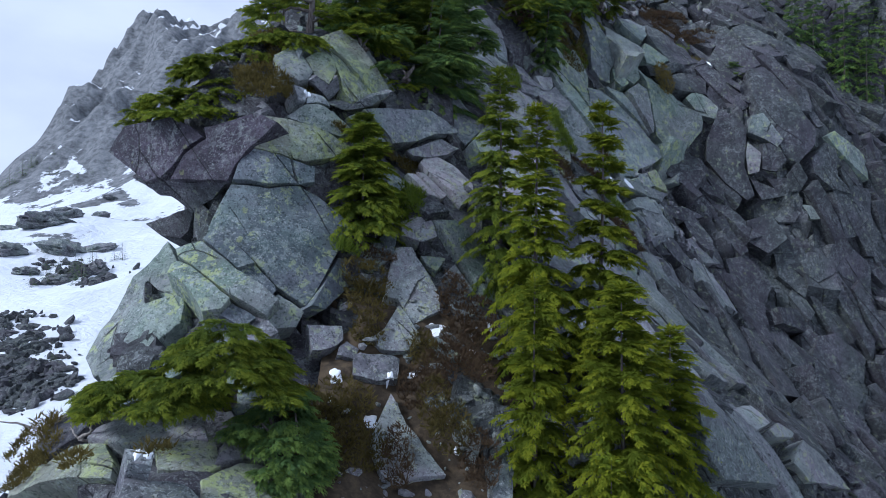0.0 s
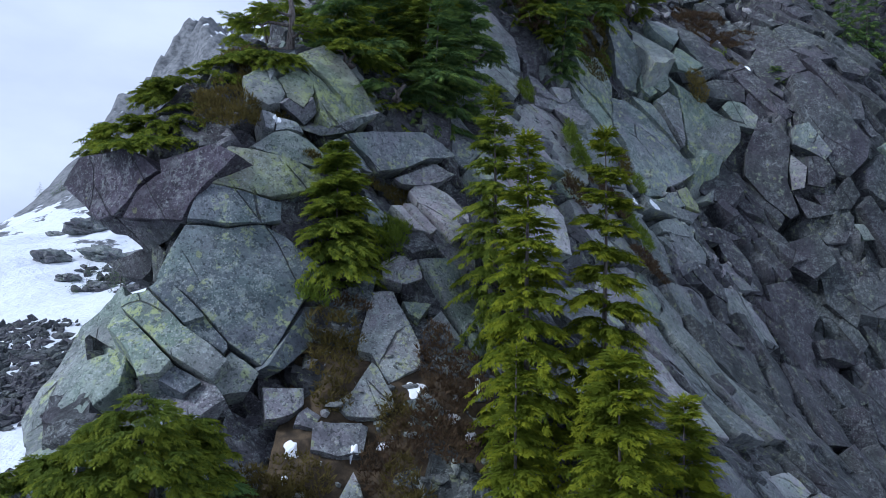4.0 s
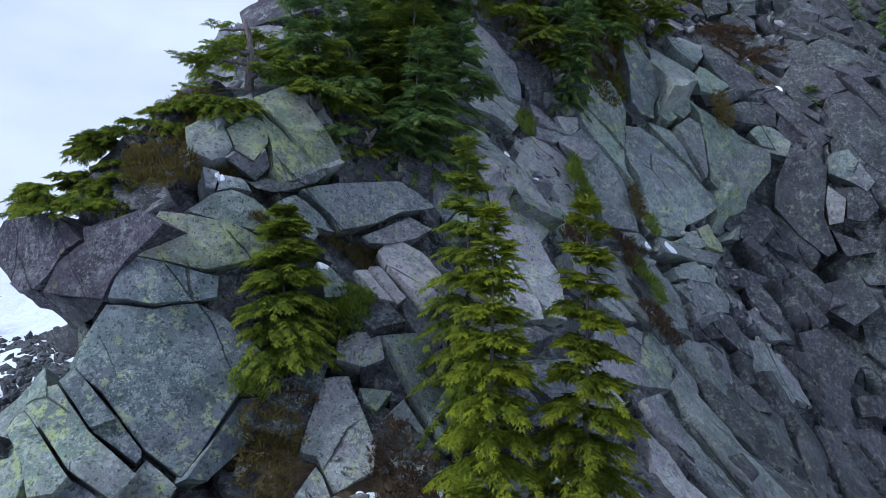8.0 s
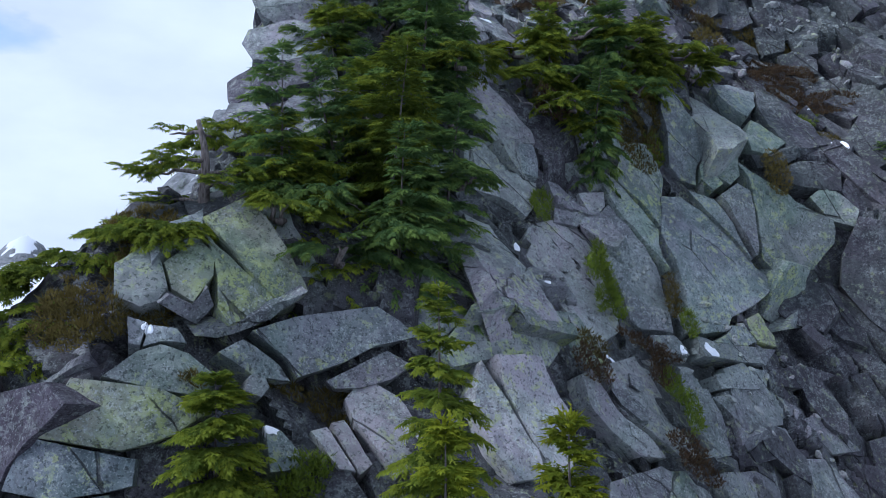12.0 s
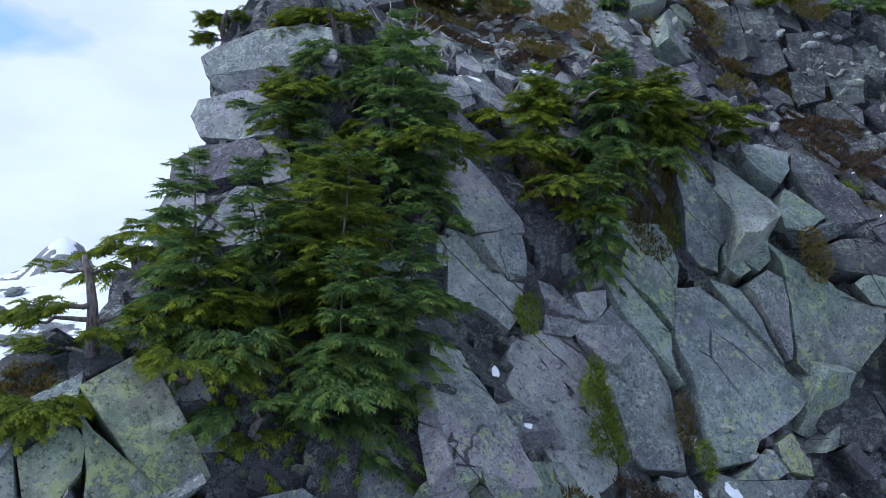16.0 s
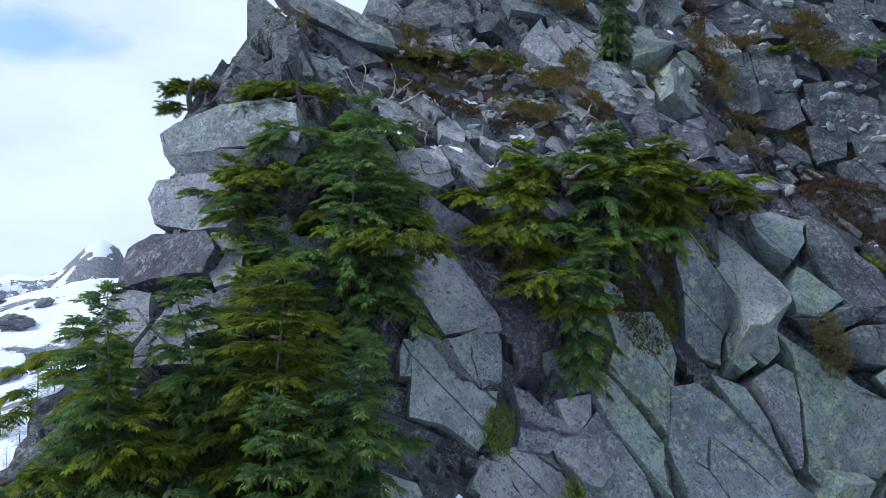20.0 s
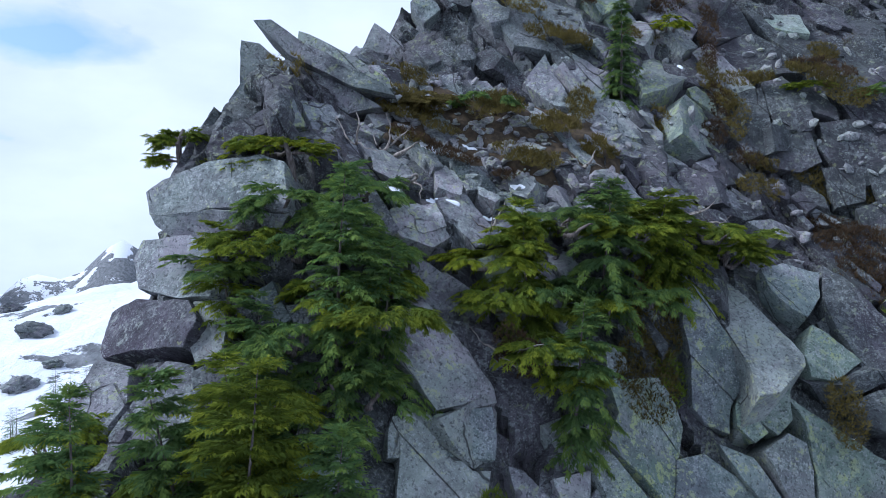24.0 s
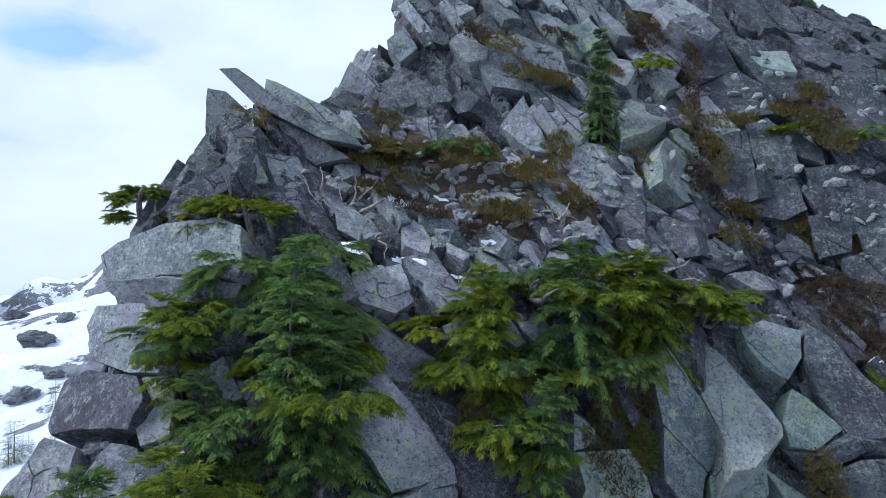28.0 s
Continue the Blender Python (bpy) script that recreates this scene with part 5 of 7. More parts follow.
rock(-1.30, 20.57, 16.30, -43, 38, 0.45, 'l', [(-0.14, 0.23), (0.29, 0.00), (0.11, -0.20), (-0.27, -0.03)])
rock(-1.36, 21.20, 16.66, -44, 37, 0.45, 'l', [(-0.32, 0.07), (0.34, 0.39), (0.19, -0.15), (-0.21, -0.31)])
rock(-0.95, 9.74, 4.30, -71, 48, 0.50, 'g', [(-0.31, 0.27), (0.41, 0.22), (0.29, -0.19), (-0.03, -0.21), (-0.36, -0.11)])
rock(0.66, 9.15, 3.51, -69, 50, 0.50, 'd', [(-0.09, 0.38), (0.12, 0.45), (0.17, -0.08), (-0.04, -0.46), (-0.15, -0.29)])
rock(0.76, 8.70, 3.19, -69, 48, 0.50, 'g', [(-0.02, 0.47), (0.19, 0.53), (0.16, -0.02), (-0.05, -0.50), (-0.29, -0.47)])
rock(1.54, 14.74, 8.36, -41, 38, 0.94, 'v', [(-0.65, 0.39), (0.18, 0.66), (0.27, 0.51), (0.85, -0.06), (1.10, -0.25), (0.55, -0.57), (0.05, -0.35), (-1.10, -0.32), (-1.24, -0.02)])
rock(8.37, 24.09, 13.84, -99, 44, 0.92, 'd', [(-0.85, 0.82), (0.26, 0.91), (0.66, -0.23), (0.33, -0.93), (-0.41, -0.58)])
rock(5.16, 26.30, 20.36, -64, 33, 1.60, 'g', [(-0.58, 0.26), (0.10, 0.49), (0.58, -0.14), (0.19, -0.49), (-0.28, -0.12)])
rock(2.64, 25.80, 20.25, -60, 23, 0.59, 'v', [(-0.59, 0.27), (0.18, 0.46), (0.55, -0.16), (-0.14, -0.56)])
rock(-0.48, 20.06, 15.48, -44, 42, 0.50, 'l', [(-0.21, 0.08), (0.12, 0.39), (0.20, -0.16), (-0.11, -0.31)])
rock(-0.63, 22.87, 17.54, -64, 50, 0.69, 'g', [(-0.57, 0.41), (0.47, 0.73), (0.48, -0.38), (-0.39, -0.76)])
rock(3.75, 10.00, 2.83, -49, 42, 1.25, 'l', [(0.06, -0.50), (-0.38, -0.41), (-0.08, 0.55), (-0.07, 0.56), (0.47, -0.19)])
rock(7.26, 14.21, 2.44, -53, 46, 1.23, 'd', [(0.46, 0.02), (0.38, -0.37), (0.26, -1.09), (-0.13, -0.40), (-0.61, 0.71), (-0.36, 1.12)])
rock(11.34, 18.64, 1.15, -58, 33, 1.34, 'p', [(-0.04, 0.62), (0.65, -0.12), (0.25, -0.47), (-0.86, -0.02)])
rock(9.60, 20.37, 6.46, -100, 16, 0.70, 'd', [(-0.51, 0.38), (0.29, 0.72), (0.67, -0.14), (0.03, -0.65), (-0.48, -0.31)])
rock(8.87, 19.85, 5.08, -65, 28, 0.93, 'd', [(-0.61, 0.68), (0.37, 0.85), (0.90, -0.25), (0.07, -0.91), (-0.72, -0.37)])
rock(13.00, 21.40, 7.21, -63, 13, 0.99, 'd', [(-0.92, 0.86), (0.94, 0.75), (0.72, -0.71), (-0.74, -0.90)])
rock(-2.05, 7.27, 3.49, -15, 49, 0.56, 'y', [(-0.34, 0.37), (0.19, 0.28), (0.65, -0.22), (0.17, -0.42), (-0.67, -0.01)])
rock(-2.92, 6.57, 4.00, -47, 58, 0.50, 'g', [(-0.09, 0.17), (0.15, 0.03), (0.07, -0.15), (-0.13, -0.05)])
rock(-2.27, 7.65, 3.71, -11, 49, 0.50, 'l', [(-0.03, 0.22), (0.22, 0.03), (0.22, -0.25), (-0.07, -0.08), (-0.34, 0.08)])
rock(-2.67, 6.46, 3.64, -45, 42, 0.50, 'g', [(-0.23, 0.34), (0.28, 0.12), (0.39, -0.16), (-0.00, -0.27), (-0.44, -0.03)])
rock(-1.44, 7.84, 3.16, -32, 64, 0.50, 'y', [(0.02, 0.35), (0.32, 0.15), (0.29, -0.27), (-0.29, -0.28), (-0.34, 0.05)])


# ---- conifers ----
def tube(path, radii, sides=7):
    """Vertices and faces of a tapered limb along a path of points."""
    vs, fs = [], []
    for k, (p, r) in enumerate(zip(path, radii)):
        d = (path[min(k + 1, len(path) - 1)] - path[max(k - 1, 0)]).normalized()
        a = d.orthogonal().normalized()
        b = d.cross(a)
        for i in range(sides):
            t = 2 * math.pi * i / sides
            vs.append((p + (a * math.cos(t) + b * math.sin(t)) * r)[:])
    for k in range(len(path) - 1):
        for i in range(sides):
            j = (i + 1) % sides
            fs.append((k * sides + i, k * sides + j, (k + 1) * sides + j, (k + 1) * sides + i))
    fs.append(tuple(range(sides))[::-1])
    fs.append(tuple((len(path) - 1) * sides + i for i in range(sides)))
    return vs, fs


def spray(rng, twigs=24, leaflets=8, droop=0.35):
    """One branch of unit length along +x as thin leaflet triangles, shape (n, 3, 3)."""
    tris = []
    for k in range(twigs):
        p = 0.1 + 0.9 * (k + rng.random()) / twigs
        side = 1 if k % 2 else -1
        start = np.array((p, 0, 0.12 * p - droop * p * p))
        length = (0.34 * (1 - p ** 2.4) * min(1.0, 0.45 + p * 2) + 0.1) * rng.uniform(0.75, 1.15)
        ang = radians(rng.uniform(35, 65)) * side
        if k >= twigs - 3:
            ang *= 0.3
        way = np.array((math.cos(ang), math.sin(ang), rng.uniform(-0.35, 0.05)))
        way /= np.linalg.norm(way)
        across = np.cross(way, (0, 0, 1.0))
        across /= np.linalg.norm(across)
        # the twig itself, thick with needles
        tipp = start + way * length + np.array((0, 0, -0.25 * length))
        half = start + way * length * 0.45 + np.array((0, 0, -0.05 * length))
        rise = np.array((0, 0, 1.0))
        for axis in (across, rise * 0.7 + across * 0.5):
            wv = axis * 0.017 * rng.uniform(0.8, 1.3)
            tris.append((start, half + wv, half - wv))
            tris.append((half - wv, half + wv, tipp))
        for i in range(leaflets):
            q = (i + 0.8) / leaflets
            at = start + way * length * q + np.array((0, 0, -0.25 * length * q * q))
            ll = (0.05 * (1 - 0.3 * q)) * rng.uniform(0.7, 1.3)
            sd = 1 if i % 2 else -1
            aim = way * 0.8 + across * sd * rng.uniform(0.3, 0.8) + np.array((0, 0, rng.uniform(-0.4, 0.3)))
            aim /= np.linalg.norm(aim)
            wide = np.cross(aim, (rng.uniform(-0.4, 0.4), rng.uniform(-0.4, 0.4), 1.0))
            wide *= 0.013 / np.linalg.norm(wide)
            tris.append((at - wide, at + wide, at + aim * ll))
    return np.array(tris)


def fan(rng, twigs, wide, fine):
    """A cushion of drooping needle twigs along +x; wide: their breadth; fine: side needles on each."""
    tris = []
    for k in range(twigs):
        p = 0.7 * k / twigs
        side = 1 if k % 2 else -1
        start = np.array((p, 0, -0.15 * p * p))
        ang = radians(rng.uniform(18, 74)) * side * (0.1 if k == twigs - 1 else 1)
        way = np.array((math.cos(ang), math.sin(ang), rng.uniform(-0.45, 0.08)))
        way /= np.linalg.norm(way)
        across = np.cross(way, (rng.uniform(-0.3, 0.3), rng.uniform(-0.3, 0.3), 1.0))
        across /= np.linalg.norm(across)
        length = (0.5 - 0.2 * p) * rng.uniform(0.75, 1.25)
        droop = np.array((0, 0, -0.2 * length))
        for axis, w in ((across, wide), (np.array((0, 0, 0.9)) + across * 0.4, 0.7 * wide)):
            wv = axis * w * rng.uniform(0.75, 1.25)
            tris.append((start + way * 0.2 * length - wv, start + way * 0.2 * length + wv, start + way * length + droop))
        for i in range(fine):
            q = 0.3 + 0.7 * (i + rng.random()) / fine
            at = start + way * length * q + droop * q * q
            aim = way * 0.7 + across * (1 if i % 2 else -1) * rng.uniform(0.5, 1.0) + np.array((0, 0, rng.uniform(-0.5, 0.2)))
            aim *= 0.2 * rng.uniform(0.7, 1.3) / np.linalg.norm(aim)
            wd = np.cross(aim, (rng.uniform(-0.5, 0.5), rng.uniform(-0.5, 0.5), 1.0))
            wd *= 0.55 * wide / np.linalg.norm(wd)
            tris.append((at - wd, at + wd, at + aim))
    return np.array(tris)


LEAFLETS = 6
spray_rng = random.Random(11)
SPRAYS_SMALL = [spray(spray_rng, 12, LEAFLETS, d) for d in (0.3, 0.45, 0.55)]
FANS = [fan(spray_rng, 8, 0.08, 1) for _ in range(12)]
BROAD = [fan(spray_rng, 9, 0.068, 0) for _ in range(12)]


def turned(tris, az, el, length, at, twist=0.0, thick=1.0):
    ce, se, ca, sa = math.cos(el), math.sin(el), math.cos(az), math.sin(az)
    ct, st = math.cos(twist), math.sin(twist)
    m = np.array(((ca * ce, -sa, -ca * se), (sa * ce, ca, -sa * se), (se, 0, ce))) @ np.array(((1, 0, 0), (0, ct, -st), (0, st, ct)))
    return (tris * np.array((length, length * thick, length * thick))) @ m.T + np.array(at)


def bough(parts, rng, at, az, el, reach, size=0.2, bare=0.12):
    """Flat sprays set along one drooping limb, shorter towards its end; the outer ones are young growth, toned brighter
    as if lit.
    """
    n = max(2, int(reach / (0.42 * size)))
    fans = parts[2]
    at = np.array(at)
    roll = rng.uniform(-0.22, 0.22)
    aim = np.array((math.cos(az) * math.cos(el), math.sin(az) * math.cos(el), math.sin(el)))
    for i in range(n):
        p = bare + (1 - bare) * (i + rng.random()) / n
        pos = at + (aim - np.array((0, 0, 0.3 * p * p))) * reach * p
        for side in (-1, 1):
            turn = side * radians(rng.uniform(38, 62) * (1.15 - 0.7 * p))
            length = min(size, 0.1 + 0.35 * reach) * (1.3 - 0.6 * p) * rng.uniform(0.75, 1.2)
            # outer sprays take the tip tone: fresh growth with top light painted in
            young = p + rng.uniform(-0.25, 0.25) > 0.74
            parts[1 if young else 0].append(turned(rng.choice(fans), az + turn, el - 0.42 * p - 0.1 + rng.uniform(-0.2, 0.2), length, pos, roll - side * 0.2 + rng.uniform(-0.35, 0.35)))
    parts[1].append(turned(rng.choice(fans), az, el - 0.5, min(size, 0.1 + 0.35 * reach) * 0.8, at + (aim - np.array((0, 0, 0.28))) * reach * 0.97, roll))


def foliage(name, parts, mat, parent):
    """Needles as one mesh; parts: the older sprays and the young ones, which take the lit tip colour."""
    old, young = parts[:2]
    t = np.concatenate(old + young)
    k = len(t)
    first = sum(len(q) for q in old)
    me = bpy.data.meshes.new(name)
    me.vertices.add(k * 3)
    me.vertices.foreach_set("co", t.reshape(-1))
    me.loops.add(k * 3)
    me.loops.foreach_set("vertex_index", np.arange(k * 3))
    me.polygons.add(k)
    me.polygons.foreach_set("loop_start", np.arange(k) * 3)
    me.polygons.foreach_set("loop_total", np.full(k, 3))
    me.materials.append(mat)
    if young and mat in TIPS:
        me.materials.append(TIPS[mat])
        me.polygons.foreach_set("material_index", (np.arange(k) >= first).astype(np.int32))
    me.update(calc_edges=True)
    ob = new(name, me)
    ob.parent = parent
    return ob


def conifer(x, y, z, height, seed, width=0.22, mat=None, dense=30, bare=0.06, lean=(0.0, 0.0), label="", name="hemlock_tree", sprays=None, lop=0.0, cat="tree", shape=0.85, needle=0.19, low=-18, fans=None):
    """A mountain hemlock: tapered trunk, drooping limbs in uneven whorls."""
    rng = random.Random(seed)
    root = new(name)
    root.location = (x, y, z)
    tagged(root, label or "green mountain hemlock with drooping needle branches", cat, "hemlocks on the cliff")
    path = []
    for k in range(12):
        f = k / 11
        path.append(Vector((lean[0] * f + 0.02 * height * math.sin(f * 5 + seed) * f * (1 - f), lean[1] * f + 0.015 * height * math.sin(f * 4 + seed * 2) * f * (1 - f), height * f - 0.25 * (1 - f))))
    r0 = 0.009 * height + 0.016
    vs, fs = tube(path, [r0 * (1 - 0.93 * k / 11) for k in range(12)], 8)
    mesh_object("trunk", vs, fs, [BARK], root)
    parts = ([], [], fans or FANS)
    az0 = rng.uniform(0, 6)
    total = int(dense * height * (1.0 if sprays else 0.75 if fans is BROAD else 0.9))
    tier = 0.24 / max(1.5, height) ** 0.85
    for k in range(total):
        f = bare + (1 - bare) * ((k + rng.random()) / total) ** 0.92
        f = min(0.985, max(0.0, f + 0.6 * (round(f / tier) * tier - f) + 0.25 * tier * math.sin(az0 * 3 + k * 2.4)))
        az = k * 2.399 + rng.uniform(-0.5, 0.5)
        reach = width * height * (0.10 + 0.9 * (1 - f) ** shape) * rng.uniform(0.62, 1.15)
        if lop:
            reach *= 1 + lop * math.cos(az - seed)
        if f > 0.96:
            reach = max(0.12, reach)
        el = radians(low + (40 - low) * f ** 1.6 + rng.uniform(-7, 7))
        i = f * 11
        a, b = path[min(10, int(i))], path[min(11, int(i) + 1)]
        at = a.lerp(b, i - int(i))
        if sprays:
            parts[0].append(turned(rng.choice(sprays), az, el, max(0.12, reach), at, rng.uniform(-0.4, 0.4)))
        else:
            bough(parts, rng, at, az, el, max(0.1, reach), needle)
    for k in range(5):
        parts[1].append(turned(rng.choice(sprays or FANS), k * 1.3, radians(75), 0.05 * height, path[-1] - Vector((0, 0, 0.03 * height)), 0, 1.0))
    foliage("crown", parts, mat or NEEDLE, root)
    return root


def shrub(x, y, z, rx, ry, rz, seed, count=90, mat=None, length=0.6, name="hemlock_shrub", label="", up=(0, 0, 1), sprays=None, stems=True, cat="shrub", fans=None):
    """Wind-pressed mat of branches over a few crooked stems."""
    rng = random.Random(seed)
    root = new(name)
    root.location = (x, y, z)
    tagged(root, label or "low wind-pressed hemlock shrub spreading over rock", cat, "shrubs on the cliff")
    parts = ([], [], fans or FANS)
    upv = Vector(up).normalized()
    # pads of fans that spread and droop over the dome
    for k in range(max(4, count // 6)):
        az = rng.uniform(0, 2 * math.pi)
        r = math.sqrt(rng.random())
        hgt = rng.uniform(0.25, 1.0) ** 0.6 * math.sqrt(max(0.02, 1 - r * r))
        px, py = rx * r * math.cos(az), ry * r * math.sin(az)
        pz = rz * hgt + (upv.z and -(upv.x * px + upv.y * py) / max(0.3, upv.z))
        el = radians(rng.uniform(-8, 22))
        way = az + rng.uniform(-0.6, 0.6)
        size = length * rng.uniform(0.7, 1.2)
        for q in range(6):
            turn = (q - 2.5) * 0.42
            bough(parts, rng, (px, py, pz + rng.uniform(-0.03, 0.03)), way + turn + rng.uniform(-0.15, 0.15), el + rng.uniform(-0.15, 0.12), size * (1 - 0.12 * abs(turn)) * rng.uniform(0.85, 1.1), 0.2 if fans is BROAD else 0.16, 0.3)
    if stems:
        for k in range(3):
            az = rng.uniform(0, 6.28)
            path = [Vector((0.6 * rx * f * math.cos(az) + 0.05 * math.sin(9 * f + k), 0.6 * ry * f * math.sin(az), -0.1 + rz * 0.7 * f + 0.04 * math.cos(8 * f) - (upv.x * rx * 0.6 * f * math.cos(az) + upv.y * ry * 0.6 * f * math.sin(az)) / max(0.3, upv.z))) for f in (0, 0.2, 0.4, 0.6, 0.8, 1.0)]
            tv, tf = tube(path, [0.05, 0.042, 0.035, 0.028, 0.02, 0.01], 6)
            mesh_object("stem", tv, tf, [BARK], root)
    foliage("foliage", parts, mat or NEEDLE, root)
    return root


def tufts(name, spots, mat, seed, label, blade=0.14, per=260, cat="heather"):
    """Heather, grass or moss in clumps that follow the rock; spots: x, slope, reach across, reach along, lift."""
    rng = random.Random(seed)
    tris = []
    for x, s, ra, rs, lift in spots:
        k = int(per * ra * rs * 6) + 30
        xs, ss = [], []
        for _ in range(k):
            a, r = rng.uniform(0, 6.283), math.sqrt(rng.random())
            xs.append(x + ra * r * math.cos(a))
            ss.append(s + rs * r * math.sin(a))
        hs = surface(np.array(xs), np.array(ss), True) + lift
        smooth = surface(np.array(xs), np.array(ss), False) + lift
        hs = np.maximum(hs, smooth - 0.05) + 0.12
        for a, b, h in zip(xs, ss, hs):
            p = np.array((a, (b - h) * ROOT2, (b + h) * ROOT2))
            d = np.array((rng.uniform(-1, 1), rng.uniform(-1.1, 0.4), rng.uniform(0.3, 1.3)))
            d *= blade * rng.uniform(0.5, 1.3) / np.linalg.norm(d)
            wd = np.array((rng.uniform(-1, 1), rng.uniform(-1, 1), rng.uniform(-0.4, 0.4)))
            wd *= blade * 0.2 / np.linalg.norm(wd)
            for _ in range(3):
                j = np.array((rng.uniform(-1, 1), rng.uniform(-1, 1), rng.uniform(-0.6, 0.8))) * blade * 0.7
                q = p + j * 0.6
                tris.append((q - wd, q + wd, q + d + j))
    ob = foliage(name, ([np.array(tris)], []), mat, None)
    tagged(ob, label, cat, kind="stuff")
    return ob


def heather(spots):
    tufts("heather", spots, HEATHER, len(spots) * 7 + int(spots[0][0] * 10), "olive-brown heather and dry grass in rock clefts", 0.06, 440)


def rust_heather(spots):
    tufts("heather", spots, RUST, len(spots) * 5 + int(spots[0][0] * 10), "rust-brown dead heather between rocks", 0.06, 420)


def moss(spots):
    tufts("moss", spots, MOSS, len(spots) * 3 + int(spots[0][0] * 10), "bright green moss growing in a rock joint", 0.07, 420, "moss")


def dead_wood(spots):
    for k, (x, y, z, rx, rz) in enumerate(spots):
        rng = random.Random(int(x * 100) + k)
        root = new("dead_branch")
        root.location = (x, y - 0.1, z)
        tagged(root, "bleached grey twisted dead branch lying on rock", "dead wood", "dead wood on the cliff")
        for j in range(3):
            a = rng.uniform(-0.6, 0.6) + (math.pi if j == 1 else 0)
            way = Vector((math.cos(a), rng.uniform(-0.5, 0.1), rng.uniform(0.0, 0.9)))
            p = Vector((0, 0, -0.05))
            path = []
            n = 9
            for i in range(n):
                path.append(p.copy())
                way = (way + Vector((rng.uniform(-1, 1), rng.uniform(-1, 1), rng.uniform(-1, 1))) * 0.5).normalized()
                p = p + way * max(rx, rz) * 1.7 / n
            r = rng.uniform(0.018, 0.04) * (1.2 if j == 0 else 0.7)
            tv, tf = tube(path, [r * (1 - 0.85 * i / (n - 1)) for i in range(n)], 6)
            mesh_object("limb", tv, tf, [DEAD], root)


def gnarled(x, y, z, h, seed, limbs, label):
    """A bent tree at the edge: dark trunk, crooked limbs and flat needle pads. limbs: round, reach, height share, pad."""
    rng = random.Random(seed)
    root = new("hemlock_tree")
    root.location = (x, y, z)
    tagged(root, label, "tree", "hemlocks on the cliff")
    trunk = [Vector((0.1 * math.sin(5 * f + seed) * f, 0.05 * math.cos(4 * f), -0.2 + (h + 0.2) * f)) for f in np.linspace(0, 1, 9)]
    tv, tf = tube(trunk, [0.085 * (1 - 0.75 * k / 8) + 0.01 for k in range(9)], 8)
    mesh_object("trunk", tv, tf, [BARK], root)
    parts = ([], [], BROAD)
    for a, reach, share, pad in limbs:
        a = radians(a)
        p = trunk[int(share * 8)].copy()
        path = [p.copy()]
        for i in range(7):
            p = p + Vector((math.cos(a), math.sin(a), 0.12 * math.sin(i * 1.7 + seed))) * reach / 7
            path.append(p + Vector((rng.uniform(-0.03, 0.03), rng.uniform(-0.03, 0.03), rng.uniform(-0.03, 0.03))))
        tv, tf = tube(path, [0.035 * (1 - 0.8 * i / 7) for i in range(8)], 6)
        mesh_object("limb", tv, tf, [BARK], root)
        for i in range(int(pad * 1.8)):
            q = path[rng.randint(3, 7)]
            bough(parts, rng, q + Vector((rng.uniform(-0.1, 0.1), rng.uniform(-0.1, 0.1), rng.uniform(-0.03, 0.1))), a + rng.uniform(-1.3, 1.3), radians(rng.uniform(-15, 35)), rng.uniform(0.14, 0.28), 0.13, 0.1)
    foliage("foliage", parts, NEEDLE, root)
    return root


# centre group in front of the cliff
conifer(1.41, 10.23, 3.4, 4.74, 21, 0.21, NEEDLE_LIT, 62, label="tall young hemlock with bright yellow-green tips")
conifer(2.41, 10.33, 3.0, 5.18, 22, 0.21, NEEDLE_LIT, 62, label="tall slender hemlock with bright green tips")
conifer(1.0, 11.96, 5.0, 4.15, 23, 0.24, NEEDLE, 60, label="darker green hemlock standing behind brighter ones")
conifer(2.25, 8.6, 1.6, 3.95, 24, 0.30, NEEDLE_LIT, 75, label="full bushy hemlock with bright yellow-green sprays", shape=0.6)
conifer(3.2, 9.6, 1.2, 3.7, 25, 0.27, NEEDLE_LIT, 70, label="bushy young hemlock beside taller trees", shape=0.65)
conifer(1.2, 8.9, 2.0, 3.6, 26, 0.22, NEEDLE_LIT, 65, label="young hemlock with bright green shoots")
conifer(1.95, 7.9, 1.6, 1.95, 27, 0.2, NEEDLE_LIT, 70, label="small hemlock sapling with pointed top")
conifer(-1.33, 11.4, 6.35, 1.85, 28, 0.44, NEEDLE, 190, low=-4, label="small dense hemlock growing from a ledge", shape=0.65)
# small trees on the high ledges
conifer(9.45, 22.2, 10.3, 1.75, 29, 0.4, NEEDLE_DARK, 110, fans=BROAD, label="small dark hemlock on a high ledge", shape=0.7)
conifer(3.12, 24.6, 17.35, 2.6, 30, 0.24, NEEDLE_DARK, 85, fans=BROAD, needle=0.16, shape=1.0, label="slim dark hemlock standing on the upper slope")
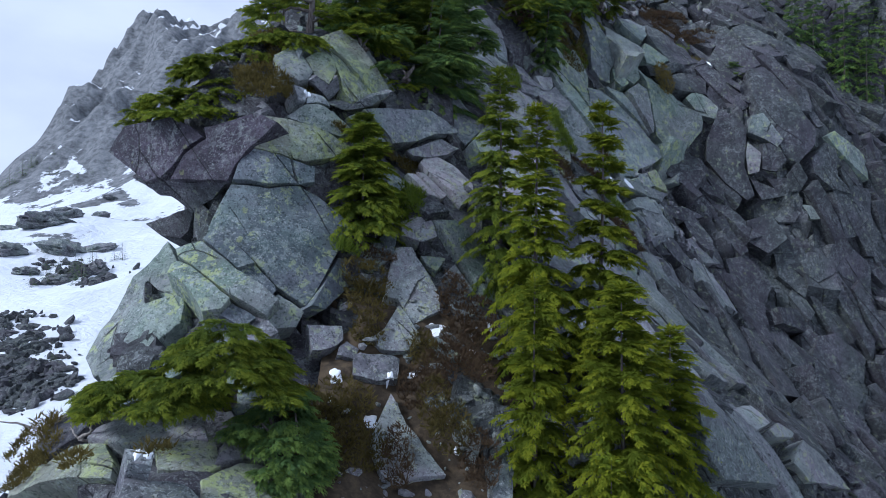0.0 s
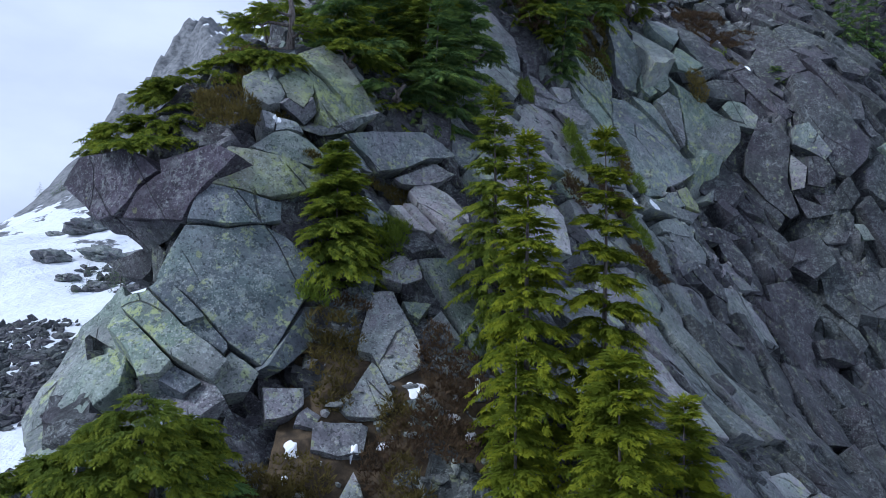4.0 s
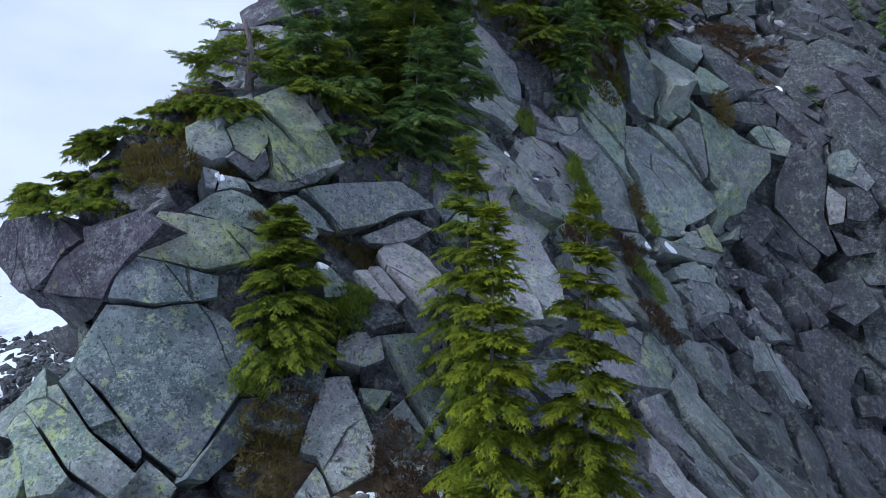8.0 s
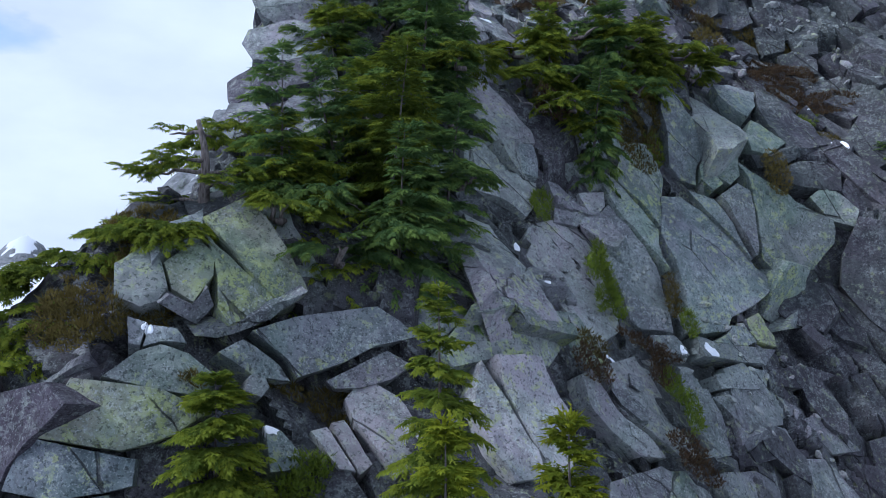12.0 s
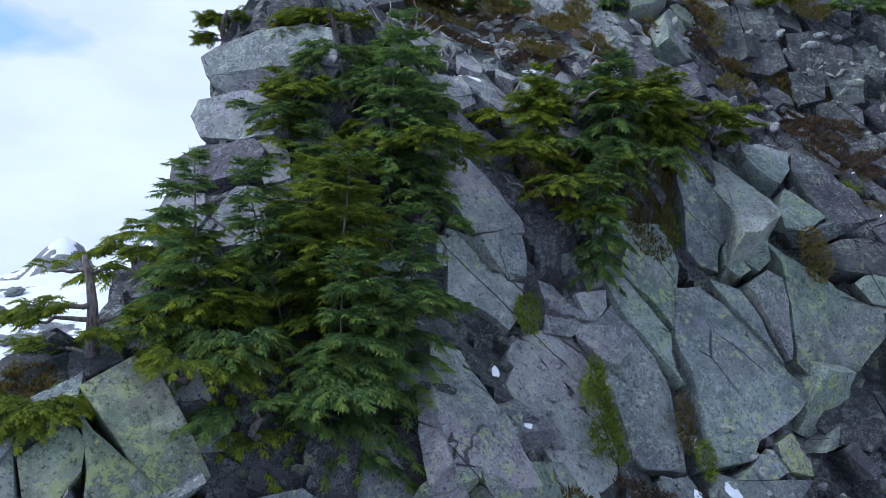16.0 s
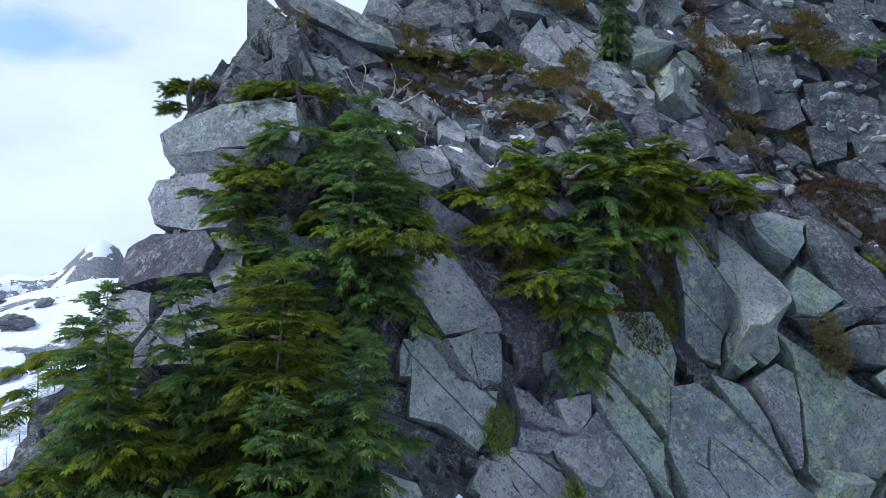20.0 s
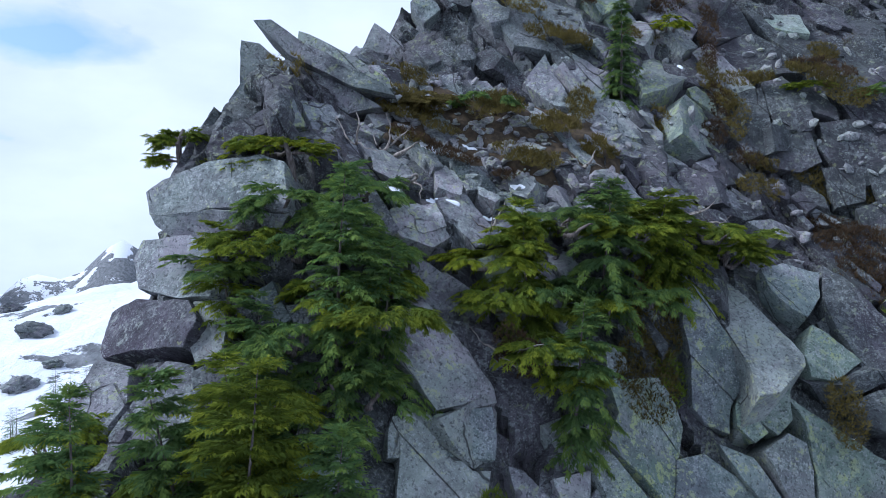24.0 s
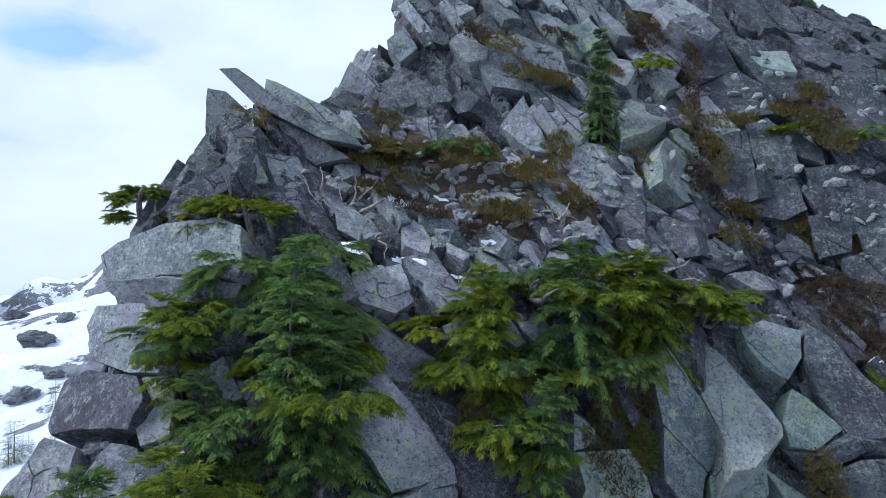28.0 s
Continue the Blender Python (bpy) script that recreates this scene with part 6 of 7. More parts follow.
# dark thicket on the upper left: leaning stems, no two alike
for k, (x, y, z, h, w, lx) in enumerate(((-0.55, 15.0, 8.9, 3.9, 0.30, 0.5), (-1.85, 14.2, 9.3, 3.3, 0.24, 0.1), (0.25, 15.6, 9.4, 2.6, 0.36, 0.4), (-1.5, 14.4, 8.9, 2.7, 0.34, -0.3), (-1.1, 15.2, 10.2, 2.4, 0.4, -0.6), (-0.5, 17.4, 12.0, 3.2, 0.34, 0.3), (-1.9, 17.3, 12.2, 2.2, 0.4, -0.4), (0.1, 17.7, 12.5, 1.6, 0.45, 0.3), (-1.2, 17.0, 11.6, 1.8, 0.45, -0.2), (-1.0, 16.0, 10.4, 2.3, 0.4, -0.2), (-0.2, 14.6, 9.0, 2.4, 0.36, 0.2))):
    conifer(x, y, z, h, 40 + k, w, NEEDLE if k % 3 == 0 else NEEDLE_DARK, 66, needle=0.24, fans=BROAD, low=-6, bare=0.0, lop=0.45, shape=0.6, lean=(lx, -0.2), label="dark green hemlock crowded in a thicket")
for k, (x, y, z, r) in enumerate(((0.6, 15.4, 10.6, 0.5), (-1.9, 14.5, 10.6, 0.6), (-0.2, 14.4, 9.8, 0.6), (0.4, 17.2, 13.0, 0.6), (-2.4, 17.3, 13.6, 0.6), (-1.2, 14.2, 9.2, 0.6))):
    shrub(x, y, z, r, r * 0.7, 0.3, 50 + k, 55, NEEDLE if k % 2 else NEEDLE_DARK, 0.5, fans=BROAD, label="layered dark hemlock boughs at the edge of a thicket")
# thicket over the slabs on the right-hand ledges
for k, (x, y, z, h, w, lx) in enumerate(((1.95, 19.6, 12.6, 2.2, 0.42, -0.1), (3.0, 20.5, 13.2, 1.9, 0.5, 0.2), (4.2, 21.5, 13.5, 1.5, 0.48, -0.3), (2.75, 18.7, 11.3, 2.0, 0.27, 0.2), (3.7, 21.2, 13.6, 1.4, 0.6, 0.4))):
    conifer(x, y, z, h, 60 + k, w, NEEDLE_DARK if k % 2 else NEEDLE, 80, needle=0.24, fans=BROAD, bare=0.0, lop=0.4, shape=0.5, lean=(lx, -0.2), label="dense dark hemlock draped over slabs")
for k, (x, y, z, r) in enumerate(((2.5, 20.0, 14.3, 0.7), (3.6, 20.6, 14.2, 0.7), (1.5, 19.2, 13.1, 0.5), (4.9, 21.8, 14.2, 0.7), (2.4, 18.6, 12.4, 0.4))):
    shrub(x, y, z, r, r * 0.7, 0.35, 160 + k, 70, NEEDLE, 0.5, fans=BROAD, label="layered hemlock boughs spreading over slabs")
# boughs that close the two thickets
for k, (x, y, z, r) in enumerate(((-1.95, 17.4, 13.9, 0.45), (-0.95, 18.3, 14.4, 0.5), (-0.35, 18.3, 13.9, 0.5), (-0.6, 17.6, 13.2, 0.5), (-0.95, 17.0, 12.6, 0.55), (-0.3, 17.0, 12.0, 0.5), (-1.0, 16.3, 11.8, 0.55), (-0.3, 16.4, 11.4, 0.5), (0.15, 17.1, 11.9, 0.4), (-2.25, 14.8, 11.0, 0.45), (-1.3, 14.1, 10.2, 0.5), (-1.4, 15.5, 11.2, 0.5), (-0.6, 16.1, 11.2, 0.5), (-0.25, 14.8, 9.9, 0.5), (-0.75, 13.6, 9.4, 0.45), (-1.55, 13.5, 10.0, 0.4), (-1.6, 18.0, 14.6, 0.45), (-0.7, 18.9, 14.9, 0.4), (0.05, 18.1, 13.3, 0.35), (-1.25, 17.7, 13.9, 0.45))):
    shrub(x, y, z, r, r * 0.8, 0.45, 250 + k, 66, NEEDLE_DARK if k % 3 else NEEDLE, 0.42, fans=BROAD, label="drooping dark green hemlock boughs in a thicket")
for k, (x, y, z, r) in enumerate(((1.8, 19.9, 13.9, 0.45), (2.25, 20.6, 14.4, 0.5), (3.1, 21.3, 14.5, 0.5), (3.8, 22.0, 14.6, 0.45), (4.3, 22.0, 14.2, 0.45), (2.3, 19.6, 13.2, 0.45), (3.0, 19.9, 12.9, 0.4), (3.75, 20.6, 13.1, 0.45), (5.1, 22.3, 13.9, 0.45), (2.2, 19.0, 12.3, 0.35), (2.7, 18.9, 11.9, 0.35))):
    shrub(x, y, z, r, r * 0.8, 0.4, 270 + k, 60, NEEDLE_DARK if k % 2 else NEEDLE, 0.4, fans=BROAD, label="layered dark hemlock boughs over a slab")
shrub(5.2, 22.2, 13.75, 0.65, 0.5, 0.4, 64, 100, NEEDLE, 0.6, label="low hemlock shrub hanging over a slab edge")
shrub(1.3, 19.3, 13.75, 0.6, 0.5, 0.3, 65, 70, NEEDLE_LIT, 0.45, label="yellow-green hemlock shrub on a ledge")
# foreground bush and the mats of the overhang
shrub(-2.55, 7.95, 4.2, 0.72, 0.6, 0.95, 70, 420, NEEDLE, 0.3, label="broad hemlock bush spreading over rock")
shrub(-3.3, 7.8, 4.15, 0.65, 0.55, 0.55, 71, 300, NEEDLE, 0.3, label="low hemlock bush with yellow-green tips")
shrub(-4.4, 11.75, 8.15, 0.95, 0.5, 0.5, 72, 230, NEEDLE, 0.36, label="wind-pressed hemlock mat on an overhanging boulder")
shrub(-3.65, 12.3, 9.05, 0.9, 0.5, 0.55, 73, 230, NEEDLE, 0.36, label="wind-pressed hemlock mat along the edge")
shrub(-3.0, 12.8, 9.65, 0.7, 0.45, 0.5, 74, 150, NEEDLE, 0.34, label="wind-pressed hemlock mat along the edge")
shrub(-4.0, 12.0, 8.45, 0.7, 0.45, 0.45, 78, 150, NEEDLE, 0.34, label="wind-pressed hemlock mat along the edge")
shrub(-1.9, 7.95, 3.3, 0.45, 0.5, 1.2, 79, 300, NEEDLE_DARK, 0.28, label="dense lower boughs of a hemlock bush")
gnarled(-2.6, 13.3, 10.1, 1.25, 5, ((200, 0.9, 0.6, 22), (170, 1.1, 0.25, 24), (190, 1.3, 0.12, 14), (20, 0.6, 0.55, 16), (230, 0.6, 0.7, 14), (-30, 0.5, 0.4, 10), (100, 0.4, 0.9, 6), (185, 0.45, 0.99, 3)), "wind-bent hemlock with bare trunk and flat needle pads")
gnarled(-4.45, 19.1, 15.3, 0.95, 8, ((200, 0.45, 0.5, 26), (20, 0.45, 0.6, 26), (100, 0.4, 0.9, 22), (250, 0.35, 0.75, 22), (160, 0.3, 0.99, 22), (0, 0.3, 0.95, 18)), "small dark wind-bent hemlock at the skyline")
gnarled(-5.1, 11.9, 8.1, 0.35, 9, ((180, 0.3, 0.6, 6), (210, 0.25, 0.9, 5)), "small bent hemlock sticking out over the overhang")
gnarled(-1.9, 18.6, 15.0, 0.9, 12, ((190, 0.9, 0.6, 20), (170, 1.1, 0.4, 20), (200, 0.7, 0.9, 16), (20, 0.5, 0.8, 12)), "wind-bent hemlock with limbs swept to one side")
shrub(-2.3, 18.8, 15.7, 0.8, 0.4, 0.25, 75, 80, NEEDLE_LIT, 0.4, label="yellow-green hemlock mat along a ledge")
shrub(-2.9, 19.4, 15.9, 0.7, 0.4, 0.2, 76, 60, NEEDLE_LIT, 0.35, label="yellow-green hemlock mat along a ledge")
shrub(-3.5, 15.5, 10.9, 0.75, 0.55, 0.95, 77, 170, NEEDLE, 0.4, fans=BROAD, label="yellow-green heathy shrub on the cliff edge")
for k, (x, y, z, h) in enumerate(((12.9, 25.2, 13.2, 2.2), (13.8, 25.4, 13.0, 2.6), (14.9, 25.4, 12.8, 2.6), (15.9, 25.6, 12.8, 3.0), (11.9, 25.2, 13.6, 1.8), (14.6, 24.8, 12.0, 1.6), (15.4, 24.8, 11.6, 2.0), (16.5, 25.6, 12.2, 3.0))):
    conifer(x, y, z, h, 90 + k, 0.3, NEEDLE_DARK, 42, fans=BROAD, needle=0.4, shape=0.7, label="dark hemlock on the shoulder of the cliff")
for k, (x, y, z, h) in enumerate(((7.6, 30.5, 21.3, 2.4), (8.2, 31.2, 21.6, 2.9), (6.9, 30.2, 21.6, 1.9), (12.6, 36.5, 21.6, 3.6), (13.4, 36.8, 21.2, 3.0))):
    conifer(x, y, z, h, 110 + k, 0.22, NEEDLE_DARK, 40, fans=BROAD, needle=0.36, label="dark hemlock standing on the skyline")
shrub(9.0, 26.5, 17.4, 1.1, 0.6, 0.5, 80, 130, NEEDLE_DARK, 0.5, label="dark low shrub in a gully")
shrub(7.2, 25.9, 17.6, 0.4, 0.4, 0.35, 81, 60, NEEDLE, 0.35, label="small green shrub on a ledge")
shrub(-0.7, 22.2, 16.9, 0.8, 0.5, 0.5, 82, 130, HEATHER, 0.35, label="olive-brown leafy shrub among rocks")
shrub(0.4, 22.6, 17.1, 0.5, 0.4, 0.4, 83, 80, NEEDLE_DARK, 0.3, label="dark green shrub between boulders")
shrub(4.2, 26.0, 19.4, 0.4, 0.3, 0.25, 84, 50, NEEDLE_LIT, 0.3, label="yellow-green shrub on a ledge")


# ---- broken blocks lying on the upper slope ----
def loose_rock(x, s, size, seed, tone):
    rng = random.Random(seed)
    p = place(x, s, 0.32 + 0.12 * size)
    k = rng.randint(5, 7)
    out = []
    stretch = rng.uniform(1.1, 2.1)
    skew = radians(rng.uniform(-60, -25))
    for i in range(k):
        a = 2 * math.pi * (i + rng.uniform(-0.3, 0.3)) / k
        u, v = size * 0.5 * stretch * math.cos(a) * rng.uniform(0.75, 1.1), size * 0.5 * math.sin(a) * rng.uniform(0.75, 1.1)
        out.append((u * math.cos(skew) - v * math.sin(skew), u * math.sin(skew) + v * math.cos(skew)))
    return rock(p.x, p.y, p.z, -90 + rng.uniform(-35, 25), 35 + rng.uniform(-28, 28), size * 0.8, tone, out)


def covers(block, p):
    """Whether a block already stands at p."""
    base, n, u, v, pts, size = block
    d = p - base
    if d.length > size + 1.0 or abs(d.dot(n)) > 0.9:
        return False
    a, b, odd = d.dot(u), d.dot(v), False
    for (xa, ya), (xb, yb) in zip(pts, np.roll(pts, -1, 0)):
        if (ya > b) != (yb > b) and a < (xb - xa) * (b - ya) / (yb - ya) + xa:
            odd = not odd
    return odd


# ---- jointed slabs that clothe the bedrock, row by row down the dip ----
def joint_rows(x0, x1, s0, s1, wide, long, seed, tones, lifts, gap=0.05, tilt=0.2):
    """Slabs between two sets of joints; each one is a piece of the cliff under it."""
    rng = random.Random(seed)
    ca, sa = 0.62, -0.78
    corners = [(x, s) for x in (x0, x1) for s in (s0, s1)]
    al = [ca * x + sa * s for x, s in corners]
    ac = [-sa * x + ca * s for x, s in corners]
    b = min(ac)
    while b < max(ac):
        w = rng.uniform(*wide)
        a = min(al) - rng.uniform(0, 2)
        while a < max(al):
            l = rng.uniform(*long)
            ma, mb = a + l / 2, b + w / 2
            bend = 0.22 * math.sin(ma * 0.8 + mb * 0.4)
            x, s = ca * ma - sa * (mb + bend), sa * ma + ca * (mb + bend)
            a += l
            if not (x0 < x < x1 and s0 < s < s1) or x < np.interp(s, EDGE_S, EDGE_X) + 0.2:
                continue
            if -2.2 < x < 1.2 and 7.5 < s < 11.6 or rng.random() < 0.06:
                continue
            quad = []
            sk = rng.uniform(-0.25, 0.25)
            for da, db in ((-0.5, -0.5), (0.0, -0.5 - rng.uniform(0, 0.08)), (0.5, -0.5), (0.5, 0.5), (-0.1, 0.5 + rng.uniform(-0.1, 0.05)), (-0.5, 0.5)):
                pa = ma + da * (l - gap) + sk * db * w + rng.uniform(-0.05, 0.05) * l
                pb = mb + bend + db * (w - gap) * rng.uniform(0.96, 1.01)
                quad.append(place(ca * pa - sa * pb, sa * pa + ca * pb))
            mid = sum(quad, Vector()) / 6
            n = (quad[2] - quad[5]).cross(quad[3] - quad[0]).normalized()
            if n.y > 0:
                n = -n
            n = (n + Vector((rng.gauss(0, tilt), rng.gauss(0, 0.7 * tilt), rng.gauss(0, tilt)))).normalized()
            mid = mid + n * rng.uniform(*lifts)
            if any(covers(block, q) for block in TRACED for q in (mid, (mid + quad[0]) / 2, (mid + quad[3]) / 2)):
                continue
            az, el = math.atan2(n.y, n.x), math.asin(n.z)
            u = Vector((-math.sin(az), math.cos(az), 0))
            v = n.cross(u)
            out = [((q - mid).dot(u), (q - mid).dot(v)) for q in quad]
            owner = lower_cliff if s < 17 else middle_cliff if s < 26 else upper_cliff
            rock(mid.x, mid.y, mid.z, math.degrees(az), math.degrees(el), 0.55, rng.choice(tones), out, owner)
        b += w


joint_rows(-5.5, 3.0, 8.0, 26, (0.35, 0.95), (0.6, 1.8), 201, "ggbdv", (0.05, 0.35), 0.035)
joint_rows(2.6, 7.2, 8.5, 17.5, (0.2, 0.7), (1.6, 5.5), 205, "gdgd", (0.08, 0.28), 0.02, 0.06)
joint_rows(3.0, 6.5, 17.5, 26, (0.22, 0.9), (0.5, 2.6), 202, "gdbgdv", (0.05, 0.4), 0.035, 0.15)
# right flank all in the dark tone, which paints its shade
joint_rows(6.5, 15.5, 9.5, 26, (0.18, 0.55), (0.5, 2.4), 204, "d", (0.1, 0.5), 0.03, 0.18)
joint_rows(-4.0, 5.5, 26, 38.5, (0.2, 0.62), (0.4, 1.9), 203, "ggdgdbgl", (0.1, 0.5), 0.04, 0.17)
# upper right likewise: shade painted by the dark tone
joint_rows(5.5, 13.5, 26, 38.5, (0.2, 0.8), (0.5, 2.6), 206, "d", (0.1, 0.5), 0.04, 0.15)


loose_rng = random.Random(77)
for k in range(90):
    if k < 60:
        x, s, size = loose_rng.uniform(-2.5, 9.5), loose_rng.uniform(24.5, 36), loose_rng.uniform(0.25, 0.8)
    elif k < 75:
        x, s, size = loose_rng.uniform(5.5, 14.5), loose_rng.uniform(14, 27), loose_rng.uniform(0.4, 1.3)
    else:
        x, s, size = loose_rng.uniform(2.0, 10), loose_rng.uniform(12.5, 20), loose_rng.uniform(0.25, 0.8)
    # right of x 4.5 the tone is darkened to stand for shade
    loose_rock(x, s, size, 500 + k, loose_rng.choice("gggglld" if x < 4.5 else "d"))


# ---- scree below the snowfield and far trees ----
def scree(name, spots, label):
    rng = random.Random(31)
    bm = bmesh.new()
    bmesh.ops.create_icosphere(bm, subdivisions=1, radius=1)
    ball = [q.co.copy() for q in bm.verts]
    tris = [tuple(q.index for q in f.verts) for f in bm.faces]
    bm.free()
    vs, fs = [], []
    for cx, cy, reach, n, big in spots:
        for _ in range(n):
            x, y = cx + rng.gauss(0, reach), cy + rng.gauss(0, reach)
            z = float(far_land(np.array(x), np.array(y)))
            r = big * rng.uniform(0.3, 1.0) ** 2
            o = len(vs)
            turn = Matrix.Rotation(rng.uniform(0, 6.28), 3, Vector((rng.gauss(0, 1), rng.gauss(0, 1), rng.gauss(0, 1))))
            long = (rng.uniform(0.9, 1.6), rng.uniform(0.6, 1.1), rng.uniform(0.4, 0.8))
            for q in ball:
                k = rng.uniform(0.7, 1.15) * r
                w = turn @ Vector((q.x * long[0] * k, q.y * long[1] * k, q.z * long[2] * k))
                vs.append((x + w.x, y + w.y, z + w.z))
            fs += [tuple(o + i for i in f) for f in tris]
    ob = mesh_object(name, vs, fs, [ROCK["d"]], smooth=False)
    return tagged(ob, label, "scree", kind="stuff")


def outcrop(x, y, z, wide, high, seed):
    """A low hump of bare ledges standing out of the snow."""
    bm = bmesh.new()
    bmesh.ops.create_icosphere(bm, subdivisions=4, radius=1)
    sd = Vector((seed * 3.7, seed * 1.3, 2.0))
    for q in bm.verts:
        k = 1 + 0.35 * noise.fractal(q.co * 1.8 + sd, 0.7, 2.1, 5) + 0.14 * abs(noise.noise(q.co * 5 + sd))
        q.co = Vector((q.co.x * k * wide * 0.5, q.co.y * k * wide * 0.4, q.co.z * k * high))
    me = bpy.data.meshes.new("rock_outcrop")
    bm.to_mesh(me)
    bm.free()
    me.materials.append(ROCK["g"])
    ob = new("rock_outcrop", me)
    ob.matrix_world = pose(x, y, z, 0, 12, seed * 40)
    return tagged(ob, "grey rounded rock outcrop rising out of snow", "rock outcrop", "outcrops in the snowfield")


far_protos = [conifer(-60 - 9 * k, -300, -45, 6.0, 130 + k, 0.3, NEEDLE_DARK, 10, label="small dark conifer on a far snowy slope", sprays=SPRAYS_SMALL, name="far_conifer") for k in range(3)]
far_count = [0]


def far_tree(x, y, z, h):
    far_count[0] += 1
    ob = far_protos[far_count[0] % 3]
    if far_count[0] > 3:
        ob = copy_thing(ob, Matrix.Identity(4))
    ob.location = (x, y, z - 0.35)
    ob.rotation_euler = (0, 0, far_count[0])
    ob.scale = (h / 6.0 * 1.5, h / 6.0 * 1.5, h / 6.0)


scree("scree", ((-33.7, 52.4, 1.3, 90, 0.6), (-30.1, 48.5, 1.4, 120, 0.6), (-28.7, 45.0, 1.3, 150, 0.6), (-26.9, 44.5, 1.3, 150, 0.6), (-26.5, 41.5, 1.4, 150, 0.6), (-24.7, 41.5, 1.0, 120, 0.6), (-41.7, 78.4, 1.2, 60, 0.9), (-42.2, 75.9, 1.3, 40, 0.9), (-36.1, 71.9, 1.1, 60, 0.9), (-46.9, 81.9, 1.0, 25, 0.9), (-39.8, 55.3, 1.4, 120, 0.6), (-33.4, 48.8, 1.4, 150, 0.6), (-31.0, 44.0, 1.5, 150, 0.6), (-35.7, 53.1, 1.3, 80, 0.6), (-28.9, 43.2, 1.3, 120, 0.6), (-28.3, 40.7, 1.2, 120, 0.6)), "dark grey broken rock at the foot of a snowfield")
for k, spot in enumerate(((-48.5, 86.8, 5.9, 5.4, 1.3), (-53.5, 83.8, 5.6, 4.2, 1.2), (-60.9, 105.3, 9.9, 8.3, 1.5), (-47.5, 77.8, 3.2, 3.6, 0.7), (-67.4, 121.7, 11.8, 6.1, 1.5), (-64.4, 128.2, 12.1, 3.2, 0.9), (-45.3, 89.4, 6.0, 4.4, 0.6), (-42.9, 75.9, 2.4, 3.1, 0.8), (-40.5, 79.9, 3.5, 2.4, 1.1), (-69.4, 109.7, 9.1, 3.6, 0.6), (-78.3, 160.6, 18.0, 3.5, 0.6), (-73.1, 76.3, 3.7, 4.4, 1.2), (-91.8, 88.6, 5.0, 4.4, 1.0), (-59.9, 66.9, 1.6, 2.5, 0.6), (-59.4, 62.3, 0.1, 3.5, 0.9), (-78.5, 85.5, 5.6, 2.4, 0.7))):
    outcrop(*spot, k)
for x, y, z, h in ((-46.7, 80.6, 3.7, 1.7), (-45.8, 80.6, 3.9, 1.2), (-46.0, 82.1, 4.2, 1.5), (-42.4, 78.7, 3.7, 1.8), (-43.2, 81.6, 4.2, 1.6), (-41.8, 80.7, 4.0, 1.5), (-42.0, 82.7, 4.2, 1.7), (-40.7, 82.2, 4.0, 1.4), (-40.8, 84.7, 4.5, 2.0), (-39.8, 84.7, 4.7, 2.4), (-96.4, 184.3, 26.1, 1.8), (-97.4, 181.7, 24.9, 1.8), (-95.1, 184.8, 26.5, 1.8), (-100.4, 177.7, 21.6, 1.5), (-28.7, 48.4, -0.8, 0.8), (-26.2, 45.9, -1.4, 1.0), (-53.4, 61.2, -0.4, 3.4), (-37.9, 46.2, -1.8, 2.8), (-37.3, 47.0, -1.5, 2.4), (-47.4, 51.5, -1.2, 2.6), (-45.2, 50.7, -1.2, 2.3), (-39.1, 45.3, -2.0, 1.8), (-45.6, 51.6, -1.1, 1.9), (-126.4, 188.9, 22.3, 4.1), (-119.5, 184.8, 22.3, 3.3), (-117.3, 184.6, 23.2, 4.7), (-115.8, 184.9, 23.8, 3.3), (-115.7, 187.7, 26.0, 4.8), (-115.2, 190.9, 28.8, 4.1), (-114.3, 191.7, 29.5, 3.7), (-107.9, 187.1, 26.2, 3.2), (-105.3, 186.5, 26.8, 3.2), (-110.3, 193.3, 32.8, 1.9), (-43.5, 72.2, 2.1, 2.1), (-43.5, 74.8, 2.2, 3.1), (-43.2, 76.5, 2.6, 2.2), (-42.4, 77.2, 2.7, 2.3), (-41.6, 77.9, 3.1, 2.6), (-40.2, 75.8, 2.6, 2.8), (-41.3, 80.4, 3.8, 2.5), (-38.9, 71.7, 2.2, 1.9), (-49.2, 57.2, -0.3, 3.0), (-48.5, 58.4, 0.0, 3.2), (-48.0, 59.7, 0.4, 3.6), (-44.9, 54.2, -0.5, 2.3), (-45.1, 49.4, -1.8, 3.8), (-44.8, 49.7, -1.6, 3.6), (-41.9, 48.8, -1.6, 2.6), (-40.9, 48.7, -1.7, 2.1), (-42.9, 51.7, -0.9, 2.7)):
    far_tree(x, y, z, h)


# ---- last snow, lying on whatever rock is under it ----
bpy.context.view_layer.update()
graph = bpy.context.evaluated_depsgraph_get()


SOLID = ("boulder", "rock_slab", "rock_block", "slab", "lower_cliff", "middle_cliff", "upper_cliff", "soil_bank")
DOWN = Vector((0, 0.5, -0.86)).normalized()


def fall(p, reach=1.6):
    """Where something let fall at p comes to lie on the rock."""
    start, left = p - DOWN * 0.6, reach
    while left > 0:
        ok, spot, _, _, under, _ = scene.ray_cast(graph, start, DOWN, distance=left)
        if not ok:
            return None
        if under.name.split(".")[0] in SOLID:
            return spot
        left -= (spot - start).length + 0.002
        start = spot + DOWN * 0.002
    return None


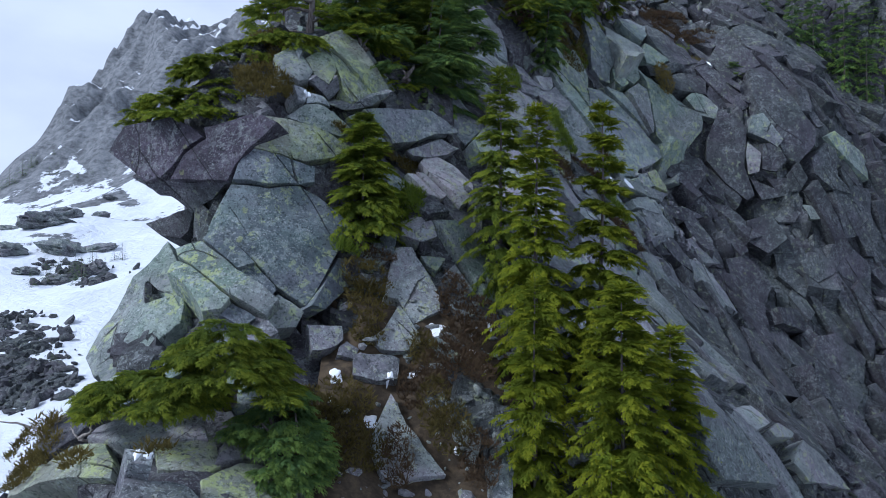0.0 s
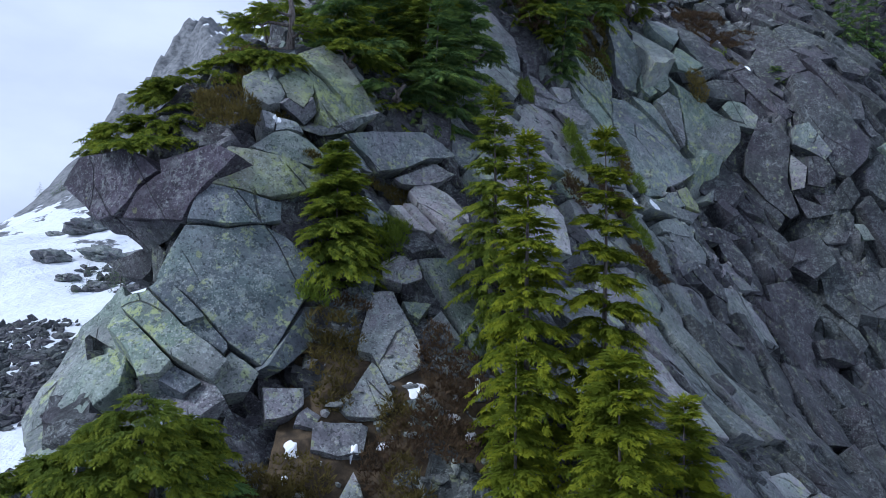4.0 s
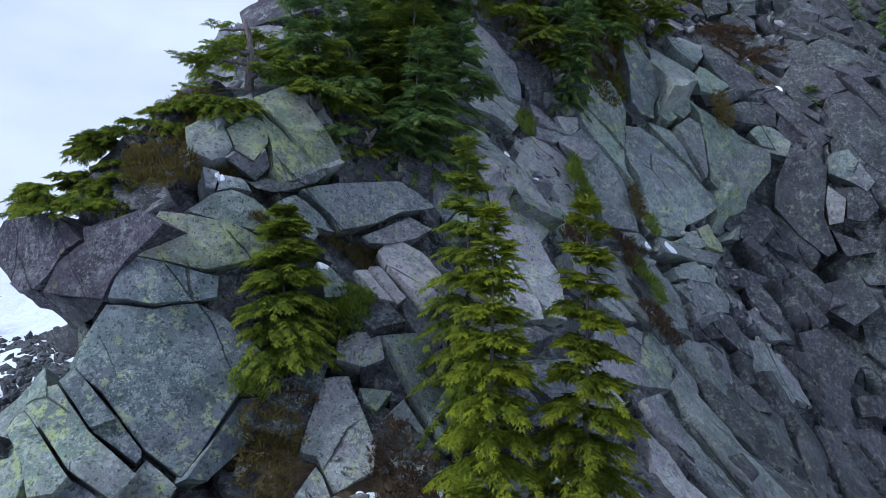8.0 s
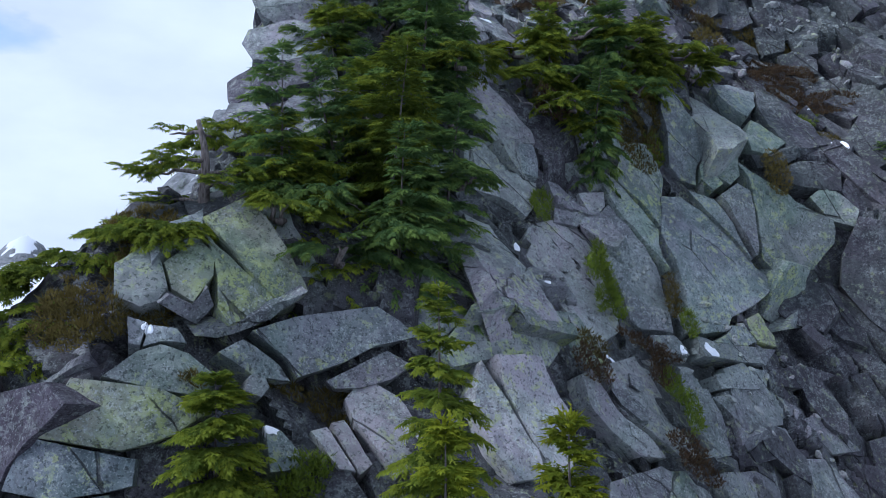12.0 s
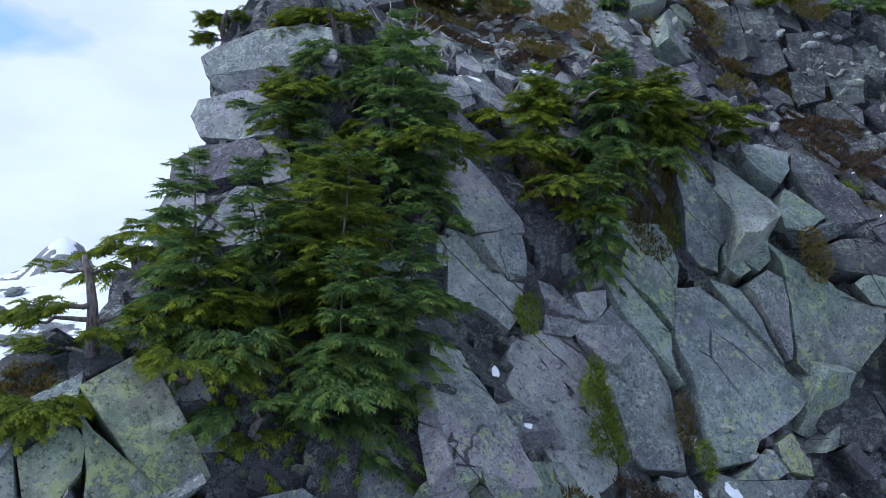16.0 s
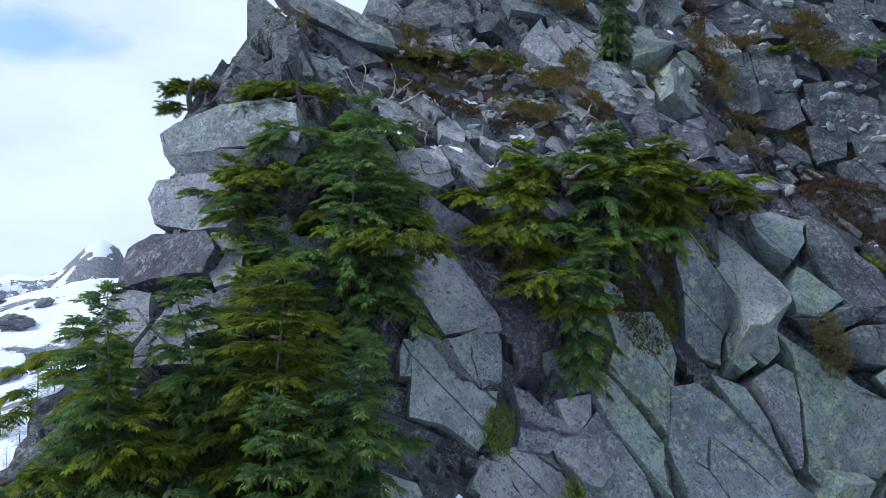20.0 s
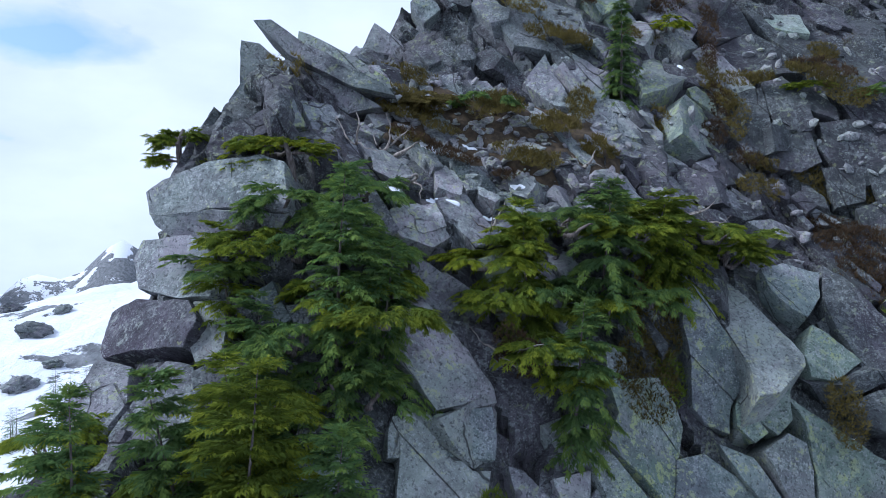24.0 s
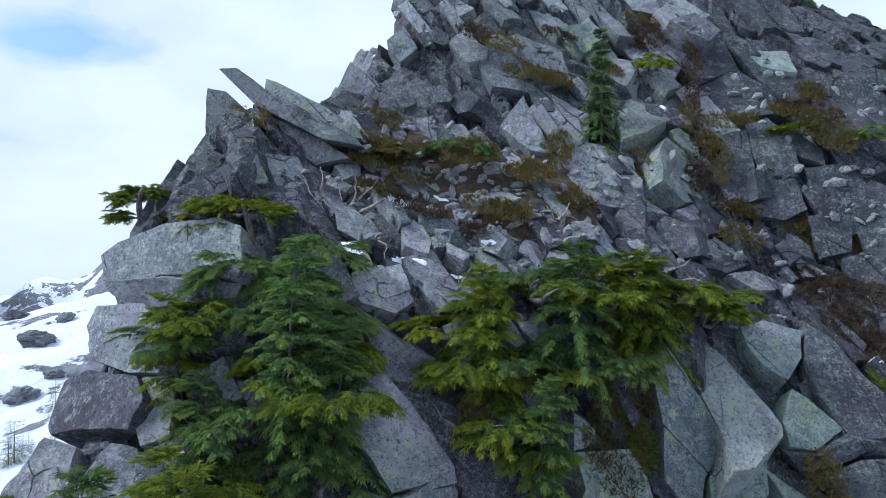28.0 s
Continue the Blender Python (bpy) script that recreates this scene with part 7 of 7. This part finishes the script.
def rubble(x0, x1, s0, s1, count, big, seed, label):
    rng = random.Random(seed)
    bm = bmesh.new()
    bmesh.ops.create_icosphere(bm, subdivisions=1, radius=1)
    ball = [q.co.copy() for q in bm.verts]
    tris = [tuple(q.index for q in f.verts) for f in bm.faces]
    bm.free()
    vs, fs = [], []
    for _ in range(count):
        at = fall(place(rng.uniform(x0, x1), rng.uniform(s0, s1), 0.5), 2.2)
        if at is None:
            continue
        r = big * rng.uniform(0.25, 1.0) ** 2
        o = len(vs)
        turn = Matrix.Rotation(rng.uniform(0, 6.28), 3, Vector((rng.gauss(0, 1), rng.gauss(0, 1), rng.gauss(0, 1))))
        long = (rng.uniform(0.9, 1.7), rng.uniform(0.6, 1.0), rng.uniform(0.35, 0.7))
        for q in ball:
            k = rng.uniform(0.75, 1.1) * r
            vs.append((at + turn @ Vector((q.x * long[0] * k, q.y * long[1] * k, q.z * long[2] * k)))[:])
        fs += [tuple(o + i for i in f) for f in tris]
    ob = mesh_object("rubble", vs, fs, [ROCK["l"]], smooth=False)
    tagged(ob, label, "rubble", kind="stuff")


rubble(-1.8, 3.4, 25.6, 29.2, 420, 0.17, 91, "pale small broken stones on a ledge")
rubble(1.5, 7.5, 17.0, 19.5, 160, 0.14, 92, "small broken stones caught on a narrow ledge")
rubble(-1.6, 1.4, 7.2, 11.5, 200, 0.12, 93, "small stones in peaty soil between boulders")
rubble(3.5, 10.0, 26.0, 33.0, 260, 0.2, 94, "loose broken stones on the upper slope")


def snow_patches(spots):
    down = DOWN
    side, along = Vector((1, 0, 0)), Vector((0, 0.86, 0.5))
    for k, (x, y, z, rx, rz) in enumerate(spots):
        base = Vector((x, y, z))
        mid = fall(base)
        if mid is None:
            continue
        sd = Vector((x * 3.1, k * 1.7, z))
        vs, fs, last, bad = [], [], {}, 0
        rings, n = 5, 26
        for r in range(rings + 1):
            f = r / rings
            for i in range(n):
                a = 2 * math.pi * i / n
                d = Vector((math.cos(a), math.sin(a), 0))
                e = min(1.3, max(0.62, 1 + 0.5 * noise.fractal(d * 1.2 + sd, 1.0, 2, 3)))
                p = mid + side * d.x * rx * e * f + along * d.y * max(rz, 0.05) * 1.5 * e * f
                q = fall(p)
                if q is None or (q - p).length > 0.16:
                    # held back where the rock falls away
                    q = last[i] if r else mid
                    bad += 1
                last[i] = q
                lift = (0.02 + 0.05 * min(rx, rz)) * (1 - f * f) - (0.03 if r == rings else 0.0)
                vs.append((q - down * lift)[:])
        for r in range(rings):
            for i in range(n):
                j = (i + 1) % n
                fs.append((r * n + i, r * n + j, (r + 1) * n + j, (r + 1) * n + i))
        if bad > 0.3 * len(vs) or max(q[2] for q in vs) - min(q[2] for q in vs) > 0.14 + 1.6 * rz:
            continue
        ob = mesh_object("snow_patch", vs, fs, [SNOW])
        tagged(ob, "small leftover patch of white snow on a ledge", "snow", "snow patches on the cliff")


heather([(-1.16, 11.03, 0.34, 0.42, 0.39), (-1.12, 10.49, 0.26, 0.2, 0.34), (-1.51, 8.86, 0.42, 0.48, 0.22), (-1.05, 8.57, 0.41, 0.43, 0.32), (-1.42, 8.31, 0.4, 0.34, 0.14), (-0.31, 10.33, 0.24, 0.36, 0.47), (-1.19, 11.45, 0.38, 0.27, 0.41), (-0.11, 9.21, 0.22, 0.46, 0.66), (0.11, 8.85, 0.29, 0.4, 0.65), (-5.64, 8.96, 0.3, 0.37, 0.46), (-1.29, 9.32, 0.37, 0.32, 0.34), (-1.81, 9.05, 0.28, 0.36, 0.21)])
heather([(-4.91, 8.05, 0.39, 0.24, 0.39), (-3.02, 14.11, 0.44, 0.32, 0.5), (-3.28, 14.46, 0.28, 0.23, 0.42), (-2.98, 14.29, 0.45, 0.4, 0.47), (-0.52, 14.52, 0.35, 0.31, 0.14), (4.22, 18.91, 0.17, 0.53, 0.5), (3.78, 22.69, 0.49, 0.69, 0.34), (8.27, 24.67, 0.41, 0.43, 0.07), (-1.05, 14.48, 0.24, 0.13, 0.18), (2.73, 16.87, 0.27, 0.23, 0.43), (-1.76, 13.98, 0.13, 0.08, 0.49), (-1.39, 28.76, 0.75, 0.34, 0.18)])
heather([(-1.06, 27.4, 0.55, 0.65, 0.45), (0.53, 27.89, 0.44, 0.55, 0.72), (2.32, 28.92, 0.31, 0.61, 0.42), (1.89, 27.82, 0.58, 0.26, 0.62), (1.49, 26.59, 0.66, 0.3, 0.45), (2.79, 27.45, 0.34, 0.26, 0.4), (1.66, 31, 0.79, 0.3, 0.48), (3.38, 31.89, 0.55, 0.24, 0.25), (7.92, 30.38, 0.55, 0.38, 0.65), (5.97, 27.97, 0.47, 0.26, 0.44), (3.95, 23.84, 0.43, 0.71, 0.21), (6.9, 23.05, 0.32, 0.57, 0.61)])
heather([(-3.0, 26.9, 0.4, 0.14, 0.3), (5.75, 30.69, 0.51, 0.24, 0.61), (0.88, 31.43, 0.53, 0.25, 0.71), (-0.28, 26.92, 0.45, 0.21, 0.52), (8.23, 28.5, 0.59, 0.3, 0.1), (1.96, 31.01, 0.53, 0.23, 0.41), (1.9, 27.78, 0.46, 0.32, 0.62), (2.78, 27.5, 0.4, 0.22, 0.41), (3.94, 29.17, 0.31, 0.47, 0.22), (5.03, 30.97, 0.26, 0.58, 0.39), (5.59, 29.62, 0.25, 0.47, 0.41), (5.38, 30.13, 0.23, 0.4, 0.42)])
heather([(7.15, 30.67, 0.57, 0.35, 0.77), (6.13, 30.65, 0.32, 0.16, 0.69), (7.63, 32.05, 0.33, 0.33, 0.4), (3.92, 33.56, 0.43, 0.21, 0.32), (4.17, 32.21, 0.28, 0.21, 0.31), (6.99, 28.75, 0.37, 0.23, 0.25), (7.53, 28.5, 0.48, 0.3, 0.12), (6.04, 28.68, 0.37, 0.21, 0.38), (-0.79, 27.49, 0.47, 0.36, 0.47), (0.84, 28.02, 0.47, 0.44, 0.79), (-0.64, 26.2, 0.38, 0.16, 0.42), (1.66, 26.78, 0.45, 0.17, 0.47)])
heather([(-3.15, 15.88, 0.37, 0.31, 0.15), (-2.85, 15.2, 0.35, 0.36, 0.18), (-2.55, 14.65, 0.33, 0.34, 0.2), (-3.04, 16.23, 0.26, 0.2, 0.1), (-4.88, 8.35, 0.33, 0.25, 0.4), (-3.58, 7.48, 0.21, 0.13, 0.74), (-2.72, 7.48, 0.16, 0.1, 0.79), (-5.08, 8.86, 0.21, 0.18, 0.42)])
rust_heather([(0.18, 11.31, 0.26, 0.54, 0.5), (0.26, 10.49, 0.29, 0.46, 0.53), (0.02, 9.95, 0.32, 0.4, 0.55), (0.5, 9.9, 0.28, 0.44, 0.58), (0.46, 8.46, 0.28, 0.43, 0.6), (-0.56, 8.44, 0.2, 0.51, 0.48), (-0.42, 9.53, 0.23, 0.38, 0.57), (0.61, 10.97, 0.26, 0.43, 0.51), (-1.05, 11.9, 0.31, 0.13, 0.41), (2.72, 16.44, 0.31, 0.33, 0.46), (3.7, 17.51, 0.58, 0.17, 0.41), (3.86, 17.13, 0.19, 0.48, 0.4)])
rust_heather([(7.77, 27.05, 0.9, 0.47, 0.3), (8.5, 25.97, 0.86, 0.45, 0.3), (4.18, 15.76, 0.35, 0.28, 0.46), (4.33, 15.45, 0.35, 0.22, 0.46), (0.11, 26.17, 0.54, 0.22, 0.44), (-0.53, 26.31, 0.45, 0.16, 0.44), (4.03, 33.08, 0.56, 0.39, 0.31), (5.06, 31.97, 0.24, 1, 0.55), (8, 33.18, 0.7, 0.28, 0.01), (7.4, 30.93, 0.75, 0.34, 0.75), (2.02, 21.95, 0.4, 0.4, 0.68), (7.7, 26.4, 0.49, 0.34, 0.38)])
rust_heather([(5.12, 29.28, 0.25, 0.39, 0.33), (5.79, 28.71, 0.36, 0.23, 0.39), (1.17, 25.96, 0.27, 0.16, 0.37), (2.08, 32.29, 0.41, 0.21, 0.52), (0.22, 31.59, 0.4, 0.25, 0.72), (5.27, 30.2, 0.26, 0.64, 0.39), (7.37, 27.57, 0.58, 0.22, 0.24)])
moss([(2.91, 18.98, 0.12, 0.32, 0.44), (3.01, 18.63, 0.12, 0.32, 0.43), (3.1, 18.36, 0.12, 0.32, 0.42), (3.19, 18.02, 0.12, 0.31, 0.42), (2.87, 19.22, 0.11, 0.26, 0.44), (1.83, 19.74, 0.19, 0.4, 0.35), (-0.58, 13.5, 0.25, 0.2, 0.28), (-0.5, 13.65, 0.16, 0.15, 0.25), (4.04, 16.9, 0.19, 0.36, 0.39), (4.34, 16.55, 0.17, 0.47, 0.34), (4.49, 18.41, 0.16, 0.33, 0.52), (-0.72, 13.08, 0.33, 0.26, 0.3)])
moss([(-0.59, 13.3, 0.24, 0.18, 0.29), (-1.62, 11.85, 0.15, 0.15, 0.43), (-1.46, 11.84, 0.13, 0.11, 0.42), (2.76, 18.77, 0.14, 0.32, 0.42), (2.91, 18.1, 0.11, 0.34, 0.41), (4.13, 22.87, 0.27, 0.46, 0.14), (4.02, 24.48, 0.39, 0.37, 0.1), (8.13, 25.49, 0.21, 0.39, 0.24)])
snow_patches([(-1.88, 9.57, 4.38, 0.19, 0.12), (-1.5, 9.57, 4.23, 0.11, 0.08), (-1.51, 9.25, 4, 0.06, 0.05), (-0.97, 9.09, 3.82, 0.11, 0.09), (-0.07, 10.59, 4.88, 0.17, 0.1), (-1.7, 10.19, 4.99, 0.29, 0.07), (-0.75, 9.71, 4.12, 0.06, 0.08), (-0.45, 9.96, 4.27, 0.1, 0.05), (10.9, 20.05, 3.87, 0.36, 0.21), (4.49, 20.56, 11.04, 0.33, 0.07), (0.67, 10.28, 4.35, 0.08, 0.09), (0.43, 10.45, 4.57, 0.1, 0.07)])
snow_patches([(-2.95, 6.63, 4, 0.05, 0.08), (-2.85, 6.64, 3.95, 0.04, 0.05), (0.19, 9.02, 3.57, 0.06, 0.04), (0.75, 10.9, 4.89, 0.05, 0.11), (4.68, 20.64, 10.95, 0.28, 0.08), (4.35, 18.65, 9.07, 0.07, 0.17), (4.22, 18.11, 8.64, 0.06, 0.17), (4.9, 17.95, 7.75, 0.19, 0.11), (4.33, 17.46, 7.77, 0.08, 0.08), (3.01, 16.29, 7.88, 0.11, 0.05), (2.46, 15.18, 7.55, 0.05, 0.09), (8.54, 22.92, 12.17, 0.3, 0.16)])
snow_patches([(8.53, 22.47, 11.63, 0.2, 0.14), (2, 16.2, 8.76, 0.06, 0.05), (-1.09, 12.03, 7.64, 0.2, 0.07), (-0.74, 11.88, 6.99, 0.1, 0.08), (-2.68, 11.41, 8.59, 0.13, 0.04), (-2.32, 11.67, 8.65, 0.06, 0.05), (-2.89, 11.92, 9.2, 0.07, 0.05), (1.43, 16.77, 9.67, 0.06, 0.08), (3.65, 19.94, 12.11, 0.07, 0.13), (4.13, 20.59, 12.24, 0.15, 0.07), (-0.58, 19.63, 15.08, 0.21, 0.1), (-0.37, 20.01, 15.21, 0.3, 0.09)])
snow_patches([(0.38, 19.98, 14.59, 0.39, 0.13), (0.62, 19.88, 14.36, 0.21, 0.1), (0.33, 21.73, 16.21, 0.16, 0.06), (0.59, 21.28, 15.59, 0.21, 0.08), (1.06, 21.38, 15.42, 0.21, 0.07), (2.32, 22.56, 16.02, 0.25, 0.07), (2.65, 22.57, 15.79, 0.17, 0.07), (2.1, 21.87, 15.35, 0.22, 0.07), (4.35, 24.34, 16.27, 0.15, 0.09), (3.71, 20.18, 12.39, 0.07, 0.14), (4.15, 20.68, 12.39, 0.14, 0.1), (8.11, 23.35, 12.93, 0.16, 0.11)])
snow_patches([(7.07, 21.3, 11.09, 0.07, 0.16), (-0.37, 21.1, 16.06, 0.22, 0.14), (-0.59, 21.2, 16.29, 0.2, 0.09), (0.78, 19.84, 14.24, 0.13, 0.07), (4.42, 25.87, 18.21, 0.08, 0.07), (-0.14, 19.82, 14.86, 0.24, 0.08), (0.04, 20.17, 15.01, 0.14, 0.06), (0.94, 20.65, 14.81, 0.16, 0.05), (0.41, 20.32, 14.86, 0.14, 0.05), (1.4, 21.33, 15.18, 0.17, 0.05)])
dead_wood([(-5.32, 9.13, 3.66, 0.44, 0.38), (-4.2, 7.97, 3.86, 0.38, 0.33), (-0.91, 20.34, 15.9, 0.52, 0.4), (-0.72, 20.42, 15.8, 0.41, 0.4), (-1.31, 20.01, 15.99, 0.41, 0.53), (4.4, 22.5, 14.7, 0.43, 0.42), (4.76, 22.53, 14.54, 0.42, 0.41), (1.14, 20.31, 14.42, 0.2, 0.38), (-1.57, 16.7, 12.41, 0.31, 0.4), (-0.28, 20.17, 15.27, 0.4, 0.39), (1.73, 18.7, 12.42, 0.25, 0.54), (4.1, 26.25, 19.41, 0.41, 0.54)])
dead_wood([(2.51, 22.39, 15.7, 0.33, 0.22), (-0.82, 15.64, 10.9, 0.38, 0.2), (-0.68, 14.6, 10.13, 0.2, 0.26)])
